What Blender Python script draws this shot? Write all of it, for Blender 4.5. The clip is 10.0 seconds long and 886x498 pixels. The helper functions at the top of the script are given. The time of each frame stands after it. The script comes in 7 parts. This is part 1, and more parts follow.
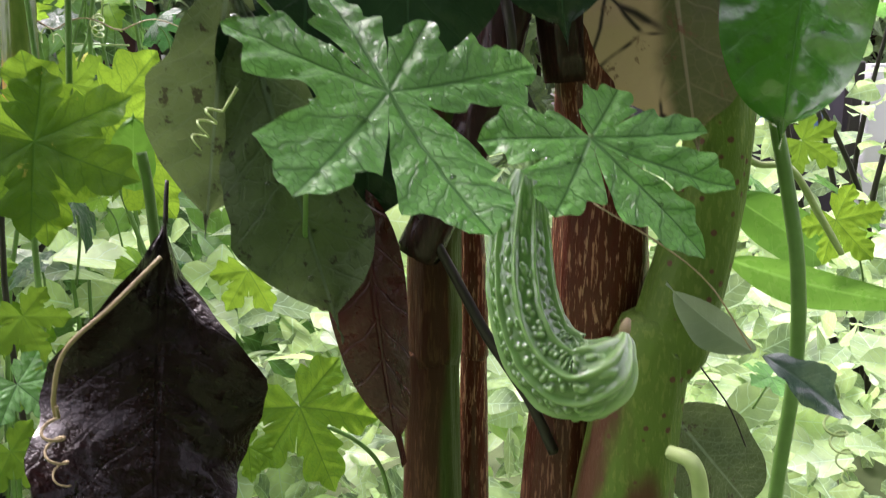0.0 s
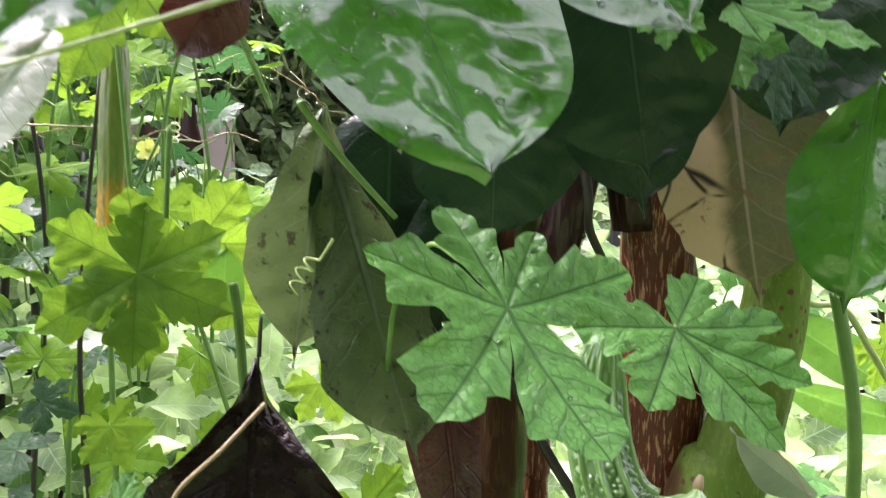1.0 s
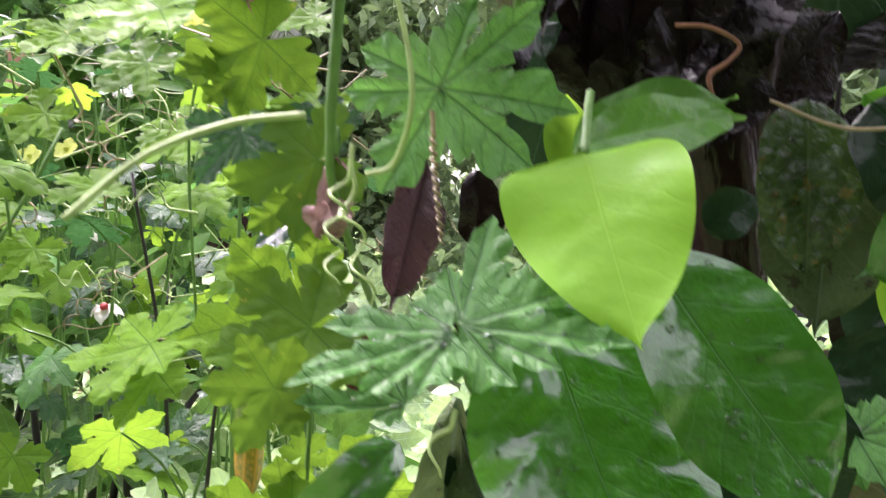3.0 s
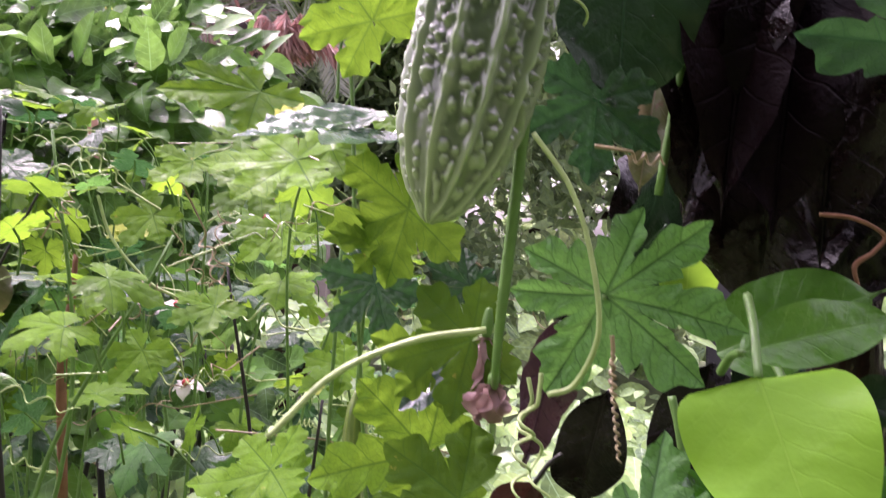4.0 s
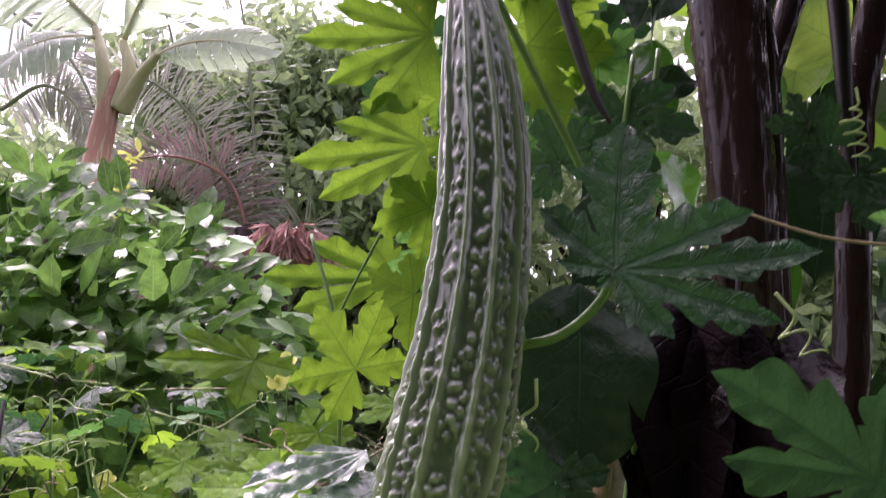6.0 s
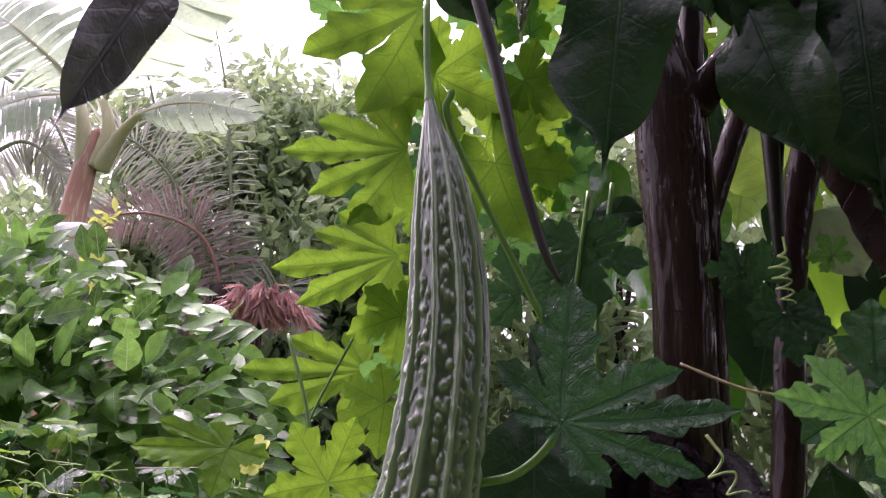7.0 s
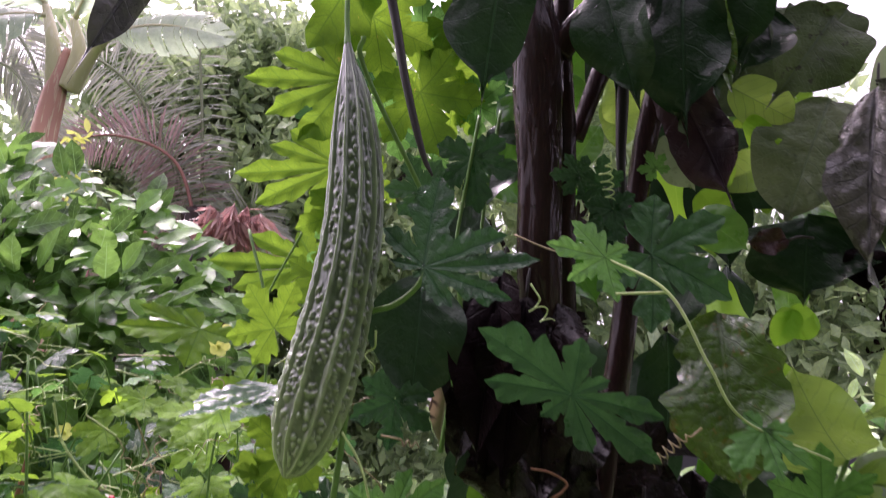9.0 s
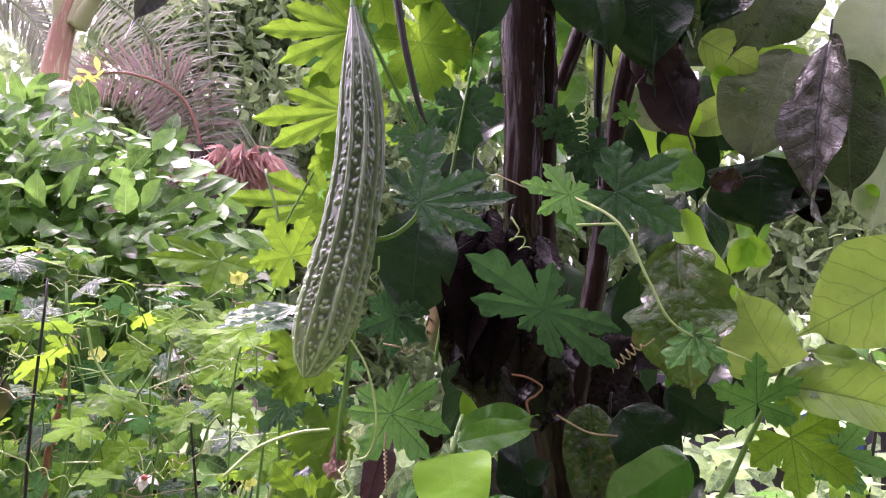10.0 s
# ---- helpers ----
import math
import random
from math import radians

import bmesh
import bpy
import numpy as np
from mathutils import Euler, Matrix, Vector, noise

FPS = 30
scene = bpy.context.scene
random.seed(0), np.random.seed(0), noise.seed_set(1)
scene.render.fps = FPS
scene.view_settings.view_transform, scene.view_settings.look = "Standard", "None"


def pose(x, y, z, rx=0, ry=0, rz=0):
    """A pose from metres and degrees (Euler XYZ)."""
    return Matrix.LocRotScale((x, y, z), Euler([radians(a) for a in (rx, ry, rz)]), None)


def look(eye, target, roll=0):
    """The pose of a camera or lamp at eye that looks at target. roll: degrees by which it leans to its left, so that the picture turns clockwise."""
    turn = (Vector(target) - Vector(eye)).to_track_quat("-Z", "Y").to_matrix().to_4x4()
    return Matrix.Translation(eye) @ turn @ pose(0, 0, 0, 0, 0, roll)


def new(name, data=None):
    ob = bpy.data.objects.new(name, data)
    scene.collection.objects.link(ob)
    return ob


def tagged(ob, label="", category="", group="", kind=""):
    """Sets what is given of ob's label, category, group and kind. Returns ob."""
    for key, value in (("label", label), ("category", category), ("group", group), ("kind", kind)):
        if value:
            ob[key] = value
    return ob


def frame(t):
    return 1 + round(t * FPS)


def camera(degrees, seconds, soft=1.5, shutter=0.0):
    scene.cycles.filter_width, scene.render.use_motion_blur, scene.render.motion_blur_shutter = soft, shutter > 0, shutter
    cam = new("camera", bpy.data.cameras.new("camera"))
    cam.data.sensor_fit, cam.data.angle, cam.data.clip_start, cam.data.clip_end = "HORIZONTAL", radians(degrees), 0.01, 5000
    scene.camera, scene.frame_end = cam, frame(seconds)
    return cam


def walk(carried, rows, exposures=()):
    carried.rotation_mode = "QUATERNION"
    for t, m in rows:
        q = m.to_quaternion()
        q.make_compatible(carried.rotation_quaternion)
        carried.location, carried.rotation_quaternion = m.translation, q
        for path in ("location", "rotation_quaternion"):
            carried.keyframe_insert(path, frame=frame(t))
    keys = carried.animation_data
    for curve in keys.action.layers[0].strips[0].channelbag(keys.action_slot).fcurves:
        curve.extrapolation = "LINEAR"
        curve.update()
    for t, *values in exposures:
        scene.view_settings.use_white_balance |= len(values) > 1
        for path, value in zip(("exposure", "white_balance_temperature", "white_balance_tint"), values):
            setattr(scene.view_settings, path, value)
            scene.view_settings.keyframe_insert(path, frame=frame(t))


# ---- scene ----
cam = camera(57.0, 10.0, soft=1.1, shutter=0.4)

PATH = [
    (0, (0.166, 0.102, 0.987), (0.314, 2.066, 0.639), 1.1),
    (0.5, (0.154, 0.097, 1.007), (0.279, 2.073, 0.723), 1.6),
    (1, (0.137, 0.084, 1.035), (0.232, 2.067, 0.795), 1.9),
    (1.5, (0.127, 0.072, 1.061), (0.195, 2.06, 0.854), 1.9),
    (2, (0.12, 0.067, 1.093), (0.166, 2.059, 0.919), 2.0),
    (2.5, (0.104, 0.06, 1.117), (0.149, 2.056, 0.998), 1.3),
    (3, (0.087, 0.046, 1.16), (0.077, 2.043, 1.064), 1.3),
    (3.2, (0.074, 0.041, 1.177), (0.073, 2.037, 1.065), 2.2),
    (4.3, (0.039, 0.033, 1.226), (-0.095, 2.028, 1.281), 2.2),
    (4.5, (0.039, 0.034, 1.233), (-0.101, 2.026, 1.339), 2.4),
    (5, (0.041, 0.031, 1.251), (-0.098, 2.012, 1.495), 2.1),
    (5.5, (0.045, 0.011, 1.272), (-0.096, 1.979, 1.602), 2.4),
    (6, (0.051, -0.006, 1.289), (-0.061, 1.941, 1.734), 2.3),
    (6.2, (0.053, -0.013, 1.295), (-0.049, 1.925, 1.781), 2.2),
    (7.3, (0.055, -0.069, 1.319), (0.025, 1.84, 1.915), 2.9),
    (7.5, (0.055, -0.082, 1.318), (0.045, 1.825, 1.919), 2.8),
    (8, (0.065, -0.126, 1.295), (0.08, 1.779, 1.905), 3.0),
    (8.5, (0.076, -0.154, 1.276), (0.095, 1.765, 1.84), 3.0),
    (9, (0.101, -0.194, 1.257), (0.118, 1.761, 1.681), 3.5),
    (9.5, (0.11, -0.247, 1.248), (0.119, 1.728, 1.568), 3.5),
    (10, (0.111, -0.279, 1.24), (0.118, 1.702, 1.512), 3.6),
]
walk(cam, [(t, look(eye, target, roll)) for t, eye, target, roll in PATH],
     [(0, 2.15, 6450, 31), (1.0, 2.65, 6450, 31), (2.2, 2.52, 6450, 31), (3.2, 2.35, 6450, 31), (4.3, 1.98, 6400, 54), (5.5, 1.74, 6400, 47),
      (6.2, 1.34, 6400, 47), (7.3, 1.46, 6400, 47), (8.0, 1.5, 6400, 47), (9.0, 1.58, 6400, 47), (9.5, 2.24, 6400, 54), (10, 2.2, 6400, 54)])

# ---- light ----
world = bpy.data.worlds.new("overcast_sky")
scene.world = world
world.use_nodes = True
wn, wl = world.node_tree.nodes, world.node_tree.links
sky = wn.new("ShaderNodeTexSky")
sky.sky_type, sky.sun_disc = "NISHITA", False
sky.sun_elevation, sky.sun_rotation = radians(58), radians(-40)
sky.air_density, sky.dust_density = 1.0, 4.0
cloud = wn.new("ShaderNodeHueSaturation")          # thin cloud takes the blue out of the sky
cloud.inputs["Saturation"].default_value = 0.18
wl.new(sky.outputs[0], cloud.inputs["Color"])
wl.new(cloud.outputs[0], wn["Background"].inputs["Color"])
up = wn.new("ShaderNodeSeparateXYZ")               # a clouded sky is about three times as bright overhead as at its foot
wl.new(wn.new("ShaderNodeTexCoord").outputs["Generated"], up.inputs[0])
rise = wn.new("ShaderNodeMapRange")
rise.inputs["To Min"].default_value, rise.inputs["To Max"].default_value = 0.08, 0.24
wl.new(up.outputs[2], rise.inputs["Value"])
wl.new(rise.outputs[0], wn["Background"].inputs["Strength"])
sun = new("sun", bpy.data.lights.new("sun", "SUN"))
sun.data.energy, sun.data.angle, sun.data.color = 1.5, radians(14), (1.0, 0.97, 0.92)
sun.matrix_world = look((-3, 5, 9), (0, 0.4, 1.2))


# ---- materials ----
def mat_nodes(name):
    m = bpy.data.materials.new(name)
    m.use_nodes = True
    return m, m.node_tree.nodes, m.node_tree.links, m.node_tree.nodes["Principled BSDF"]


def val(n, l, op, a, b=None, c=None):
    node = n.new("ShaderNodeMath")
    node.operation = op
    for i, v in enumerate((a, b, c)):
        if v is None:
            continue
        if isinstance(v, (int, float)):
            node.inputs[i].default_value = v
        else:
            l.new(v, node.inputs[i])
    return node.outputs[0]


def mix(n, l, fac, a, b, kind="MIX"):
    node = n.new("ShaderNodeMix")
    node.data_type, node.blend_type = "RGBA", kind
    for s, v in ((0, fac), (6, a), (7, b)):
        if isinstance(v, (int, float)):
            node.inputs[s].default_value = v
        elif isinstance(v, tuple):
            node.inputs[s].default_value = (*v, 1)
        else:
            l.new(v, node.inputs[s])
    return node.outputs[2]


def tex(n, l, kind, scale, vec=None, **kw):
    node = n.new("ShaderNodeTex" + kind)
    node.inputs["Scale"].default_value = scale
    for k, v in kw.items():
        if k == "feature":
            node.feature = v
        elif k == "dims":
            node.noise_dimensions = v
        else:
            node.inputs[k.replace("_", " ").title()].default_value = v
    if vec is not None:
        l.new(vec, node.inputs["Vector"])
    return node


def ramp(n, l, x, lo, hi):
    node = n.new("ShaderNodeMapRange")
    node.interpolation_type = "SMOOTHSTEP"
    node.inputs["From Min"].default_value, node.inputs["From Max"].default_value = lo, hi
    l.new(x, node.inputs["Value"])
    return node.outputs[0]


def leaf_material(name, col, vein, rough=0.3, glow=0.35, laterals=8, net=0.0, spots=None, spot_amount=0.0, half=None,
                  bump=0.5, vary=0.25, coat=0.0, vein_show=0.7, lat_show=0.75, rib=1.0, spec=0.5, pucker=0.0, island=False, film=1.5, blob=1.6, grain=0.9, slick=0.07, half_at=0.0):
    """A leaf: midrib, side veins and fine net from the blade's own measure (along, across), blotches and a wet gloss."""
    soft_c = lambda c: tuple(k * (0.93 * v + 0.07 * (0.3 * c[0] + 0.6 * c[1] + 0.1 * c[2])) for v, k in zip(c, (1.05, 1.0, 1.28)))
    col, vein = soft_c(col), soft_c(vein)
    m, n, l, p = mat_nodes(name)
    uv = n.new("ShaderNodeUVMap")
    xyz = n.new("ShaderNodeSeparateXYZ")
    l.new(uv.outputs[0], xyz.inputs[0])
    along, across = xyz.outputs[0], xyz.outputs[1]
    taper = val(n, l, "MULTIPLY_ADD", along, -0.011 * rib, 0.016 * rib)
    mid = val(n, l, "SUBTRACT", 1.0, ramp(n, l, val(n, l, "DIVIDE", across, taper), 0.35, 1.2))
    wob = tex(n, l, "Noise", 6.0, uv.outputs[0], detail=1.0)
    f = val(n, l, "MULTIPLY", val(n, l, "MULTIPLY_ADD", across, -0.85, along), laterals)
    f = val(n, l, "ADD", f, val(n, l, "MULTIPLY", wob.outputs[0], 0.6))
    f = val(n, l, "ABSOLUTE", val(n, l, "SUBTRACT", val(n, l, "FRACT", f), 0.5))
    side = val(n, l, "SUBTRACT", 1.0, ramp(n, l, f, 0.012, 0.055))
    lines = val(n, l, "MAXIMUM", mid, val(n, l, "MULTIPLY", side, lat_show))
    if net:
        cells = tex(n, l, "Voronoi", 26.0, uv.outputs[0], feature="DISTANCE_TO_EDGE")
        fine = val(n, l, "SUBTRACT", 1.0, ramp(n, l, cells.outputs[0], 0.0, 0.09))
        lines = val(n, l, "MAXIMUM", lines, val(n, l, "MULTIPLY", fine, net))
    rnd = n.new("ShaderNodeObjectInfo")
    geo = n.new("ShaderNodeNewGeometry")
    own = geo.outputs["Random Per Island"] if island else rnd.outputs["Random"]
    big = tex(n, l, "Noise", 28.0, geo.outputs["Position"], detail=3.0)
    fine_n = tex(n, l, "Noise", 420.0, geo.outputs["Position"], detail=3.0)
    dark = tuple(c * (1 - vary) for c in col)
    light = (min(1, col[0] * (1 + vary * 1.5)), min(1, col[1] * (1 + vary)), col[2] * (1 + vary * 0.4))
    base = mix(n, l, val(n, l, "MULTIPLY_ADD", own, 0.7, val(n, l, "MULTIPLY_ADD", big.outputs[0], 1.4, -0.55)), dark, light)
    base = mix(n, l, val(n, l, "MULTIPLY", lines, vein_show), base, vein)
    if half:
        tc = n.new("ShaderNodeTexCoord")
        sx = n.new("ShaderNodeSeparateXYZ")
        l.new(tc.outputs["Object"], sx.inputs[0])
        side_n = val(n, l, "MULTIPLY_ADD", val(n, l, "SUBTRACT", big.outputs[0], 0.5), 0.02, val(n, l, "MULTIPLY_ADD", sx.outputs[1], -1.0, -half_at))
        base = mix(n, l, ramp(n, l, side_n, -0.004, 0.004), base, half)
        crack = tex(n, l, "Voronoi", 45.0, geo.outputs["Position"], feature="DISTANCE_TO_EDGE")
        cl = val(n, l, "MULTIPLY", val(n, l, "SUBTRACT", 1.0, ramp(n, l, crack.outputs[0], 0.0, 0.06)), ramp(n, l, big.outputs[0], 0.4, 0.5))
        base = mix(n, l, val(n, l, "MULTIPLY", cl, ramp(n, l, side_n, -0.004, 0.004)), base, (0.01, 0.006, 0.005))
    if spots:
        sp = tex(n, l, "Noise", 95.0, geo.outputs["Position"], detail=5.0, roughness=0.7)
        edge = ramp(n, l, sp.outputs[0], 0.68 - spot_amount * 0.35, 0.74 - spot_amount * 0.3)
        base = mix(n, l, val(n, l, "MULTIPLY", edge, 0.85), base, spots)
    l.new(base, p.inputs["Base Color"])
    wet = tex(n, l, "Noise", 60.0, geo.outputs["Position"], detail=4.0, roughness=0.65)
    r = n.new("ShaderNodeMapRange")
    r.inputs["From Min"].default_value, r.inputs["From Max"].default_value = 0.35, 0.65
    r.inputs["To Min"].default_value, r.inputs["To Max"].default_value = rough * 0.6, min(1, rough * 1.5)
    l.new(wet.outputs[0], r.inputs["Value"])
    l.new(r.outputs[0], p.inputs["Roughness"])
    p.inputs["Coat Weight"].default_value, p.inputs["Coat Roughness"].default_value = coat, slick
    p.inputs["Specular IOR Level"].default_value = spec
    p.inputs["Coat IOR"].default_value = film
    h = val(n, l, "ADD", val(n, l, "MULTIPLY", lines, -1.0), val(n, l, "MULTIPLY", fine_n.outputs[0], 0.5))
    h = val(n, l, "ADD", h, val(n, l, "MULTIPLY", wet.outputs[0], blob))
    mid_n = tex(n, l, "Noise", 190.0, geo.outputs["Position"], detail=2.0)
    h = val(n, l, "ADD", h, val(n, l, "MULTIPLY", mid_n.outputs[0], grain))
    if pucker:
        blis = tex(n, l, "Voronoi", 15.0, uv.outputs[0])
        h = val(n, l, "ADD", h, val(n, l, "MULTIPLY", blis.outputs[0], -pucker))
    bp = n.new("ShaderNodeBump")
    bp.inputs["Strength"].default_value, bp.inputs["Distance"].default_value = bump, 0.0012
    l.new(h, bp.inputs["Height"])
    l.new(bp.outputs[0], p.inputs["Normal"])
    if glow:
        tr = n.new("ShaderNodeBsdfTranslucent")
        hs = n.new("ShaderNodeHueSaturation")
        hs.inputs["Hue"].default_value, hs.inputs["Value"].default_value = 0.48, 1.8
        l.new(base, hs.inputs["Color"])
        l.new(hs.outputs[0], tr.inputs["Color"])
        ms = n.new("ShaderNodeMixShader")
        ms.inputs[0].default_value = glow
        l.new(p.outputs[0], ms.inputs[1])
        l.new(tr.outputs[0], ms.inputs[2])
        l.new(ms.outputs[0], n["Material Output"].inputs["Surface"])
    return m


def bark_material(name, col, streak, rough=0.5, scale=60.0, stretch=0.12, bump=0.6, spots=None, moss=None, coat=0.0, moss_at=(0.45, 0.6)):
    m, n, l, p = mat_nodes(name)
    co = n.new("ShaderNodeTexCoord")
    mp = n.new("ShaderNodeMapping")
    mp.inputs["Scale"].default_value = (1, 1, stretch)
    l.new(co.outputs["Object"], mp.inputs["Vector"])
    a = tex(n, l, "Noise", scale * 11, mp.outputs[0], detail=3.0, roughness=0.6)
    b = tex(n, l, "Noise", scale * 0.3, co.outputs["Object"], detail=3.0)
    base = mix(n, l, ramp(n, l, a.outputs[0], 0.53, 0.62), col, streak)
    base = mix(n, l, val(n, l, "MULTIPLY", ramp(n, l, b.outputs[0], 0.35, 0.7), 0.6), base, tuple(c * 0.45 for c in col), "MIX")
    if moss:
        g = tex(n, l, "Noise", scale * 0.45, mp.outputs[0], detail=3.0)
        base = mix(n, l, ramp(n, l, g.outputs[0], *moss_at), base, moss)
    if spots:
        v = tex(n, l, "Voronoi", scale * 3.0, co.outputs["Object"])
        base = mix(n, l, val(n, l, "SUBTRACT", 1.0, ramp(n, l, v.outputs[0], 0.16, 0.24)), base, spots)
    l.new(base, p.inputs["Base Color"])
    p.inputs["Roughness"].default_value = rough
    p.inputs["Coat Weight"].default_value, p.inputs["Coat Roughness"].default_value = coat, 0.06
    p.inputs["Specular IOR Level"].default_value = 0.15
    film = tex(n, l, "Noise", 130.0, mp.outputs[0], detail=2.0)
    cb = n.new("ShaderNodeBump")
    cb.inputs["Strength"].default_value, cb.inputs["Distance"].default_value = 0.8, 0.0025
    l.new(film.outputs[0], cb.inputs["Height"])
    l.new(cb.outputs[0], p.inputs["Coat Normal"])
    bp = n.new("ShaderNodeBump")
    bp.inputs["Strength"].default_value, bp.inputs["Distance"].default_value = bump, 0.0015
    l.new(val(n, l, "ADD", a.outputs[0], b.outputs[0]), bp.inputs["Height"])
    l.new(bp.outputs[0], p.inputs["Normal"])
    return m


def plain_material(name, col, rough=0.5, var=0.3, scale=40.0, bump=0.2, glow=0.0):
    m, n, l, p = mat_nodes(name)
    co = n.new("ShaderNodeTexCoord")
    a = tex(n, l, "Noise", scale, co.outputs["Object"], detail=5.0)
    base = mix(n, l, a.outputs[0], tuple(c * (1 - var) for c in col), tuple(min(1, c * (1 + var)) for c in col))
    l.new(base, p.inputs["Base Color"])
    p.inputs["Roughness"].default_value = rough
    bp = n.new("ShaderNodeBump")
    bp.inputs["Strength"].default_value, bp.inputs["Distance"].default_value = bump, 0.004
    l.new(a.outputs[0], bp.inputs["Height"])
    l.new(bp.outputs[0], p.inputs["Normal"])
    if glow:
        tr = n.new("ShaderNodeBsdfTranslucent")
        l.new(base, tr.inputs["Color"])
        ms = n.new("ShaderNodeMixShader")
        ms.inputs[0].default_value = glow
        l.new(p.outputs[0], ms.inputs[1])
        l.new(tr.outputs[0], ms.inputs[2])
        l.new(ms.outputs[0], n["Material Output"].inputs["Surface"])
    return m


def gourd_material(name, col, pale, tip=None, tip_col=None):
    """Wet rind: furrow shade and crest sheen in the colour (mesh attribute 'ridge'), paler to the blossom end."""
    m, n, l, p = mat_nodes(name)
    at = n.new("ShaderNodeAttribute")
    at.attribute_name = "ridge"
    al = n.new("ShaderNodeAttribute")
    al.attribute_name = "along"
    geo = n.new("ShaderNodeNewGeometry")
    a = tex(n, l, "Noise", 220.0, geo.outputs["Position"], detail=4.0)
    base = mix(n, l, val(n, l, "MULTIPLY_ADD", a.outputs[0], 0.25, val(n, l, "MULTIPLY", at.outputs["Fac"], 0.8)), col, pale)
    if tip_col:
        base = mix(n, l, val(n, l, "MULTIPLY", ramp(n, l, al.outputs["Fac"], *tip), val(n, l, "MULTIPLY_ADD", at.outputs["Fac"], 0.75, 0.25)), base, tip_col)
    l.new(base, p.inputs["Base Color"])
    p.inputs["Roughness"].default_value = 0.32
    p.inputs["Coat Weight"].default_value, p.inputs["Coat Roughness"].default_value = 0.9, 0.05
    p.inputs["Specular IOR Level"].default_value = 0.2
    p.inputs["Coat IOR"].default_value = 1.7
    p.inputs["Subsurface Weight"].default_value = 0.15
    p.inputs["Subsurface Radius"].default_value = (0.004, 0.006, 0.002)
    bp = n.new("ShaderNodeBump")
    bp.inputs["Strength"].default_value, bp.inputs["Distance"].default_value = 0.3, 0.0012
    l.new(a.outputs[0], bp.inputs["Height"])
    l.new(bp.outputs[0], p.inputs["Normal"])
    return m


# One leaf kind, its backlight (LIT) and shade (DARK) put into the colours.
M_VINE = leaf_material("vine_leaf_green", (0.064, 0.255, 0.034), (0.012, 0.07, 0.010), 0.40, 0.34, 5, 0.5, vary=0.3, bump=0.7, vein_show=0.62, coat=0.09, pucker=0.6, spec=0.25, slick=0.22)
M_VINE_LIT = leaf_material("vine_leaf_backlit", (0.082, 0.225, 0.005), (0.042, 0.13, 0.008), 0.58, 0.42, 5, 0.5, vary=0.4, spots=(0.30, 0.28, 0.05), spot_amount=0.05, vein_show=0.7, pucker=0.6, spec=0.08)
M_VINE_DARK = leaf_material("vine_leaf_shaded", (0.019, 0.092, 0.022), (0.014, 0.07, 0.02), 0.38, 0.24, 6, 0.45, vary=0.35, bump=0.8, coat=0.06, vein_show=0.75, pucker=0.9, spec=0.3)
M_GLOSSY = leaf_material("glossy_leaf_green", (0.020, 0.160, 0.001), (0.06, 0.22, 0.035), 0.19, 0.14, 7, 0.0, vary=0.25, bump=1.0, coat=1.0, vein_show=0.5, lat_show=0.2, rib=0.4, spec=0.15, film=1.75, blob=1.2, grain=1.2, slick=0.13)
# Tree leaf with the canopy's shade put into its colour.
M_DARK = leaf_material("shaded_tree_leaf", (0.009, 0.034, 0.010), (0.024, 0.078, 0.026), 0.36, 0.12, 8, 0.0, vary=0.35, bump=0.8, coat=0.2, vein_show=0.4, lat_show=0.2, rib=0.7, spec=0.1)
M_UNDER = leaf_material("leaf_underside", (0.034, 0.072, 0.022), (0.075, 0.125, 0.055), 0.45, 0.2, 8, 0.25, vary=0.6, spots=(0.02, 0.018, 0.010), spot_amount=0.3, vein_show=0.6, lat_show=0.4, rib=0.8, spec=0.15, bump=0.8)
M_PALE_UNDER = leaf_material("pale_leaf_underside", (0.17, 0.26, 0.12), (0.24, 0.34, 0.18), 0.4, 0.3, 8, 0.1, vary=0.25, vein_show=0.4, lat_show=0.3, rib=0.8, coat=0.2)
M_LIME = leaf_material("young_leaf_lime", (0.165, 0.43, 0.006), (0.24, 0.50, 0.02), 0.5, 0.45, 7, 0.0, vary=0.12, bump=0.35, vein_show=0.4, lat_show=0.25, rib=0.6, spec=0.2)
M_FRESH = leaf_material("young_leaf_green", (0.050, 0.20, 0.012), (0.13, 0.36, 0.045), 0.30, 0.32, 7, 0.0, vary=0.2, bump=0.4, vein_show=0.4, lat_show=0.3, rib=0.7, coat=0.1)
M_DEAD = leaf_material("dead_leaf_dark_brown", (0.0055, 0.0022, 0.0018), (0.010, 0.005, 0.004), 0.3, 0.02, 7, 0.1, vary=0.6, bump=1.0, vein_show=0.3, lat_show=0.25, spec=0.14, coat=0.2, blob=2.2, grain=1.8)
M_RUST = leaf_material("dead_leaf_red_brown", (0.034, 0.007, 0.0045), (0.05, 0.016, 0.01), 0.33, 0.05, 7, 0.1, vary=0.7, bump=0.9, vein_show=0.3)
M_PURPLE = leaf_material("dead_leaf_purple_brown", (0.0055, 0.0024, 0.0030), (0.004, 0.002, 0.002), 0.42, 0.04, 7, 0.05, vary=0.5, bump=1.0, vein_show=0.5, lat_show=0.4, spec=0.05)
M_SLATE = leaf_material("dead_leaf_slate_black", (0.050, 0.058, 0.054), (0.07, 0.078, 0.074), 0.28, 0.03, 7, 0.0, vary=0.5, bump=0.8, vein_show=0.4, lat_show=0.3, spec=0.5, coat=0.3)
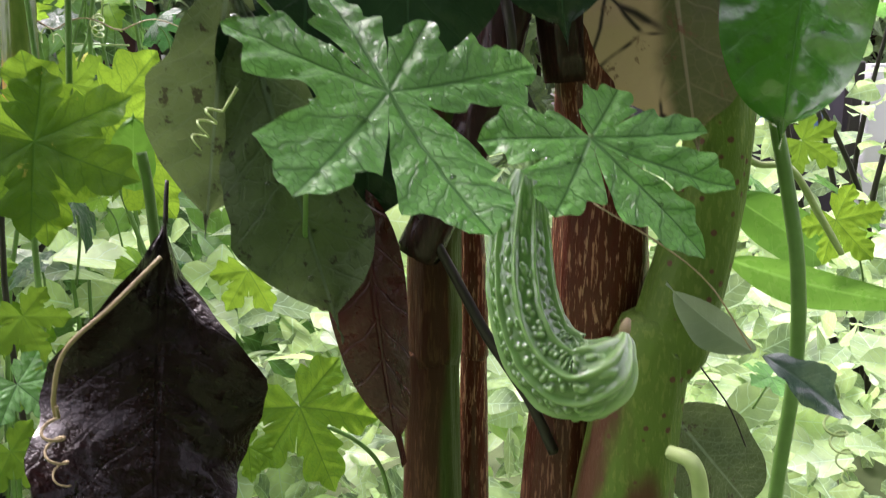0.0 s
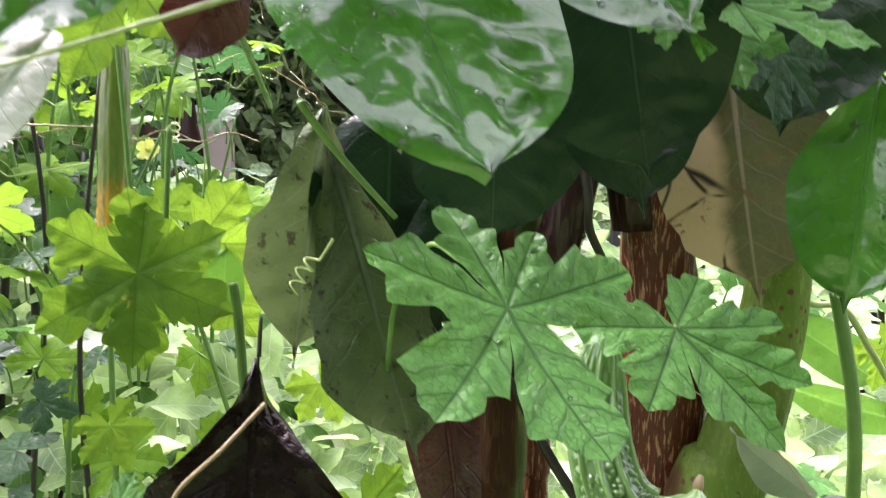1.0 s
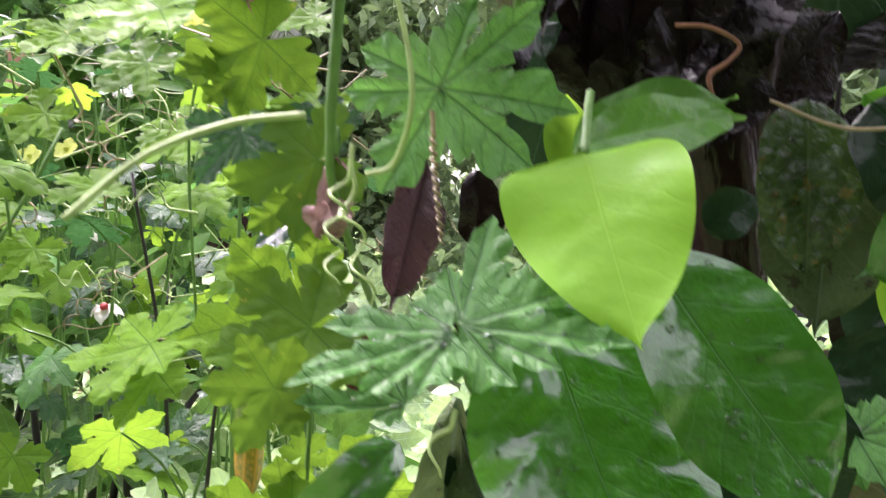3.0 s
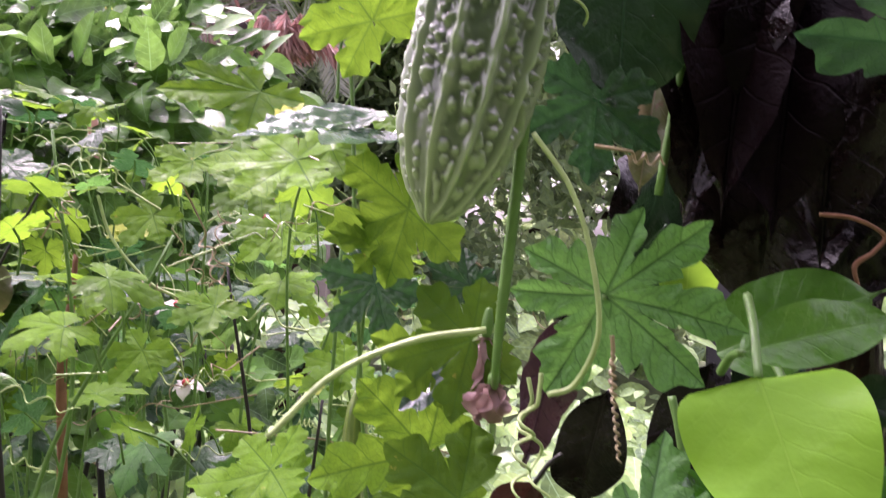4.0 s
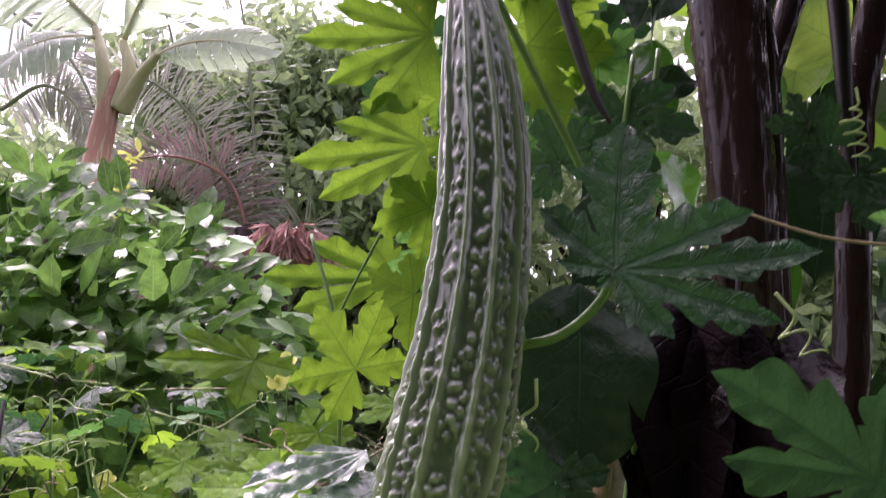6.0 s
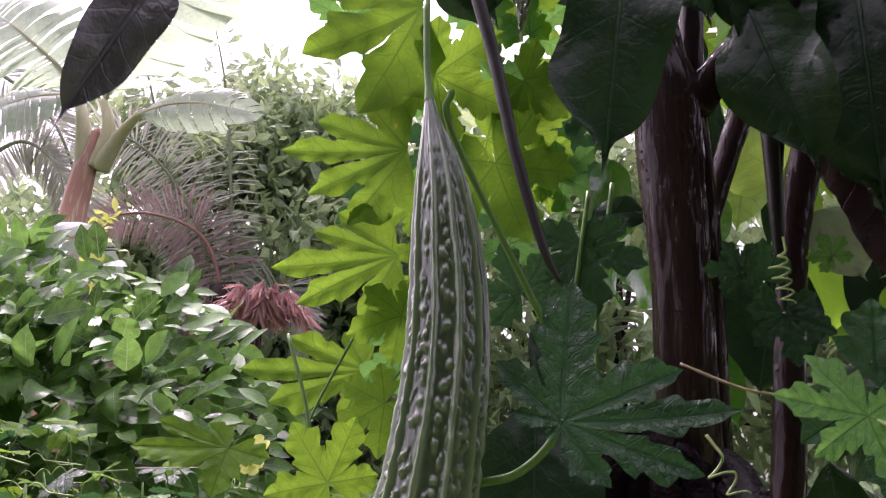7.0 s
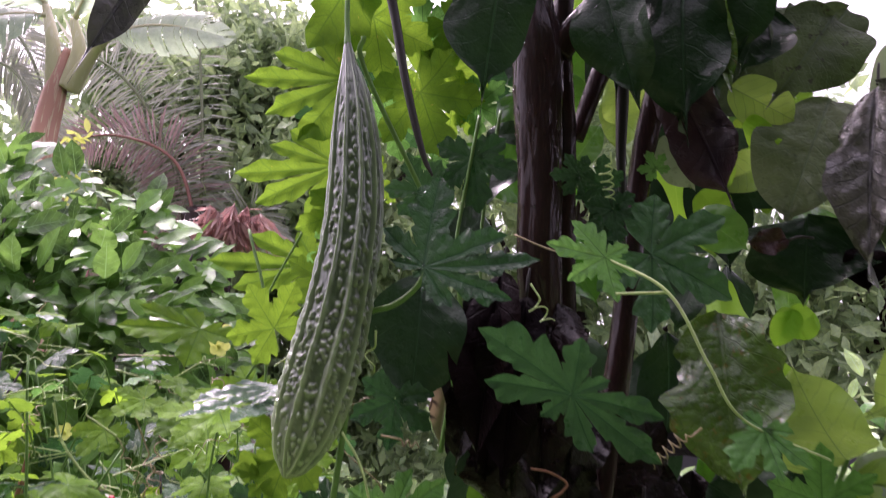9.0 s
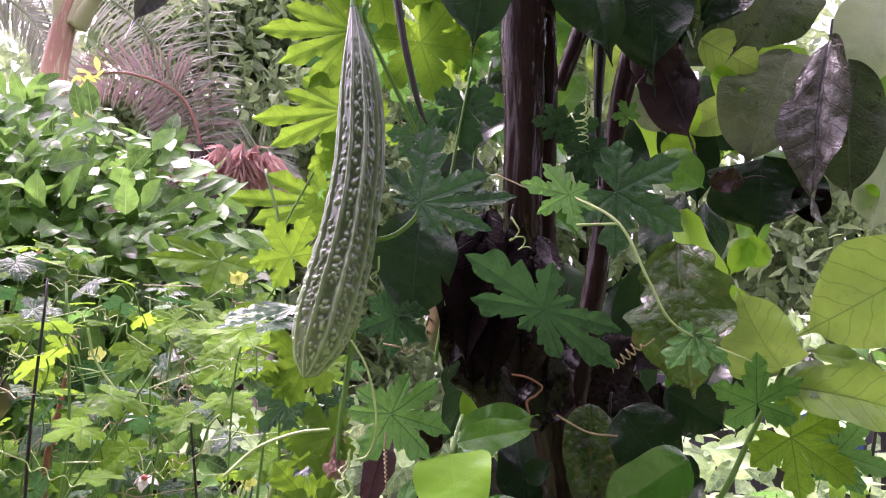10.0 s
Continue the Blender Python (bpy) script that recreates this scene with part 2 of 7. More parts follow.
M_SILVER = leaf_material("dead_leaf_silvery", (0.038, 0.046, 0.036), (0.016, 0.018, 0.015), 0.3, 0.05, 9, 0.1, vary=0.7, bump=1.0, vein_show=0.6, lat_show=0.8, spec=0.5, coat=0.5)
M_PLUM = leaf_material("dead_leaf_plum_brown", (0.042, 0.020, 0.024), (0.022, 0.010, 0.012), 0.38, 0.08, 7, 0.1, vary=0.6, bump=1.0, vein_show=0.5, lat_show=0.5, spec=0.35, coat=0.15)
M_GREY_UNDER = leaf_material("grey_leaf_underside", (0.066, 0.112, 0.048), (0.10, 0.155, 0.075), 0.45, 0.25, 8, 0.25, vary=0.5, vein_show=0.55, lat_show=0.5, rib=0.8, bump=1.0, spec=0.45, pucker=0.8, spots=(0.03, 0.045, 0.02), spot_amount=0.15)
M_DYING = leaf_material("dying_leaf_tan", (0.052, 0.072, 0.018), (0.22, 0.19, 0.10), 0.5, 0.15, 7, 0.15, vary=0.4, spots=(0.10, 0.055, 0.03), spot_amount=0.3, half=(0.36, 0.27, 0.16), half_at=0.008, vein_show=0.5, rib=0.9, lat_show=0.4, spec=0.4)
M_WET = leaf_material("wet_blistered_leaf", (0.030, 0.100, 0.006), (0.06, 0.12, 0.02), 0.22, 0.18, 9, 0.25, vary=0.6, spots=(0.11, 0.09, 0.012), spot_amount=0.3, bump=1.0, coat=0.55, pucker=3.0, spec=0.4, film=1.5, blob=0.9)
M_SHOOT = leaf_material("shoot_leaf_yellow_green", (0.16, 0.33, 0.035), (0.06, 0.15, 0.02), 0.36, 0.45, 7, 0.0, vary=0.35, bump=0.6, vein_show=0.6, lat_show=0.7, rib=0.7, coat=0.2)
M_VINE_WET = leaf_material("vine_leaf_wet_silver", (0.045, 0.11, 0.06), (0.10, 0.18, 0.10), 0.25, 0.2, 6, 0.3, vary=0.2, bump=0.5, coat=0.8, vein_show=0.6, film=1.8, pucker=0.2, blob=0.4, slick=0.22)
M_SHRUB = leaf_material("shrub_leaf_green", (0.058, 0.195, 0.032), (0.13, 0.31, 0.08), 0.42, 0.28, 6, 0.0, vary=0.75, coat=0.1, spec=0.2, island=True)
M_WEED = leaf_material("weed_leaf_light_green", (0.20, 0.38, 0.14), (0.36, 0.55, 0.28), 0.45, 0.35, 5, 0.0, vary=0.6, coat=0.05, island=True)
# Paler than the foliage itself: haze is mixed into this leaf colour.
M_FAR = leaf_material("far_leaf_hazed", (0.175, 0.30, 0.115), (0.24, 0.37, 0.17), 0.4, 0.3, 5, 0.0, vary=0.4, island=True)
# Leaves of the unseen light-blocking trees, dark in reflections.
M_HEDGE = leaf_material("blocker_tree_leaf_dark", (0.035, 0.075, 0.025), (0.05, 0.1, 0.035), 0.5, 0.15, 5, 0.0, vary=0.5, island=True)
M_BANANA = leaf_material("banana_leaf_green", (0.24, 0.36, 0.20), (0.36, 0.46, 0.28), 0.28, 0.45, 30, 0.0, vary=0.2, coat=0.4)
# Palm leaflets are lightened too, with haze in their colour.
M_FROND = leaf_material("palm_leaflet_grey_green", (0.25, 0.30, 0.20), (0.29, 0.34, 0.24), 0.42, 0.3, 4, 0.0, vary=0.3, island=True)
M_BARK = bark_material("wet_red_brown_bark", (0.085, 0.019, 0.010), (0.34, 0.17, 0.10), 0.5, 60, 0.12, 0.8, coat=0.25)
# Upper-trunk bark: wet, and near black because its shade is in the colour.
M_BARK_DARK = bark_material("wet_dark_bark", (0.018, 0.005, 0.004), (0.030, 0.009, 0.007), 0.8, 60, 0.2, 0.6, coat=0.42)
M_BARK_GREEN = bark_material("green_bark_with_lenticels", (0.10, 0.175, 0.028), (0.15, 0.22, 0.045), 0.42, 45, 0.3, 0.5, spots=(0.10, 0.05, 0.03), moss=(0.085, 0.04, 0.022), moss_at=(0.50, 0.58))
M_BARK_MIXED = bark_material("brown_and_green_bark", (0.060, 0.022, 0.012), (0.11, 0.05, 0.025), 0.40, 50, 0.10, 0.6, moss=(0.050, 0.085, 0.018), moss_at=(0.47, 0.56))
M_STEM = plain_material("green_vine_stem", (0.10, 0.22, 0.045), 0.42, 0.3, 120)
M_STEM_PALE = plain_material("pale_tendril", (0.34, 0.46, 0.17), 0.45, 0.25, 150)
M_STEM_DRY = plain_material("dry_stem_dark", (0.013, 0.0095, 0.008), 0.5, 0.4, 90)
M_STEM_RUST = plain_material("dry_stalk_rust_brown", (0.24, 0.10, 0.055), 0.7, 0.4, 90)
M_STEM_TAN = plain_material("dry_tendril_tan", (0.27, 0.21, 0.11), 0.55, 0.3, 120)
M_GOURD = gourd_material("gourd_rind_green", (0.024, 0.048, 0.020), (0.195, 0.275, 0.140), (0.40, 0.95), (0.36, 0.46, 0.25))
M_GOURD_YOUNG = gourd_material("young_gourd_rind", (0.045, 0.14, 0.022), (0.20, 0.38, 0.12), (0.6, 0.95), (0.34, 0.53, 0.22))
M_GOURD_RIPE = gourd_material("ripening_gourd_rind", (0.10, 0.17, 0.03), (0.20, 0.26, 0.06), (0.46, 0.54), (0.78, 0.34, 0.035))
M_PETAL_Y = plain_material("yellow_petal", (0.72, 0.76, 0.20), 0.5, 0.12, 200, glow=0.3)
M_WILT = plain_material("withered_petal", (0.36, 0.22, 0.21), 0.6, 0.4, 200, glow=0.2)
M_PETAL_W = plain_material("white_bract", (0.80, 0.76, 0.74), 0.5, 0.1, 200, glow=0.3)
M_PETAL_R = plain_material("crimson_flower", (0.45, 0.02, 0.03), 0.5, 0.2, 200)
M_GROUND = plain_material("moist_soil_and_moss", (0.07, 0.10, 0.035), 0.9, 0.5, 6.0, 0.6)
M_DROP, _n, _l, _p = mat_nodes("water_drop")
_p.inputs["Transmission Weight"].default_value, _p.inputs["Roughness"].default_value, _p.inputs["IOR"].default_value = 1.0, 0.02, 1.33
M_PSTALK = bark_material("banana_leaf_stalk", (0.50, 0.50, 0.30), (0.56, 0.56, 0.40), 0.45, 5, 0.08, 0.3)
M_PSTEM = bark_material("banana_stalk", (0.50, 0.27, 0.21), (0.60, 0.52, 0.36), 0.45, 5, 0.08, 0.3)
M_RED = leaf_material("copper_red_leaf", (0.27, 0.175, 0.13), (0.25, 0.165, 0.12), 0.4, 0.3, 4, 0.0, vary=0.4)
# Pinkish leaflets, also paled by haze put into the colour.
M_FROND_PINK = leaf_material("palm_leaflet_pinkish", (0.24, 0.19, 0.155), (0.28, 0.22, 0.18), 0.42, 0.3, 4, 0.0, vary=0.4)
M_FRIB = plain_material("frond_rib_grey_green", (0.17, 0.20, 0.12), 0.5, 0.3, 30)
M_PINK = plain_material("frond_rib_pink_brown", (0.34, 0.15, 0.14), 0.45, 0.3, 30)
M_WALL = plain_material("far_dark_wall", (0.05, 0.045, 0.055), 0.8, 0.4, 3.0)
M_BLUE = plain_material("blue_sheet", (0.06, 0.12, 0.35), 0.5, 0.3, 6.0)
M_PLASTER = plain_material("pinkish_plaster", (0.46, 0.38, 0.36), 0.8, 0.2, 5.0)
M_PALE = plain_material("pale_plaster", (0.62, 0.62, 0.64), 0.8, 0.1, 4.0)


# ---- mesh helpers ----
def mesh_of(name, verts, faces, mat, uvs=None, smooth=True):
    me = bpy.data.meshes.new(name)
    me.from_pydata([tuple(v) for v in verts], [], [tuple(f) for f in faces])
    if mat:
        me.materials.append(mat)
    if uvs is not None:
        layer = me.uv_layers.new(name="UVMap")
        idx = np.empty(len(me.loops), dtype=np.int32)
        me.loops.foreach_get("vertex_index", idx)
        layer.data.foreach_set("uv", np.asarray(uvs, dtype=np.float32)[idx].ravel())
    if smooth:
        me.polygons.foreach_set("use_smooth", [True] * len(me.polygons))
    me.update()
    return me


def thing(name, at, label, category, group="", kind=""):
    ob = new(name)
    ob.empty_display_size = 0.02
    ob.matrix_basis = Matrix.Translation(at)
    return tagged(ob, label, category, group, kind)


def part(name, me, parent, m=None, label=""):
    """One mesh object under a thing; m is its pose in the world."""
    ob = new(name, me)
    top, inv = parent, Matrix.Identity(4)
    chain = []
    while top:
        chain.append(top.matrix_basis.copy())
        top = top.parent
    for c in chain:
        inv = c @ inv
    ob.parent = parent
    ob.matrix_basis = inv.inverted() @ (m or Matrix.Identity(4))
    return tagged(ob, label)


def frame_of(base, tip, normal):
    x = (Vector(tip) - Vector(base))
    length = x.length
    x.normalize()
    z = Vector(normal)
    z = (z - x * z.dot(x)).normalized()
    y = z.cross(x)
    m = Matrix((x, y, z)).transposed().to_4x4()
    m.translation = Vector(base)
    return m, length


def blade_mesh(L, W, seed=0, curl=0.12, fold=0.25, wave=0.07, peak=0.45, mat=None, nu=34, nv=14, side=0.0, ragged=0.0, drip=0.09, sway=0.16, quilt=1.0, roll=0.0):
    """A simple broad blade along x: droops by curl, folded along the midrib, wavy at the edge, quilted between the veins."""
    rng = random.Random(seed)
    ph, ph2, k = rng.uniform(0, 6.28), rng.uniform(0, 6.28), rng.uniform(2.2, 3.4)
    q = math.log(0.5) / math.log(peak)
    V, U, F = [], [], []
    for i in range(nu + 1):
        s = i / nu
        sb = min(1.0, s / (1 - drip))
        w = max(0.0, 1 - abs(2 * sb ** q - 1) ** 2.2) ** 0.62
        tail = 0.24 * ((1 - s) / (2.2 * drip + 0.001)) ** 1.25 if s > 1 - 2.2 * drip else 0.0
        w = 0.5 * W * max(w, tail, 0.02 * (1 - s))
        for j in range(nv + 1):
            v = 2 * j / nv - 1
            out = 1 + sway * noise.noise((s * 3.1 + seed * 1.3, 7.0 * (v > 0), seed * 0.7)) + ragged * 0.35 * noise.noise((s * 11 + seed, 3.0 * (v > 0), seed * 1.7))
            y = v * w * (1 + (out - 1) * abs(v))
            lat = math.cos(2 * math.pi * (s * 6.5 - abs(y) / L * 5 + (0.25 if v > 0 else 0.0) + 0.55 * noise.noise((s * 5 + seed, v * 3, 2.0)))) * (0.6 + 0.9 * noise.noise((s * 4, v * 2.5, seed + 9.0)))
            lat += 1.1 * noise.noise((s * 11 + seed, v * 4.5, 5.0))
            z = curl * L * (s - s * s) * 2 + fold * abs(y) - fold * 0.12 * W * v * v
            z += wave * W * v * abs(v) * math.sin(k * 3.4 * s + ph + (0.9 if v > 0 else 0)) + 0.02 * W * math.sin(9 * s + ph2) * v
            z -= 0.016 * quilt * W * lat * (1 - abs(v)) * abs(v) * 4
            z += roll * W * max(0, abs(v) - 0.45) ** 2 * (1.3 if v > 0 else 0.6)
            V.append((s * L, y + side * L * s * (1 - s), z))
            U.append((s, abs(v) * w / L))
    for i in range(nu):
        for j in range(nv):
            p = i * (nv + 1) + j
            F.append((p, p + nv + 1, p + nv + 2, p + 1))
    return mesh_of("blade", V, F, mat, U)


PALM = ((0, 1.0), (58, 0.9), (-58, 0.9), (116, 0.72), (-116, 0.72))


def lobed_mesh(R, seed=0, cup=0.12, mat=None, lobes=PALM, fat=1.0, ruffle=0.05, droop=0.15, ns=40, nv=10, teeth=3.2, web=0.36, bite_depth=1.0, blunt=0.0):
    """A palmate, toothed vine blade round its stalk point: one strip of faces a lobe (angle, length, width), the middle lobe along x."""
    rng = random.Random(seed)
    wild = 1.0 if lobes is PALM else 0.0
    lob = sorted((radians(l[0] + wild * rng.uniform(-4, 4)), l[1] * (1 + wild * rng.uniform(-0.07, 0.05)), l[2] if len(l) > 2 else 1.0) for l in lobes)
    ph = [rng.uniform(0, 6.28) for _ in range(4)]
    V, U, F = [], [], []
    for i, (th, r, wide) in enumerate(lob):
        halves = []
        for k in (-1, 1):
            nb = lob[(i + k) % len(lob)][0]
            gap = abs((nb - th + math.pi) % (2 * math.pi) - math.pi) / 2
            wrap = (i == 0 and k < 0) or (i == len(lob) - 1 and k > 0)
            halves.append(min(math.tan(min(gap, 1.0)), 1.15) * (0.93 if wrap else 1.0))
        o = len(V)
        lean = rng.uniform(-0.07, 0.07)
        ph_t = [rng.uniform(0.0, 0.5) for _ in range(2)]
        size = [rng.uniform(0.85, 1.15) for _ in range(2)]
        for a in range(ns + 1):
            u = a / ns
            rise = math.sin(max(0, min(1, (u - web) / 0.3)) * math.pi / 2)
            fall = 1.0 if u < 0.6 else 1 - ((u - 0.6) / 0.4) ** (1.9 + 0.9 * blunt)
            for c in range(nv + 1):
                v = 2 * c / nv - 1
                k = 0 if v < 0 else 1
                saw = (u * teeth + ph_t[k]) % 1.0
                hook = saw ** 0.85 if saw < 0.78 else 0.81 * (1 - ((saw - 0.78) / 0.22) ** 1.4)
                on = max(0.0, min(1.0, (u - 0.32) / 0.12))
                bite = 1 + (0.62 * hook - 0.30) * bite_depth * size[k] * on * (1 - 0.35 * max(0, u - 0.85) / 0.15)
                near = web * r * halves[k]
                full = max(min(0.25 * fat * wide * r ** 0.6, max(0.54 * r * halves[k], 0.125 * fat * r ** 0.6)), near * 0.9)
                free = max((near + (full - near) * rise) * fall * bite, 0.0) + 0.0005
                edge = min(u * r * halves[k], free)
                y = abs(v) * edge
                s = u * r + 0.16 * edge * hook * on * abs(v) * (1 - u) * 2
                yy = (y if v > 0 else -y) + lean * r * u * u
                px, py = s * math.cos(th) - yy * math.sin(th), s * math.sin(th) + yy * math.cos(th)
                rr, an = math.hypot(px, py), math.atan2(py, px)
                z = cup * rr * rr - 0.55 * droop * max(0, rr - 0.3) ** 1.5 * 2
                z += ruffle * rr * rr * math.sin(3 * an + ph[0]) + 0.6 * ruffle * rr ** 3 * math.sin(6 * an + ph[1])
                z -= 0.03 * math.exp(-(y / 0.04) ** 2) * min(1, rr * 3)
                z += 0.014 * math.cos(2 * math.pi * 5 * (u * r - 0.85 * y)) * min(1, y * 9) * min(1, rr * 2)
                z += 0.012 * noise.noise((px * 9 + seed, py * 9, seed * 0.3)) * min(1, rr * 2)
                V.append((px * R, py * R, z * R))
                U.append((u * r, y))
        for a in range(ns):
            for c in range(nv):
                q = o + a * (nv + 1) + c
                F.append((q, q + nv + 1, q + nv + 2, q + 1))
    return mesh_of("lobed_blade", V, F, mat, U)


def smooth_path(pts, n):
    """Catmull-Rom through the points (each x, y, z and any more numbers)."""
    P = np.array(pts, float)
    P = np.vstack([2 * P[0] - P[1], P, 2 * P[-1] - P[-2]])
    out = []
    segs = len(P) - 3
    for i in range(n + 1):
        u = i / n * segs
        k = min(int(u), segs - 1)
        t = u - k
        p0, p1, p2, p3 = P[k], P[k + 1], P[k + 2], P[k + 3]
        out.append(0.5 * (2 * p1 + (p2 - p0) * t + (2 * p0 - 5 * p1 + 4 * p2 - p3) * t * t + (3 * p1 - p0 - 3 * p2 + p3) * t ** 3))
    return np.array(out)


def tube_mesh(pts, mat, n=24, sides=8, rough=0.0, seed=0):
    """A round stem through points (x, y, z, radius)."""
    Q = smooth_path(pts, n)
    V, F, U = [], [], []
    up = Vector((0.3, 0.9, 0.1))
    for i, q in enumerate(Q):
        a, b = Q[max(0, i - 1)][:3], Q[min(n, i + 1)][:3]
        d = Vector(b - a).normalized()
        s = d.cross(up).normalized()
        t = s.cross(d)
        up = t
        for j in range(sides):
            an = 2 * math.pi * j / sides
            r = q[3] * (1 + rough * (1.6 * noise.noise((math.cos(an) * 2.6 + seed, math.sin(an) * 2.6, q[2] * 7)) + 0.8 * noise.noise((math.cos(an) * 6 + seed, math.sin(an) * 6, q[2] * 60))))
            V.append(Vector(q[:3]) + (s * math.cos(an) + t * math.sin(an)) * r)
            U.append((i / n, j / sides))
    for i in range(n):
        for j in range(sides):
            k = (j + 1) % sides
            F.append((i * sides + j, i * sides + k, (i + 1) * sides + k, (i + 1) * sides + j))
    F.append(tuple(range(sides))[::-1])
    F.append(tuple(n * sides + j for j in range(sides)))
    return mesh_of("stem", V, F, mat, U)


def coil_points(a, b, radius, turns, r0, r1=None, start=0.35):
    """A tendril from a to b: straight first, then a coil of shrinking loops."""
    a, b = Vector(a), Vector(b)
    d = (b - a)
    s = d.cross(Vector((0.2, 1, 0.1))).normalized()
    t = s.cross(d).normalized()
    out = []
    n = int(turns * 10) + 6
    for i in range(n + 1):
        u = i / n
        c = max(0, (u - start) / (1 - start))
        an = c * turns * 6.283
        rr = radius * min(1, c * 4) * (1 - 0.4 * c)
        p = a + d * u + (s * (math.cos(an) - 1) + t * math.sin(an)) * rr
        out.append((*p, r0 + ((r1 or r0 * 0.5) - r0) * u))
    return out


def gourd_mesh(pts, mat, ridges=10, bump=0.12, nu=300, nv=200, seed=0, warts=58, smooth_end=0.86):
    """A warty ribbed fruit along points (x, y, z, radius), with attributes for ridge height and length."""
    Q = smooth_path(pts, nu)
    V, F, ridge, along = [], [], [], []
    up = Vector((0.0, 1.0, 0.0))
    run = 0.0
    for i, q in enumerate(Q):
        a, b = Q[max(0, i - 1)][:3], Q[min(nu, i + 1)][:3]
        d = Vector(b - a).normalized()
        s = d.cross(up).normalized()
        t = s.cross(d).normalized()
        up = t
        u = i / nu
        if i:
            run += float(np.linalg.norm(q[:3] - Q[i - 1][:3]))
        for j in range(nv):
            an = 2 * math.pi * j / nv
            w = an * ridges + 0.35 * math.sin(7 * u + seed) + 0.5 * noise.noise((math.cos(an) * 2.4, math.sin(an) * 2.4, run * 32 + seed))
            k = int(math.floor(w / (2 * math.pi) + 0.5))
            low = min(1.0, max(0.0, (u - 0.25) / 0.45))
            end = min(1.0, max(0.0, (u - smooth_end) / 0.15))
            off = abs((w / (2 * math.pi) + 0.5) % 1.0 - 0.5) * 2
            wide = 0.26 + 0.06 * noise.noise((k * 7.7, run * 50, seed + 2)) + 0.34 * end
            crest = math.exp(-(off / wide) ** 2) * (0.86 + 0.40 * (0.4 + 0.6 * low) * (1 - 0.7 * end) * noise.noise((k * 3.3, run * (60 + 70 * low), seed)))
            d1 = noise.voronoi((w / (2 * math.pi) * 2.7, run * warts * (2.2 + 1.8 * low), seed * 3.7))[0][0]
            bead = math.sqrt(max(0.0, 1 - (d1 / 0.5) ** 2)) * min(1.0, max(0.0, (off - 0.22) / 0.3)) * (1 - 0.8 * end)
            n4 = noise.noise((math.cos(an) * 9 + seed, math.sin(an) * 9, run * 230))
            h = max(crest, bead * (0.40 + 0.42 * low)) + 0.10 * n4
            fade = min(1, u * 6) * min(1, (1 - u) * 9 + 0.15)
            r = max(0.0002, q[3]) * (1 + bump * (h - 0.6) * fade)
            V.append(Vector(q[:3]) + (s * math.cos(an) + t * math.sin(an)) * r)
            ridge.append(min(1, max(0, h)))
            along.append(u)
    for i in range(nu):
        for j in range(nv):
            k = (j + 1) % nv
            F.append((i * nv + j, i * nv + k, (i + 1) * nv + k, (i + 1) * nv + j))
    F.append(tuple(range(nv))[::-1])
    F.append(tuple(nu * nv + j for j in range(nv)))
    me = mesh_of("gourd", V, F, mat)
    for nm, data in (("ridge", ridge), ("along", along)):
        at = me.attributes.new(nm, "FLOAT", "POINT")
        at.data.foreach_set("value", np.array(data, np.float32))
    return me


def scatter_mesh(name, rows, mat, seed=0, wide=0.5, prof=(0.12, 0.8, 1.0, 0.72, 0.0)):
    """Many small folded blades in one mesh; rows of (base, tip direction, normal, length)."""
    V, F, U = [], [], []
    rng = random.Random(seed)
    last = len(prof) - 1
    for base, d, nrm, L in rows:
        d = Vector(d).normalized()
        z = Vector(nrm)
        z = z - d * z.dot(d)
        if z.length < 1e-4:
            continue
        z.normalize()
        y = z.cross(d)
        o = len(V)
        w = 0.5 * L * wide * rng.uniform(0.8, 1.2)
        bend = rng.uniform(0.05, 0.3)
        for i, pw in enumerate(prof):
            s = i / last
            c = Vector(base) + d * (L * s) - z * (bend * L * s * s)
            for j in (-1, 0, 1):
                V.append(c + y * (w * pw * j) + z * (0.25 * w * pw * abs(j)))
                U.append((s, abs(j) * w * pw / L))
        for i in range(last):
            for j in range(2):
                q = o + i * 3 + j
                F.append((q, q + 3, q + 4, q + 1))
    return mesh_of(name, V, F, mat, U)


def rand_dir(rng, up=0.0):
    v = Vector((rng.gauss(0, 1), rng.gauss(0, 1), rng.gauss(0, 1) + up))
    return v.normalized()


# ---- the kinds of things ----
LEAF_SEED = [0]


def next_seed():
    LEAF_SEED[0] += 1
    return LEAF_SEED[0]


def drops_on(leaf, n, lo=0.0007, hi=0.0018, seed=1, flip=1.0):
    """Water drops resting on a blade: flattened beads, joined as one part."""
    r = random.Random(seed)
    me = leaf.data
    V, F = [], []
    for _ in range(n):
        p = r.choice(me.polygons)
        c, z = p.center.copy(), p.normal * flip
        x = z.orthogonal().normalized()
        y = z.cross(x)
        rad = r.uniform(lo, hi) * (0.6 + 0.6 * r.random())
        o = len(V)
        V.append(c + z * rad * 0.55)
        for a, h in ((0.6, 0.42), (1.0, 0.0)):
            for k in range(8):
                an = k * math.pi / 4
                V.append(c + (x * math.cos(an) * (1 + 0.2 * r.random()) + y * math.sin(an)) * rad * a + z * rad * h)
        for k in range(8):
            j = (k + 1) % 8
            F.append((o, o + 1 + k, o + 1 + j))
            F.append((o + 1 + k, o + 9 + k, o + 9 + j, o + 1 + j))
    ob = new("dew", mesh_of("dew", V, F, M_DROP))
    ob.parent = leaf
    return tagged(ob, "clear round water drops", kind="stuff")


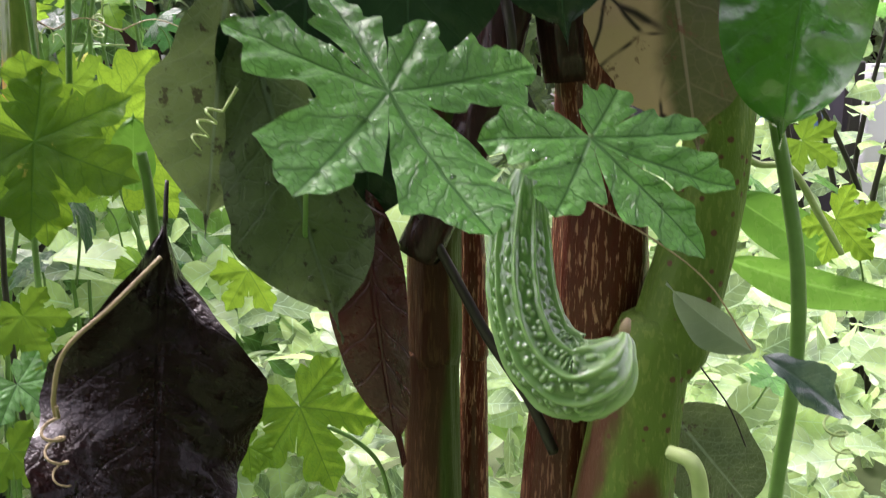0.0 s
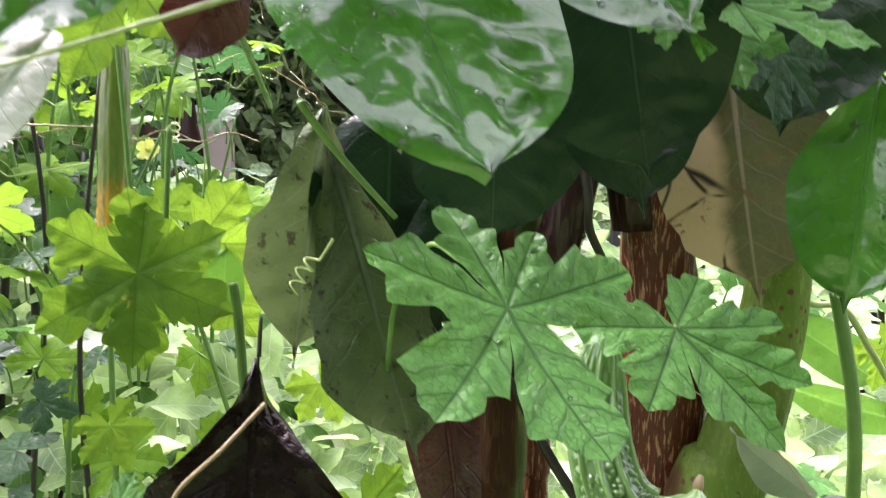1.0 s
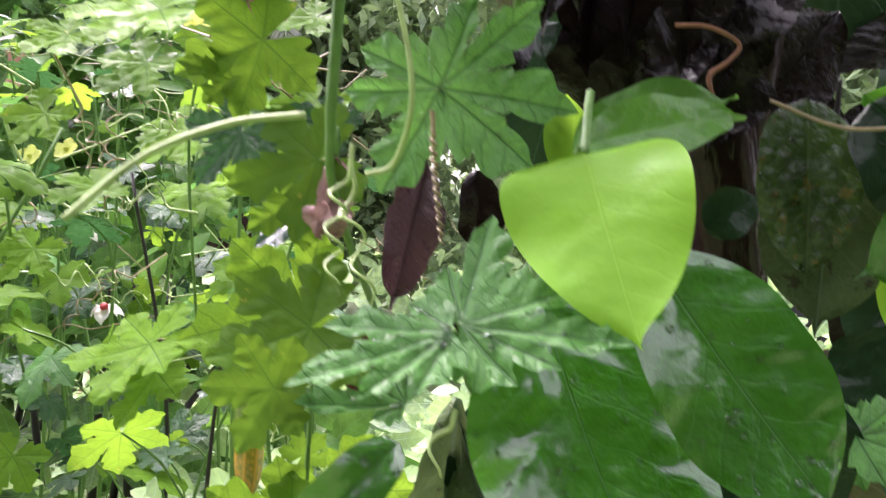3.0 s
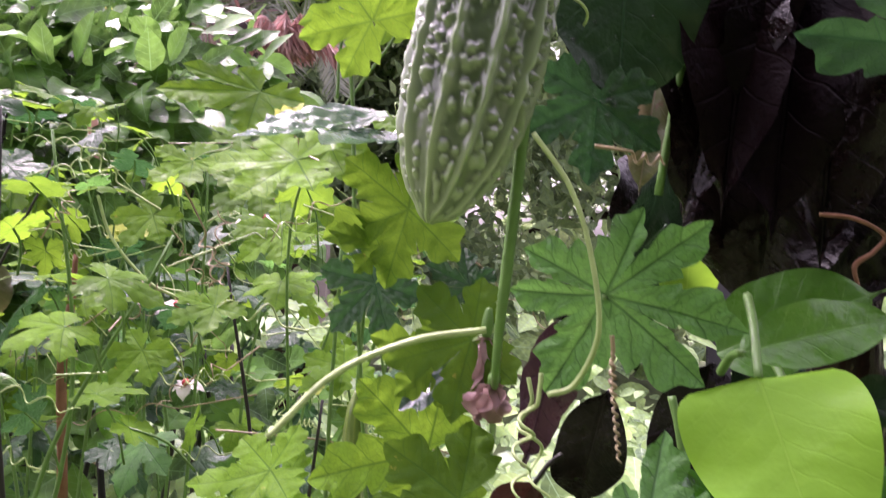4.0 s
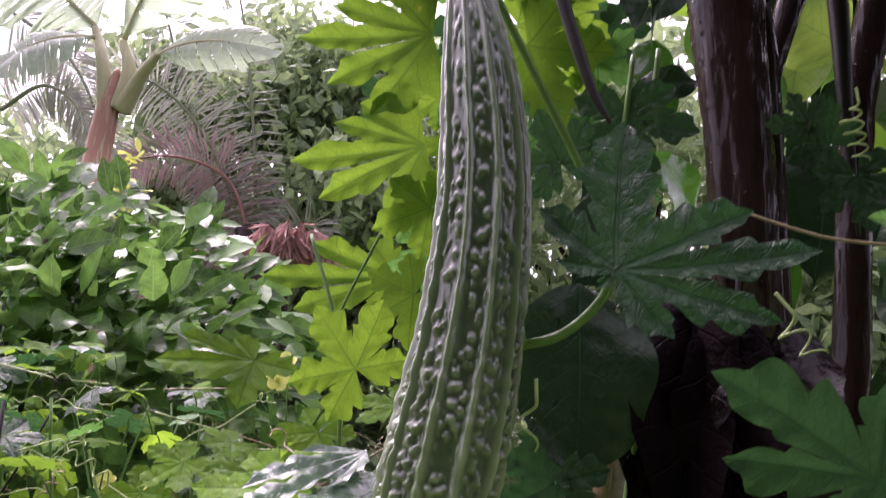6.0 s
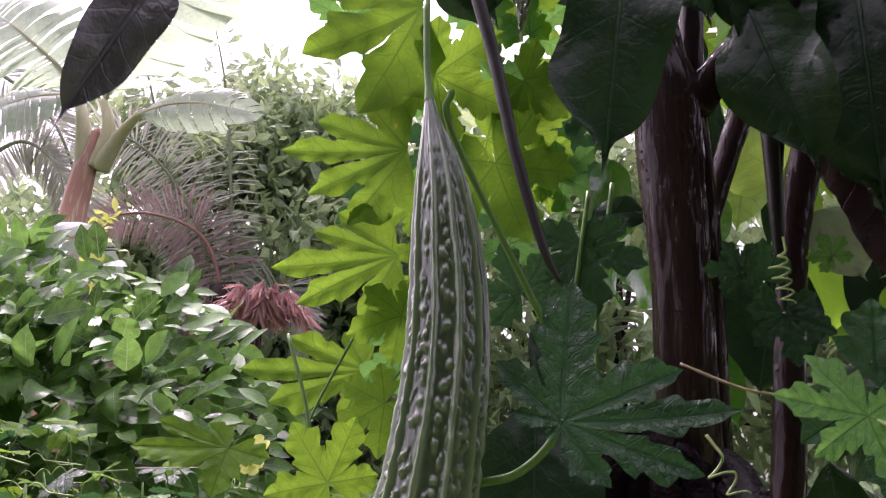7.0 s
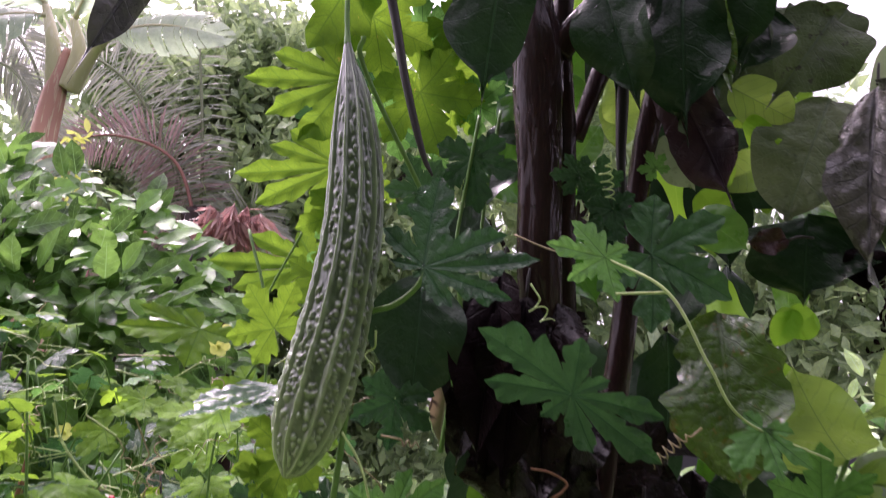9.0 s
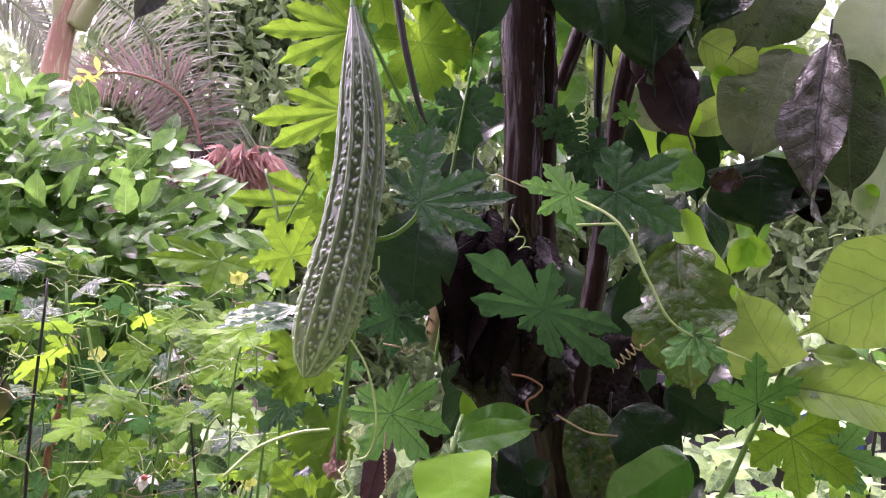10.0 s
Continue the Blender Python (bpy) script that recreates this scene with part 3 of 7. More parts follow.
def petiole(owner, a, b, r=0.0013):
    a, b = Vector(a), Vector(b)
    mid = (a + b) / 2 + Vector((0, 0, 0.08 * (b - a).length))
    part("petiole", tube_mesh([(*a, r * 1.1), (*mid, r), (*b, r * 0.9)], M_STEM, 12, 6), owner)


def vine_leaf(owner, base, tip, normal, mat, stalk=None, label="", drops=0, **kw):
    """A lobed leaf of the gourd vine; stalk: where its petiole comes from."""
    m, R = frame_of(base, tip, normal)
    if owner is BACKVINE:
        kw.update(ns=30, nv=6)
    ob = part("leaf", lobed_mesh(R, next_seed(), mat=mat, **kw), owner, m, label)
    if stalk:
        petiole(owner, stalk, base)
    if drops:
        drops_on(ob, drops)
    return ob


def tree_leaf(owner, base, tip, normal, width, mat, stalk=None, label="", drops=0, **kw):
    m, L = frame_of(base, tip, normal)
    ob = part("leaf", blade_mesh(L, width, next_seed(), mat=mat, **kw), owner, m, label)
    if stalk:
        petiole(owner, stalk, base, 0.0016)
    if drops:
        drops_on(ob, drops)
    return ob


def loose_leaf(base, tip, normal, width, mat, label, name="dead_leaf", **kw):
    """A withered leaf that has caught among the stems: a thing of its own."""
    m, L = frame_of(base, tip, normal)
    ob = thing(name, base, label, "dead leaf")
    part("blade", blade_mesh(L, width, next_seed(), mat=mat, **kw), ob, m)
    back = (Vector(base) - Vector(tip)).normalized()
    q = Vector(base) + back * 0.02
    part("stalk", tube_mesh([(*base, 0.0013), (*(Vector(base) + back * 0.01 + Vector((0, 0, 0.002))), 0.0012), (*q, 0.001)], M_STEM_DRY, 8, 6), ob)
    return ob


def stem(owner, pts, mat, name="stem", n=0, sides=8, rough=0.0, label=""):
    return part(name, tube_mesh(pts, mat, n or 8 * len(pts), sides, rough, next_seed()), owner, None, label)


def tendril(owner, a, b, radius, turns, mat, r0=0.0008, start=0.35):
    return part("tendril", tube_mesh(coil_points(a, b, radius, turns, r0, None, start), mat, int(turns * 20) + 12, 5), owner)


def frond(owner, pts, leaflet, mat, rib_mat, seed):
    """A feathered palm frond: a tapering rib with drooping leaflets on both sides."""
    r = random.Random(seed)
    Q = smooth_path([(*p, 0.02) for p in pts], 40)
    rib = part("rib", tube_mesh([(*p, 0.018 - 0.004 * i) for i, p in enumerate(pts)], rib_mat, 24, 6), owner)
    rows = []
    for i in range(2, 40):
        d = Vector(Q[i + 1 if i < 40 else i][:3] - Q[i - 1][:3]).normalized()
        sd = d.cross(Vector((0, 1, 0.3))).normalized()
        for k in (-1, 1):
            for j in range(2):
                p = Vector(Q[i][:3]) + d * (0.02 * j)
                way = (sd * k + d * 0.5 + Vector((0, 0, -0.55)) + rand_dir(r) * 0.12).normalized()
                rows.append((p, way, Vector((0, -1, 0.4)) + rand_dir(r) * 0.3, leaflet * r.uniform(0.8, 1.1) * (1 - 0.5 * (i / 40) ** 2)))
    tagged(part("foliage", scatter_mesh("foliage", rows, mat, seed, 0.06), owner), kind="stuff")


def red_bush(at, size):
    r = random.Random(8)
    ob = thing("red_shrub", (at[0], at[1], 0.0), "coppery red leafed plant beside the palm", "plant")
    part("stem", tube_mesh([(at[0], at[1], 0.0, 0.03), (at[0] + 0.03, at[1], at[2] * 0.6, 0.025), (*at, 0.02)], M_BARK_DARK, 12, 8), ob)
    rows = []
    for k in range(11):
        an = radians(18 + 14 * k)
        for j in range(70):
            u = (j + r.random()) / 70
            reach = size * 1.6 * u
            p = Vector(at) + Vector((math.cos(an) * reach, 0.3 * size * math.sin(k * 2.4), math.sin(an) * reach - 0.6 * size * u * u))
            d = Vector((0.45 * math.cos(an) + r.gauss(0, 0.25), r.gauss(0, 0.3), -0.75 + r.gauss(0, 0.25)))
            rows.append((p, d, rand_dir(r, 0.5), size * r.uniform(0.45, 0.85)))
    tagged(part("foliage", scatter_mesh("foliage", rows, M_RED, 8, 0.11), ob), kind="stuff")


def banana_leaf(owner, base, tip, normal, width, mat, seed):
    """Long arching blade torn into strips on both sides of a thick midrib."""
    r = random.Random(seed)
    m, L = frame_of(base, tip, normal)
    V, F, U = [], [], []
    for sgn in (-1, 1):
        s = 0.03
        while s < 0.97:
            step = r.choice((0.02, 0.035, 0.05, 0.09))
            e = min(0.98, s + step)
            gap = r.choice((0.0, 0.0, 0.003, 0.009))
            sag, cut = r.uniform(-0.05, 0.35), r.uniform(0.86, 1.0)
            o = len(V)
            for a in (s, e - gap):
                w = 0.5 * width * math.sin(math.pi * min(1, a * 1.02)) ** 0.6
                for k in range(5):
                    v = k / 4
                    V.append(((a + 0.10 * v * v) * L, sgn * v * w * cut, 0.25 * L * (a - a * a) * 2 + w * (0.3 * v - (0.45 + sag) * v * v)))
                    U.append((a, v * w / L))
            for k in range(4):
                F.append((o + k, o + 5 + k, o + 6 + k, o + 1 + k))
            s = e
    ob = part("leaf", mesh_of("banana_blade", V, F, mat, U), owner, m)
    rib = [m @ Vector((a * L, 0, 0.25 * L * (a - a * a) * 2 - 0.004)) for a in (0, 0.3, 0.6, 0.95)]
    part("midrib", tube_mesh([(*p, w) for p, w in zip(rib, (0.018, 0.013, 0.009, 0.004))], M_PSTALK, 16, 6), owner)
    return ob


def yellow_spray(at):
    r = random.Random(9)
    ob = thing("flower_spray", (at[0], at[1], 0.0), "tall spray of small yellow flowers", "flower")
    part("stem", tube_mesh([(at[0], at[1], 0.0, 0.012), (at[0] - 0.02, at[1], at[2] * 0.6, 0.01), (*at, 0.006)], M_STEM_TAN, 12, 6), ob)
    rows = [(Vector(at) + Vector((r.gauss(0, 0.035), r.gauss(0, 0.02), r.uniform(-0.45, 0.08))), rand_dir(r), rand_dir(r, 0.5), r.uniform(0.04, 0.08)) for _ in range(70)]
    tagged(part("blossom", scatter_mesh("blossom", rows, M_PETAL_Y, 9, 0.5), ob), kind="stuff")


def yellow_flower(at, seed):
    """Five broad petals round a small eye, on a thin stalk."""
    r = random.Random(seed + 60)
    ob = thing("gourd_flower", at, "small open yellow five-petalled gourd flower", "flower", "yellow flowers on the vine")
    A, nrm = Vector(at), Vector((r.uniform(-0.4, 0.4), -0.8, r.uniform(0.2, 0.7))).normalized()
    x = nrm.orthogonal().normalized()
    y = nrm.cross(x)
    for k in range(5):
        an = k * 1.2566 + r.uniform(-0.1, 0.1)
        d = x * math.cos(an) + y * math.sin(an) + nrm * 0.25
        m, _ = frame_of(A, A + d, nrm)
        part("petal", blade_mesh(0.016, 0.013, seed * 7 + k, -0.1, 0.1, 0.08, 0.6, M_PETAL_Y, nu=8, nv=6, drip=0.01), ob, m)
    part("eye", tube_mesh([(*(A - nrm * 0.001), 0.002), (*(A + nrm * 0.003), 0.0026), (*(A + nrm * 0.006), 0.001)], M_PETAL_Y, 6, 7), ob)
    part("stalk", tube_mesh([(*A, 0.0008), (*(A - nrm * 0.02 - Vector((0, 0, 0.01))), 0.0008), (*(A - nrm * 0.03 - Vector((0, 0, 0.05))), 0.0008)], M_STEM, 10, 5), ob)


def white_flower(at, seed):
    """White pointed bracts round small crimson flowers."""
    r = random.Random(seed + 90)
    ob = thing("white_flower", at, "drooping white bracts with a small crimson flower", "flower", "white and crimson flowers")
    A = Vector(at)
    for k in range(5):
        an = k * 1.2566 + r.uniform(-0.2, 0.2)
        d = Vector((math.cos(an), math.sin(an) * 0.6, -0.35 + r.uniform(-0.3, 0.3)))
        m, _ = frame_of(A, A + d, Vector((0, -0.5, 1)))
        part("bract", blade_mesh(0.026, 0.017, seed * 11 + k, 0.15, 0.3, 0.06, 0.4, M_PETAL_W, nu=8, nv=6), ob, m)
    part("flower", tube_mesh([(*A, 0.003), (*(A + Vector((0.004, -0.006, 0.002))), 0.005), (*(A + Vector((0.006, -0.012, 0.001))), 0.002)], M_PETAL_R, 8, 8), ob)
    part("stalk", tube_mesh([(*A, 0.001), (*(A + Vector((-0.01, 0.01, 0.03))), 0.001), (*(A + Vector((-0.03, 0.02, 0.05))), 0.001)], M_STEM_PALE, 8, 5), ob)


def wilted_flower(a, b):
    """A withered blossom hanging head down: shrunken pink-brown petals on a small green ovary."""
    ob = thing("wilted_flower", a, "withered pinkish-brown gourd flower hanging head down", "flower", "wilted flowers on the vine")
    A, B = Vector(a), Vector(b)
    d = (B - A)
    part("ovary", tube_mesh([(*(A - d * 0.4), 0.0012), (*(A - d * 0.2), 0.0025), (*A, 0.0018)], M_STEM, 8, 7), ob)
    for k in range(5):
        an = k * 1.2566
        o = Vector((math.cos(an), math.sin(an), 0)) * 0.004
        m, L = frame_of(A, B + o, Vector((math.cos(an), math.sin(an), 0.2)))
        part("petal", blade_mesh(L, 0.012, 300 + k, 0.2, 0.5, 0.25, 0.55, M_WILT, nu=10, nv=6, sway=0.5), ob, m)

# ---- the things near the camera ----
TREE = thing("small_tree", (0.22, 0.47, 0.0), "several red-brown and green stems with broad glossy wet leaves", "tree")
VINE = thing("gourd_vine", (0.10, 0.40, 0.0), "climbing gourd vine with lobed wet green leaves and tendrils", "vine")
BACKVINE = thing("gourd_vine", (-0.10, 0.62, 0.0), "gourd vine with light-shot yellow-green lobed leaves behind the fruit", "vine")

# stems of the tree
stem(TREE, [(0.2027, 0.5000, 0.0789, 0.04123), (0.1942, 0.5200, 0.7734, 0.01628), (0.1936, 0.5200, 0.8644, 0.01451), (0.1932, 0.5200, 0.9251, 0.01349), (0.2002, 0.5200, 1.0110, 0.01164)], M_BARK_MIXED, name='trunk', sides=40, rough=0.06, n=60)
stem(TREE, [(0.2386, 0.5300, 0.0057, 0.02229), (0.2195, 0.5400, 0.7628, 0.00857), (0.2177, 0.5400, 0.8585, 0.00764), (0.2122, 0.5400, 0.9531, 0.00673)], M_BARK, name='trunk', sides=14, rough=0.08, n=50)
stem(TREE, [(0.2564, 0.4900, 0.0411, 0.05331), (0.2590, 0.5000, 0.7825, 0.01962), (0.2692, 0.5000, 0.8550, 0.02243), (0.2749, 0.5000, 0.9144, 0.02437), (0.2705, 0.5000, 0.9709, 0.02053), (0.2612, 0.4900, 1.0211, 0.01527), (0.2536, 0.4800, 1.0713, 0.01237)], M_BARK, name='trunk', sides=40, rough=0.05, n=90)
stem(TREE, [(0.2370, 0.4700, 0.0921, 0.06383), (0.2860, 0.4700, 0.7973, 0.02388), (0.3032, 0.4700, 0.8788, 0.01919), (0.3140, 0.4700, 0.9282, 0.01722), (0.3194, 0.4700, 0.9730, 0.01547), (0.3237, 0.4800, 1.0218, 0.01423), (0.3265, 0.5000, 1.0907, 0.01376)], M_BARK_GREEN, name='trunk', sides=40, rough=0.05, n=90)
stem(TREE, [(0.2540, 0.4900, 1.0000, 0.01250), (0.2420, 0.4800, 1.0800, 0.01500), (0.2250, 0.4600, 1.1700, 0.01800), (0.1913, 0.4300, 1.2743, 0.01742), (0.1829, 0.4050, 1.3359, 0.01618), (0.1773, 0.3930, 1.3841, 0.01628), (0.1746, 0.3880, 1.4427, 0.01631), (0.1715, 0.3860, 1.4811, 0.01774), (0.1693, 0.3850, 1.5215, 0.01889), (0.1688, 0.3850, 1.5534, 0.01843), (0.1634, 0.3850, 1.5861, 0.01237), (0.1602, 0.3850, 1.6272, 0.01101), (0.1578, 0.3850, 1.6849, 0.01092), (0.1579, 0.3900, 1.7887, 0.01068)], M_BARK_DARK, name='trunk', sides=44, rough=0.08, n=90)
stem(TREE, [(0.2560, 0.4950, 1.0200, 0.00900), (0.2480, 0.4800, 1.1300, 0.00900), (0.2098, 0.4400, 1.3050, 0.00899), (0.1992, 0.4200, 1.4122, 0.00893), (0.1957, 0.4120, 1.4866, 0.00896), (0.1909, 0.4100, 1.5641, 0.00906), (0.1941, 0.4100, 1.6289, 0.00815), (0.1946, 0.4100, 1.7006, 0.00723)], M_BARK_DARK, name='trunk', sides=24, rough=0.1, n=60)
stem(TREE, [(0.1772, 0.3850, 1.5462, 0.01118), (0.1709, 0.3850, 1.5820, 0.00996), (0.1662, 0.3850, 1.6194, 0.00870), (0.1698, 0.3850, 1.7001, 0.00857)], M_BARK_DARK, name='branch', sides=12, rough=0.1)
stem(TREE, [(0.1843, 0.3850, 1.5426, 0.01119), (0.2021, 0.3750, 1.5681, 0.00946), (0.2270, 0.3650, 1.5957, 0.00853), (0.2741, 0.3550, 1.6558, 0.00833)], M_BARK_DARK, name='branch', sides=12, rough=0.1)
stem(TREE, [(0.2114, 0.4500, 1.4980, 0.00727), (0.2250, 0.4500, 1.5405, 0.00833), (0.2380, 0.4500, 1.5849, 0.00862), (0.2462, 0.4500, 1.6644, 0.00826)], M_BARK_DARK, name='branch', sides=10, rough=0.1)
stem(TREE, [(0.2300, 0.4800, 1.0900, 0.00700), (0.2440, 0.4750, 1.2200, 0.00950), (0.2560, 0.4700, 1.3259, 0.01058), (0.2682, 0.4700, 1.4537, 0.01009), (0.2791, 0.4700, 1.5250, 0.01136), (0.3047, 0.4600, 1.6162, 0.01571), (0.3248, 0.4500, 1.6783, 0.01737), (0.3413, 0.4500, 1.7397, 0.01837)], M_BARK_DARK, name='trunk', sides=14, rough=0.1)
stem(TREE, [(0.2493, 0.4300, 1.4024, 0.00103), (0.2430, 0.4200, 1.4664, 0.00362), (0.2431, 0.4200, 1.5188, 0.00529), (0.2432, 0.4200, 1.5723, 0.00598), (0.2512, 0.4200, 1.6219, 0.00728)], M_STEM_DRY, name='branch')
stem(TREE, [(0.2406, 0.4200, 1.5883, 0.00987), (0.2613, 0.4100, 1.5583, 0.01072), (0.2749, 0.4000, 1.5236, 0.00627), (0.2754, 0.3900, 1.5044, 0.00409)], M_STEM_DRY, name='branch')
stem(TREE, [(0.0960, 0.2890, 1.4075, 0.00080), (0.0887, 0.2900, 1.4232, 0.00215), (0.0753, 0.2900, 1.4686, 0.00278), (0.0649, 0.2900, 1.5143, 0.00321), (0.0518, 0.2900, 1.5632, 0.00339), (0.0438, 0.3000, 1.6091, 0.00366)], M_STEM_DRY, name='dry_twig', rough=0.15)
stem(TREE, [(0.1815, 0.4900, 0.9404, 0.00190), (0.1999, 0.4900, 0.9074, 0.00248), (0.2167, 0.4850, 0.8775, 0.00278), (0.2379, 0.4800, 0.8458, 0.00284), (0.2518, 0.4800, 0.8176, 0.00293)], M_STEM_DRY, name='dry_twig', rough=0.15)
stem(TREE, [(0.2134, 0.4400, 1.0377, 0.00239), (0.2176, 0.4400, 1.0159, 0.00214), (0.2213, 0.4500, 1.0006, 0.00220), (0.2377, 0.4700, 0.9768, 0.00208)], M_STEM_DRY, name='dry_twig', rough=0.2)
stem(TREE, [(0.2919, 0.4300, 0.8393, 0.00317), (0.2982, 0.4200, 0.8386, 0.00364), (0.3031, 0.4200, 0.8230, 0.00372), (0.3043, 0.4200, 0.7912, 0.00386)], M_STEM_PALE, name='side_shoot')

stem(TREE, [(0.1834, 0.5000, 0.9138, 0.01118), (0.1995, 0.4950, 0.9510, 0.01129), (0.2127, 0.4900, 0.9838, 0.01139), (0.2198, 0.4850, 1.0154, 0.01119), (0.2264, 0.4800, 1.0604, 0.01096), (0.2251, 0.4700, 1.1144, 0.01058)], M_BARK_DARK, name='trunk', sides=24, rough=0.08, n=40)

# broad leaves seen low down
tree_leaf(TREE, (0.0955, 0.5000, 1.0545), (0.0835, 0.4850, 0.9234), (0.2967, -0.9515, 0.0818), 0.0537, M_UNDER, curl=-0.05, wave=0.14, peak=0.62, sway=0.35, ragged=0.6, drip=0.10, quilt=2, label='dull grey-green leaf back with specks')
tree_leaf(TREE, (0.0960, 0.5000, 1.0430), (0.1479, 0.4760, 0.8752), (0.0064, -0.9896, 0.1435), 0.0664, M_UNDER, curl=0.05, wave=0.16, peak=0.72, ragged=0.4, sway=0.3, drip=0.10, quilt=2, drops=60, label='grey-green leaf back with holes and water drops')
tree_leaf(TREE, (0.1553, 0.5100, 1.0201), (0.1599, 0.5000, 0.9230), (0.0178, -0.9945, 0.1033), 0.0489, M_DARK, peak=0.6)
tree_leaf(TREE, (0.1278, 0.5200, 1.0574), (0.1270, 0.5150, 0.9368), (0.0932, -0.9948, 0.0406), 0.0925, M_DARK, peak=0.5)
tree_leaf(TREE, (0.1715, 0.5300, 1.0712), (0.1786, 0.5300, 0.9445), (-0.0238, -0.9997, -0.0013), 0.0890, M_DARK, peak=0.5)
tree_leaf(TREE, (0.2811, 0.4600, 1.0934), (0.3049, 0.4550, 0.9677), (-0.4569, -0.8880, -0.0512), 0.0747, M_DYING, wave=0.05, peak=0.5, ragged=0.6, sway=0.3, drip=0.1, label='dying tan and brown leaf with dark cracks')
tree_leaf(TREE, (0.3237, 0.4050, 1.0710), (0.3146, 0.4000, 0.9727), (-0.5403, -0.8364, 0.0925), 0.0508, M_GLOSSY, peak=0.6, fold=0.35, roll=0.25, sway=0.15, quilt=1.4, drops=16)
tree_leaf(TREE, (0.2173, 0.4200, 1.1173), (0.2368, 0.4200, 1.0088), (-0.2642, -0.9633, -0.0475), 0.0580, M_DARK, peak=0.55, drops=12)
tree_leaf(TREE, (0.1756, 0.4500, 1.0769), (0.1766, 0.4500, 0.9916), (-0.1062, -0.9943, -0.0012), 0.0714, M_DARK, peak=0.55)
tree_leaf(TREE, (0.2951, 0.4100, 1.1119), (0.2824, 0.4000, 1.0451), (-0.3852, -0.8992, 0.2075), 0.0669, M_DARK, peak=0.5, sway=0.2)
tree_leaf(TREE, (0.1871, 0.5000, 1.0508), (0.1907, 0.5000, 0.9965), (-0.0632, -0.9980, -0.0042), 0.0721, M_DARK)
tree_leaf(TREE, (0.1206, 0.3520, 1.1334), (0.1590, 0.2960, 1.0283), (0.2736, -0.8200, 0.5000), 0.0892, M_GLOSSY, quilt=1.4, curl=-0.08, fold=0.16, wave=0.05, peak=0.56, drip=0.03, sway=0.08, stalk=(0.1168, 0.3600, 1.1588), drops=40)
tree_leaf(TREE, (0.1536, 0.3150, 1.1468), (0.2154, 0.2980, 1.0621), (0.1079, -0.9466, 0.3000), 0.0579, M_GLOSSY, quilt=1.5, curl=-0.06, fold=0.20, wave=0.07, peak=0.48, drip=0.08, sway=0.12, stalk=(0.1496, 0.3500, 1.1803), drops=40)
tree_leaf(TREE, (0.0521, 0.2880, 1.0604), (0.0359, 0.2550, 1.0116), (0.0626, -0.8362, 0.5449), 0.0165, M_PALE_UNDER, curl=0.1, fold=0.3, peak=0.42, drip=0.12)
tree_leaf(TREE, (0.0732, 0.3000, 1.0864), (0.0354, 0.2820, 1.0527), (0.1727, -0.9362, 0.3061), 0.0209, M_GLOSSY, curl=0.15, fold=0.4, peak=0.45, drip=0.1, wave=0.12, drops=12)
tree_leaf(TREE, (0.1276, 0.2920, 1.1778), (0.1362, 0.2500, 1.1270), (-0.3384, -0.7525, 0.5650), 0.0548, M_LIME, quilt=0.35, curl=0.04, fold=0.10, wave=0.03, peak=0.22, drip=0.05, sway=0.05, stalk=(0.1352, 0.3300, 1.2012))
tree_leaf(TREE, (0.1311, 0.3200, 1.1821), (0.1913, 0.3350, 1.1951), (0.1126, -0.8690, 0.4819), 0.0239, M_FRESH, curl=0.1, stalk=(0.1325, 0.3500, 1.1707))
tree_leaf(TREE, (0.2039, 0.3600, 1.1097), (0.2203, 0.3600, 1.0249), (-0.3012, -0.9518, -0.0581), 0.0671, M_DARK, peak=0.5)
vine_leaf(VINE, (0.2687, 0.3750, 1.0732), (0.2626, 0.3650, 1.0473), (0.3312, -0.9033, 0.2725), M_VINE_DARK, lobes=((0, 1.00), (55, 0.87), (-37, 0.93, 0.80), (103, 0.81, 0.80)), fat=1.2, web=0.5)
tree_leaf(TREE, (0.3092, 0.4200, 1.1726), (0.2928, 0.4100, 1.0966), (-0.4460, -0.8698, 0.2110), 0.0366, M_LIME, label='yellowing leaf')
vine_leaf(VINE, (0.2346, 0.3350, 1.0828), (0.2764, 0.3250, 1.0692), (0.0976, -0.6332, 0.7679), M_VINE, lobes=((0, 1.00), (35, 0.92), (57, 0.64, 0.80), (-57, 0.46, 0.70), (106, 0.33, 0.70)), fat=1.25, web=0.5, drops=10)
tree_leaf(TREE, (0.1861, 0.3600, 1.1548), (0.2063, 0.3600, 1.1688), (-0.1431, -0.9682, 0.2051), 0.0189, M_DARK)
tree_leaf(TREE, (0.0386, 0.5300, 0.9404), (0.0401, 0.5300, 0.9812), (0.2079, -0.9781, -0.0076), 0.0224, M_FRESH)
tree_leaf(TREE, (0.3648, 0.5500, 0.9024), (0.4875, 0.5500, 0.8758), (-0.0889, -0.9076, -0.4103), 0.0256, M_FRESH)
tree_leaf(TREE, (0.3874, 0.6000, 0.9328), (0.4587, 0.6000, 0.8896), (-0.0706, -0.9907, -0.1165), 0.0352, M_FRESH)
tree_leaf(TREE, (0.3155, 0.5000, 0.8331), (0.3766, 0.5200, 0.7640), (0.1184, -0.9769, -0.1779), 0.0536, M_UNDER)

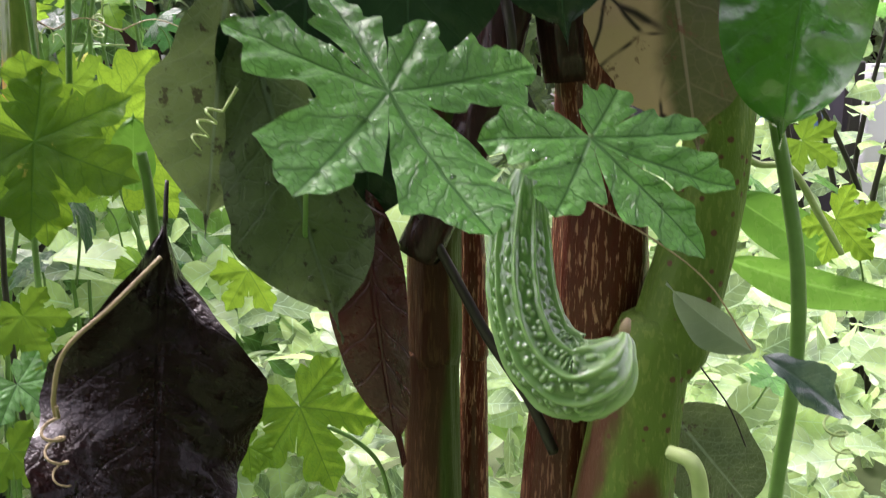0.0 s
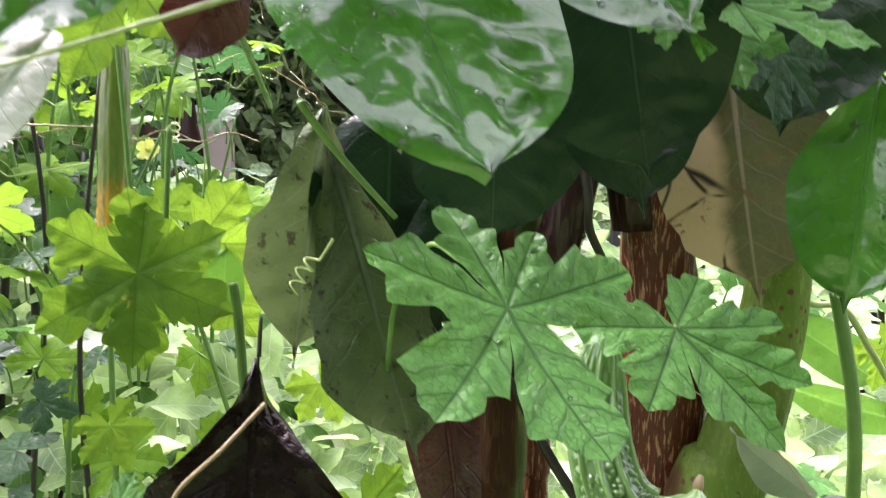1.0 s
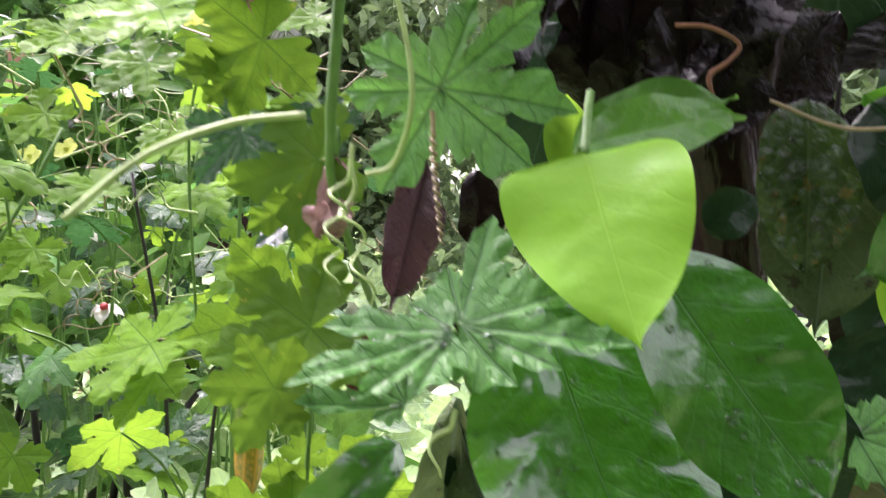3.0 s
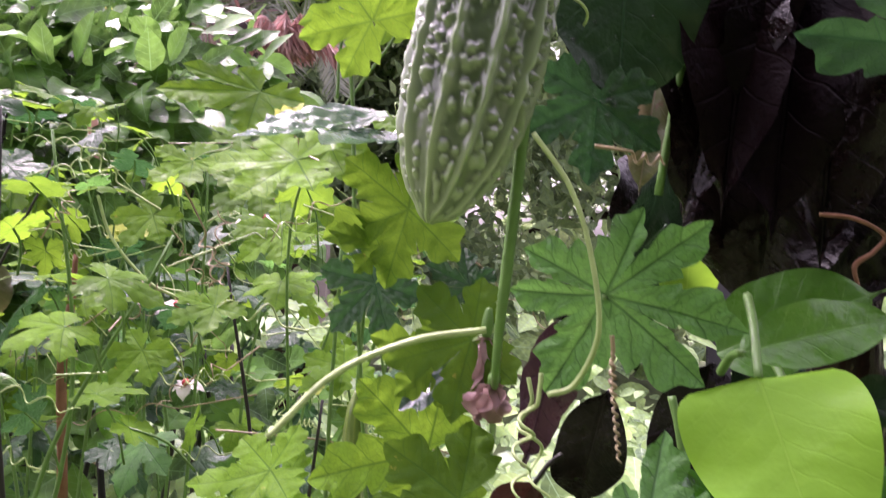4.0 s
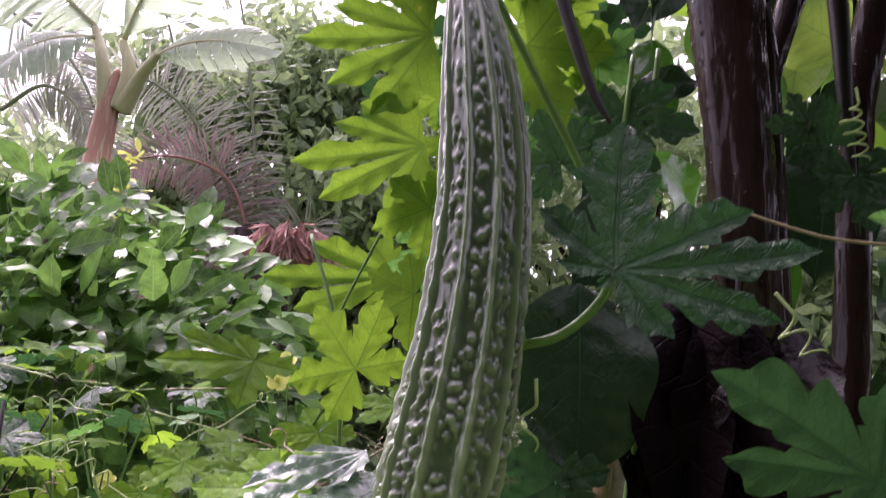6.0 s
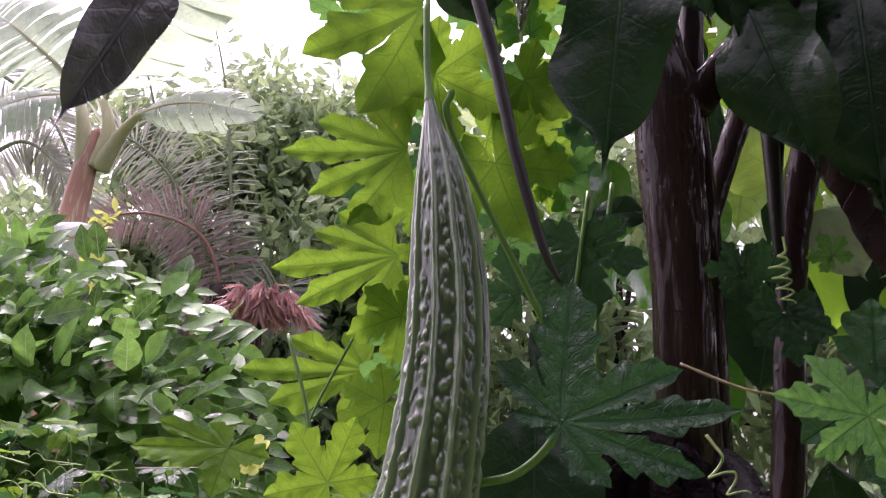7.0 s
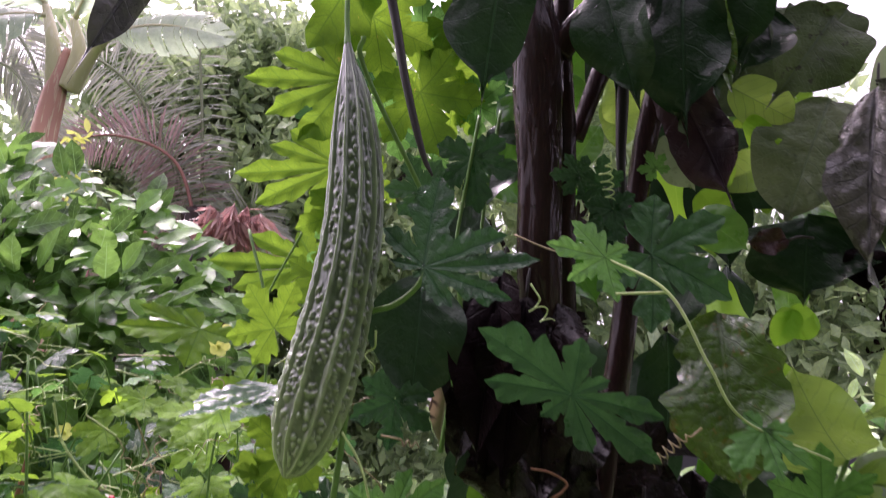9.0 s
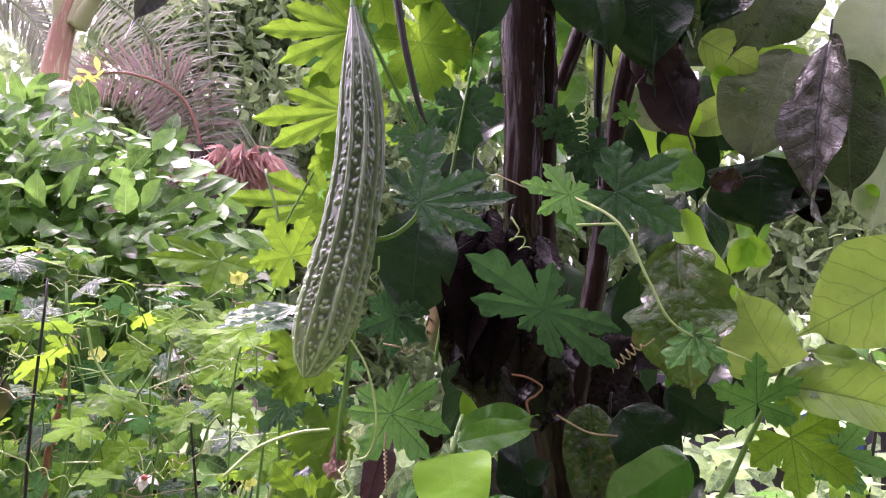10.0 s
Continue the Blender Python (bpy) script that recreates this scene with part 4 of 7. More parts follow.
# withered leaves caught in the stems
loose_leaf((0.0674, 0.4780, 0.9314), (0.0691, 0.4300, 0.7883), (0.3314, -0.8933, 0.3036), 0.0924, M_DEAD, 'large dark brown wet dead leaf hanging by its stalk', curl=-0.1, fold=-0.10, wave=0.2, peak=0.68, sway=0.3, ragged=0.3, quilt=2.2, drip=0.05)
loose_leaf((0.1557, 0.5000, 0.9472), (0.1768, 0.4950, 0.8033), (-0.3866, -0.9219, -0.0247), 0.0398, M_RUST, 'curled red-brown dead leaf hanging beside a stem', curl=0.05, fold=0.5, wave=0.12, peak=0.5, sway=0.3, drip=0.12)
loose_leaf((0.2570, 0.3850, 1.5570), (0.3129, 0.3680, 1.4186), (-0.5521, -0.8249, -0.1216), 0.0525, M_PLUM, 'withered purple-brown leaf hanging from a twig', curl=-0.3, fold=0.6, wave=0.2, sway=0.5, ragged=0.35, peak=0.6, drip=0.16, quilt=2)
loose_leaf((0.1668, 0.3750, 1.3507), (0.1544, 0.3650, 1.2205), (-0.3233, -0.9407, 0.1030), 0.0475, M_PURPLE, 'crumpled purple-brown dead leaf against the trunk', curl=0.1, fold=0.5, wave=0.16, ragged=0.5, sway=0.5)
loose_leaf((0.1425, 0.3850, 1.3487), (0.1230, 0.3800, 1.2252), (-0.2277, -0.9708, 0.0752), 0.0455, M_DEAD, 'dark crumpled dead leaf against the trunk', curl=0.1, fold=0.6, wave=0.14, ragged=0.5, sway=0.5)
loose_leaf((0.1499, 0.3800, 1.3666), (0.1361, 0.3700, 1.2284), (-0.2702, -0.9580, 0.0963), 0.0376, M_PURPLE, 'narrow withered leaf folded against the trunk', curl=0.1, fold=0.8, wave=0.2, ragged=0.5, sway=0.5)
# added to widen the leaf curtain and darken the shaded trunk behind
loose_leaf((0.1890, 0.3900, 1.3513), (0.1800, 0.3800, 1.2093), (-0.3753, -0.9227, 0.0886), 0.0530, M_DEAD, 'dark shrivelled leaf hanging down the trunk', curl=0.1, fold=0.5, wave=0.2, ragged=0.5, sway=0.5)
loose_leaf((0.1180, 0.4200, 1.2950), (0.1116, 0.4200, 1.2418), (-0.1797, -0.9835, 0.0215), 0.0191, M_DYING, 'small tan curled dead leaf by the trunk', fold=0.6, wave=0.2, ragged=0.5)
loose_leaf((0.2623, 0.4200, 1.2033), (0.2570, 0.4200, 1.1039), (-0.3916, -0.9199, 0.0211), 0.0546, M_UNDER, 'limp olive-brown dying leaf on the stems', curl=0.1, fold=0.3, wave=0.1, ragged=0.4)
loose_leaf((0.0767, 0.4200, 1.1821), (0.0620, 0.4100, 1.1143), (0.2525, -0.9637, 0.0872), 0.0256, M_PLUM, 'wrinkled brown dead leaf caught behind the vine', curl=0.1, fold=0.5, wave=0.15, ragged=0.4, sway=0.4, peak=0.5)
loose_leaf((0.0683, 0.4200, 1.1044), (0.0388, 0.4300, 1.0661), (0.1036, -0.9401, -0.3249), 0.0319, M_RUST, 'small curled red-brown dead leaf on the vine', fold=0.5, wave=0.12, sway=0.3, drip=0.15)
loose_leaf((-0.0609, 0.2000, 1.4889), (-0.0925, 0.2000, 1.4170), (0.4237, -0.8868, -0.1846), 0.0235, M_SLATE, 'black wet dead leaf curled to a long point, hanging overhead', curl=0.12, fold=0.35, wave=0.16, peak=0.3, drip=0.27, sway=0.3)
loose_leaf((0.0058, 0.2000, 1.5295), (-0.0636, 0.2000, 1.4829), (0.1423, -0.9669, -0.2120), 0.0220, M_SLATE, 'black wet twisted dead leaf on an overhead stalk', curl=0.1, fold=0.5, wave=0.16, peak=0.5, sway=0.3, drip=0.05)
loose_leaf((0.4407, 0.4000, 1.5399), (0.4189, 0.3850, 1.3773), (-0.7398, -0.6536, 0.1595), 0.0526, M_SILVER, 'silvery-black wrinkled dead leaf hanging limp', curl=0.1, fold=0.5, wave=0.25, sway=0.4, ragged=0.4, quilt=3.0, peak=0.45)
loose_leaf((0.4256, 0.4100, 1.4095), (0.4282, 0.4050, 1.3741), (-0.4500, -0.8883, 0.0922), 0.0320, M_PURPLE, 'small purple-brown scrap of dead leaf', fold=0.4, wave=0.2)
loose_leaf((0.3653, 0.4000, 1.4094), (0.3330, 0.4000, 1.4053), (0.0246, -0.9805, -0.1952), 0.0205, M_RUST, 'small red dry leaf scrap', fold=0.4, wave=0.2)
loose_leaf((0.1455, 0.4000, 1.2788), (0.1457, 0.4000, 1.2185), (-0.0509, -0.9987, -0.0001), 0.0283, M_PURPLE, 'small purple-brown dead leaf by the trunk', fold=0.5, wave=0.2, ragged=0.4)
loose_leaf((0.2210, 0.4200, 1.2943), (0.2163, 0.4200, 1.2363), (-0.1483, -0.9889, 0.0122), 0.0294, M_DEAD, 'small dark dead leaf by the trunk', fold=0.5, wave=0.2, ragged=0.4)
# two black leaves added for the canopy's shade low on the trunk
loose_leaf((0.1671, 0.4000, 1.2709), (0.1677, 0.4200, 1.1852), (-0.3265, -0.9199, -0.2171), 0.0637, M_DEAD, 'added black leaf standing in for deep shade between the stems', curl=0.1, fold=0.5, wave=0.2, ragged=0.5, sway=0.5)
loose_leaf((0.2079, 0.4100, 1.2829), (0.2065, 0.4300, 1.1853), (-0.4054, -0.8966, -0.1780), 0.0645, M_DEAD, 'added black leaf standing in for deep shade between the stems', curl=0.1, fold=0.5, wave=0.2, ragged=0.5, sway=0.5)

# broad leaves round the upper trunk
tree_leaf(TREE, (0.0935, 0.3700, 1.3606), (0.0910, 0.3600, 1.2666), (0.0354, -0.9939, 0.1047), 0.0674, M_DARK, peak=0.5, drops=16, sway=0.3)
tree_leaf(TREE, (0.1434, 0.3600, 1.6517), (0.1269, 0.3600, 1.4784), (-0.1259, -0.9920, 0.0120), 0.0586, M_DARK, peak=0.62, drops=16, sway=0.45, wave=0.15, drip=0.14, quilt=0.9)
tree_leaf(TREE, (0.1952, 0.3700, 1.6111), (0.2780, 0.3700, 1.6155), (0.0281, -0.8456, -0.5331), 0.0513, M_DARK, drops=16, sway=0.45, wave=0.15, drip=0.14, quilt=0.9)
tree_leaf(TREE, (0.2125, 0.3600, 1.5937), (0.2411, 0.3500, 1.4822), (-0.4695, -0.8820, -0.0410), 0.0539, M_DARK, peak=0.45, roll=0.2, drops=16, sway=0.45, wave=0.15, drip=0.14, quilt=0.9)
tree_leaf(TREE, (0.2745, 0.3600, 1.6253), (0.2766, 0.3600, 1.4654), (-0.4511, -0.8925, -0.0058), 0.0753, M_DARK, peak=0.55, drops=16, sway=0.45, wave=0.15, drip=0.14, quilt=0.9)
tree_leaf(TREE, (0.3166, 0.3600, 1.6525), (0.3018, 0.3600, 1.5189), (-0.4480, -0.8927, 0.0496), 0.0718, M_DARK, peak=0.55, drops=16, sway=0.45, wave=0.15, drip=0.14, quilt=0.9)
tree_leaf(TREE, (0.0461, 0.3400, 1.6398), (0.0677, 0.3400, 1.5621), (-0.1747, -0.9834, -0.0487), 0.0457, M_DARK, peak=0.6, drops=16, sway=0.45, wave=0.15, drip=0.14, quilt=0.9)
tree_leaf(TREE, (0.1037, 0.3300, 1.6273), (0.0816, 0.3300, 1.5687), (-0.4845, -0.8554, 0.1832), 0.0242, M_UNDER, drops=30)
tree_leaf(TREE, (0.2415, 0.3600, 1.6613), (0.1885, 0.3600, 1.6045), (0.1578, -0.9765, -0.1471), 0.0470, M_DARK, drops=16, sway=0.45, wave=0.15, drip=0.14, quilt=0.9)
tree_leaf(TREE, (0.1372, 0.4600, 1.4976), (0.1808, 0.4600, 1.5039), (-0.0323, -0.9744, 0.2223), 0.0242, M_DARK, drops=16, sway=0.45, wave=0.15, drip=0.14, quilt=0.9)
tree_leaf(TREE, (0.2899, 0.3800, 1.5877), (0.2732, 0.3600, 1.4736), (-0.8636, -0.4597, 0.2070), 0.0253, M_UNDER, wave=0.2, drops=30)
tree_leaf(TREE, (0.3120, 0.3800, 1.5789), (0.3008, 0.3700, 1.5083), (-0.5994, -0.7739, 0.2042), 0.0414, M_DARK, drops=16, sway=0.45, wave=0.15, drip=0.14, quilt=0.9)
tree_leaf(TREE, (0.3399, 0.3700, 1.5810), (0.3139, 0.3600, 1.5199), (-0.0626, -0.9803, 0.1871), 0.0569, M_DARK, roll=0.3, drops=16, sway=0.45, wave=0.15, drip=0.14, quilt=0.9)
tree_leaf(TREE, (0.3970, 0.3800, 1.5847), (0.3411, 0.3700, 1.5036), (0.0040, -0.9928, 0.1197), 0.0690, M_UNDER, fold=0.4, drops=16, sway=0.45, wave=0.15, drip=0.14, quilt=0.9)
tree_leaf(TREE, (0.4325, 0.4600, 1.5529), (0.3849, 0.4500, 1.4332), (-0.3710, -0.9015, 0.2228), 0.0918, M_GREY_UNDER, peak=0.5, drops=40, quilt=1.6)
tree_leaf(TREE, (0.4657, 0.4200, 1.5284), (0.4675, 0.4200, 1.3992), (-0.4565, -0.8897, -0.0064), 0.0621, M_UNDER, peak=0.5, wave=0.15, drops=30)
tree_leaf(TREE, (0.5246, 0.4700, 1.6262), (0.4963, 0.4700, 1.5155), (-0.3651, -0.9262, 0.0936), 0.0694, M_PALE_UNDER, peak=0.5)
tree_leaf(TREE, (0.5451, 0.4700, 1.5132), (0.5113, 0.4700, 1.3795), (-0.4143, -0.9041, 0.1047), 0.0916, M_PALE_UNDER, peak=0.5, drops=30)
tree_leaf(TREE, (0.3457, 0.4600, 1.5580), (0.4053, 0.4600, 1.5284), (-0.2075, -0.8848, -0.4173), 0.0408, M_SHOOT)
tree_leaf(TREE, (0.2903, 0.4700, 1.5131), (0.3186, 0.4700, 1.4648), (-0.3141, -0.9314, -0.1841), 0.0394, M_PALE_UNDER, drops=30)
tree_leaf(TREE, (0.5011, 0.4700, 1.4274), (0.5142, 0.4700, 1.4066), (-0.4208, -0.8673, -0.2659), 0.0270, M_LIME)
tree_leaf(TREE, (0.3941, 0.4300, 1.4377), (0.3897, 0.4300, 1.3656), (-0.3559, -0.9343, 0.0216), 0.0918, M_DARK, peak=0.5, drops=16, sway=0.45, wave=0.15, drip=0.14, quilt=0.9)
tree_leaf(TREE, (0.3066, 0.3850, 1.3487), (0.3146, 0.3650, 1.2236), (-0.4967, -0.8614, 0.1060), 0.0748, M_WET, peak=0.45, ragged=0.7, wave=0.14, sway=0.25, quilt=0.9, drip=0.06, label='wet blistered leaf with holes and yellow stains', drops=40)
tree_leaf(TREE, (0.3882, 0.3700, 1.2500), (0.3428, 0.3550, 1.3171), (-0.5253, -0.6826, -0.5081), 0.0647, M_SHOOT, curl=0.2, fold=0.5, drip=0.13, peak=0.42, sway=0.3, wave=0.1)
tree_leaf(TREE, (0.5066, 0.3600, 1.3465), (0.4027, 0.3900, 1.2759), (-0.1989, -0.9726, -0.1206), 0.0874, M_SHOOT, curl=0.15, drip=0.14, peak=0.5, fold=0.3, wave=0.1, sway=0.25, drops=12)
tree_leaf(TREE, (0.4120, 0.3700, 1.2648), (0.4498, 0.3500, 1.2553), (-0.3187, -0.8236, 0.4691), 0.0188, M_SHOOT, fold=0.5, drip=0.2)
tree_leaf(TREE, (0.3897, 0.3700, 1.2373), (0.4891, 0.3500, 1.2181), (-0.1312, -0.9438, 0.3035), 0.0498, M_SHOOT, curl=0.2, fold=0.5, peak=0.5, sway=0.25)
tree_leaf(TREE, (0.3874, 0.3700, 1.2380), (0.4322, 0.3700, 1.2452), (-0.0385, -0.9701, 0.2395), 0.0297, M_PALE_UNDER, fold=0.5, wave=0.15, drops=30)
tree_leaf(TREE, (0.2866, 0.3700, 1.4178), (0.3200, 0.3600, 1.3895), (-0.3938, -0.9079, -0.1439), 0.0335, M_FRESH)
tree_leaf(TREE, (0.3057, 0.4200, 1.4499), (0.3263, 0.4200, 1.4256), (-0.2875, -0.9264, -0.2433), 0.0314, M_LIME)
tree_leaf(TREE, (0.3569, 0.5000, 1.6534), (0.3932, 0.5000, 1.5304), (-0.3957, -0.9110, -0.1166), 0.1239, M_UNDER, drops=16, sway=0.45, wave=0.15, drip=0.14, quilt=0.9)
tree_leaf(TREE, (0.1365, 0.3700, 1.1755), (0.1929, 0.3500, 1.2049), (-0.4436, -0.8546, 0.2698), 0.0379, M_FRESH)
tree_leaf(TREE, (0.2678, 0.4000, 1.2100), (0.3125, 0.3900, 1.1577), (-0.2012, -0.9794, 0.0153), 0.0581, M_DARK, wave=0.1, drops=16, sway=0.3)
tree_leaf(TREE, (0.3118, 0.3600, 1.1767), (0.2438, 0.3600, 1.1369), (0.0552, -0.9940, -0.0944), 0.0507, M_GLOSSY)
tree_leaf(TREE, (0.2441, 0.4100, 1.2126), (0.2473, 0.4100, 1.1284), (-0.1880, -0.9822, -0.0071), 0.0440, M_WET, sway=0.3, drops=30)
tree_leaf(TREE, (0.3045, 0.4000, 1.2283), (0.3563, 0.4000, 1.1995), (-0.0596, -0.9925, -0.1071), 0.0396, M_DARK, wave=0.1, drops=16, sway=0.3)
tree_leaf(TREE, (0.2245, 0.5000, 1.2623), (0.2425, 0.5000, 1.2157), (-0.1348, -0.9895, -0.0523), 0.0328, M_LIME)
tree_leaf(TREE, (0.1539, 0.5000, 1.1789), (0.1563, 0.5000, 1.2315), (-0.0584, -0.9983, 0.0026), 0.0325, M_LIME)
tree_leaf(TREE, (0.5451, 0.5000, 1.4882), (0.5064, 0.5000, 1.5912), (-0.5011, -0.8446, -0.1885), 0.0775, M_FRESH)
stem(TREE, [(0.3028, 0.4600, 1.0055, 0.00277), (0.3297, 0.4200, 1.1045, 0.00258), (0.3453, 0.3800, 1.1516, 0.00244), (0.3630, 0.3750, 1.1932, 0.00219), (0.3829, 0.3700, 1.2399, 0.00195), (0.3882, 0.3700, 1.2513, 0.00147)], M_STEM, name='shoot')
tree_leaf(TREE, (0.0508, 0.3400, 1.6314), (0.0589, 0.3400, 1.5596), (-0.0301, -0.9995, -0.0034), 0.0571, M_DARK, peak=0.6, drops=16, sway=0.45, wave=0.15, drip=0.14, quilt=0.9)
tree_leaf(TREE, (0.0951, 0.3500, 1.6370), (0.0794, 0.3400, 1.5575), (-0.4492, -0.8712, 0.1981), 0.0185, M_UNDER, wave=0.2, drops=30)
tree_leaf(TREE, (0.1759, 0.3800, 1.6739), (0.1970, 0.3800, 1.5902), (-0.3312, -0.9399, -0.0834), 0.0677, M_DARK, peak=0.5, drops=16, sway=0.45, wave=0.15, drip=0.14, quilt=0.9)
tree_leaf(TREE, (0.2285, 0.3700, 1.6215), (0.2275, 0.3700, 1.4961), (-0.2749, -0.9615, 0.0021), 0.0468, M_DARK, peak=0.4, roll=0.3, drops=16, sway=0.45, wave=0.15, drip=0.14, quilt=0.9)
tree_leaf(TREE, (0.2978, 0.3600, 1.6579), (0.3062, 0.3500, 1.5030), (-0.8330, -0.5532, -0.0093), 0.0308, M_WET, peak=0.5, wave=0.2, drops=30)
tree_leaf(TREE, (0.2818, 0.3900, 1.6280), (0.2574, 0.3900, 1.5507), (-0.1562, -0.9865, 0.0493), 0.0409, M_PALE_UNDER, peak=0.5, drops=30)
tree_leaf(TREE, (0.4040, 0.4200, 1.7079), (0.3591, 0.4200, 1.6110), (-0.1801, -0.9801, 0.0834), 0.0889, M_UNDER, peak=0.5, drops=16, sway=0.45, wave=0.15, drip=0.14, quilt=0.9)
tree_leaf(TREE, (0.4195, 0.4000, 1.6038), (0.3745, 0.4000, 1.5397), (-0.1351, -0.9863, 0.0949), 0.0635, M_UNDER, peak=0.5, drops=16, sway=0.45, wave=0.15, drip=0.14, quilt=0.9)
tree_leaf(TREE, (0.3801, 0.4600, 1.5268), (0.3598, 0.4600, 1.5013), (-0.1032, -0.9913, 0.0821), 0.0350, M_LIME)
tree_leaf(TREE, (0.2886, 0.5200, 1.5602), (0.2485, 0.5200, 1.5852), (-0.2452, -0.8855, -0.3946), 0.0580, M_SHOOT)
tree_leaf(TREE, (0.2175, 0.5200, 1.4926), (0.2478, 0.5200, 1.5416), (-0.0079, -1.0000, 0.0049), 0.0304, M_FRESH)
tree_leaf(TREE, (0.3446, 0.4500, 1.4737), (0.3248, 0.4500, 1.4772), (-0.0644, -0.9286, -0.3654), 0.0238, M_LIME)
tree_leaf(TREE, (0.2971, 0.6000, 1.6266), (0.2799, 0.6000, 1.5396), (-0.2476, -0.9676, 0.0488), 0.0505, M_SHOOT, peak=0.5)
tree_leaf(TREE, (0.3967, 0.5000, 1.5057), (0.3392, 0.4900, 1.4743), (0.1334, -0.9886, 0.0703), 0.0376, M_SHOOT, peak=0.5, fold=0.4)
tree_leaf(TREE, (0.4450, 0.6200, 1.6200), (0.4161, 0.6200, 1.5418), (-0.3264, -0.9374, 0.1211), 0.0581, M_FRESH, peak=0.5)
tree_leaf(TREE, (0.3532, 0.6600, 1.6738), (0.3312, 0.6600, 1.5892), (-0.2507, -0.9659, 0.0653), 0.0533, M_FRESH, peak=0.5)
tree_leaf(TREE, (0.4071, 0.4500, 1.3638), (0.3789, 0.4500, 1.3416), (-0.1357, -0.9756, 0.1724), 0.0285, M_LIME)
tree_leaf(TREE, (0.3899, 0.4500, 1.3661), (0.3734, 0.4500, 1.3325), (-0.2316, -0.9661, 0.1138), 0.0228, M_LIME, fold=0.5)
tree_leaf(TREE, (0.3705, 0.4500, 1.3221), (0.3932, 0.4500, 1.2991), (-0.2245, -0.9489, -0.2216), 0.0173, M_LIME, fold=0.5)

# lobed leaves of the vine, low down
vine_leaf(VINE, (0.1674, 0.3150, 0.9901), (0.1888, 0.2820, 0.9549), (0.2301, -0.6365, 0.7361), M_VINE, lobes=((0, 1.00), (138, 0.64), (-130, 0.86, 1.15), (177, 0.85), (93, 0.94, 0.95), (-50, 0.84, 1.35)), fat=0.98, web=0.15, teeth=2.3, bite_depth=1.05, blunt=1.6, ruffle=0.1, drops=26)
stem(VINE, [(0.1662, 0.3170, 0.9878, 0.00074), (0.1602, 0.3250, 0.9966, 0.00077), (0.1545, 0.3450, 1.0002, 0.00084), (0.1453, 0.4000, 0.9972, 0.00103), (0.1336, 0.4600, 0.9632, 0.00125), (0.1301, 0.4800, 0.9252, 0.00133)], M_STEM, name='petiole')
vine_leaf(VINE, (0.2293, 0.3500, 0.9781), (0.2559, 0.3180, 0.9503), (-0.0584, -0.6823, 0.7288), M_VINE, lobes=((0, 1.00), (117, 0.53), (-56, 0.70, 1.20), (-127, 0.69, 1.20), (58, 0.72, 0.90), (24, 0.90, 0.80)), stalk=(0.2626, 0.4400, 0.9616), fat=0.98, web=0.15, teeth=2.3, bite_depth=1.05, blunt=1.6, ruffle=0.1, drops=22)
vine_leaf(VINE, (0.0913, 0.2770, 1.1274), (0.1356, 0.2500, 1.1276), (-0.4121, -0.6732, 0.6139), M_VINE, lobes=((0, 1.00), (98, 0.75), (25, 0.85, 0.80), (-15, 0.69, 0.80), (-37, 0.54, 0.90), (122, 0.45, 0.90)), stalk=(0.0958, 0.3000, 1.1038), fat=0.95, drops=20)
vine_leaf(VINE, (0.0889, 0.2720, 1.1265), (0.0438, 0.2620, 1.1116), (-0.1415, -0.5708, 0.8088), M_VINE, lobes=((0, 1.00), (-69, 0.40), (-30, 0.79), (24, 0.71), (48, 0.48)), stalk=(0.0949, 0.3000, 1.1055), fat=0.95, drops=20)
vine_leaf(VINE, (0.0729, 0.3500, 1.0867), (0.0334, 0.3350, 1.0878), (0.2567, -0.6213, 0.7404), M_VINE, lobes=((0, 1.00), (-39, 0.75), (-78, 0.63, 0.90), (19, 0.36, 0.70), (-103, 0.35, 0.80)), fat=1.15, web=0.42, drops=10)
vine_leaf(VINE, (0.0831, 0.3180, 1.2002), (0.1264, 0.2980, 1.1933), (-0.3979, -0.9080, 0.1314), M_VINE, lobes=((0, 1.00), (77, 0.69), (46, 0.91, 0.90), (-27, 0.92), (-107, 0.84, 1.10), (-169, 0.74, 0.90), (159, 0.73, 0.80)), stalk=(0.0835, 0.3300, 1.1793), fat=0.95, drops=16)
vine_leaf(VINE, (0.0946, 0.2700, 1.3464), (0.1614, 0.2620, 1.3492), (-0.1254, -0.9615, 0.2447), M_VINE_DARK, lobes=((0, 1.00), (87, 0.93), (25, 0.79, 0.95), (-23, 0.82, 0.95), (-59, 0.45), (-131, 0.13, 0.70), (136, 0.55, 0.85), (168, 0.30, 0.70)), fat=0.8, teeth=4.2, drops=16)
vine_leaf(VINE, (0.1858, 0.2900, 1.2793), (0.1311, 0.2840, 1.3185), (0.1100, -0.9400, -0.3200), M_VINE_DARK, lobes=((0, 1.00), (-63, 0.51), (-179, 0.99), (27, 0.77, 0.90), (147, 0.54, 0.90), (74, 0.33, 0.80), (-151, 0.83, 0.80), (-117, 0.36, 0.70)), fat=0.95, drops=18)

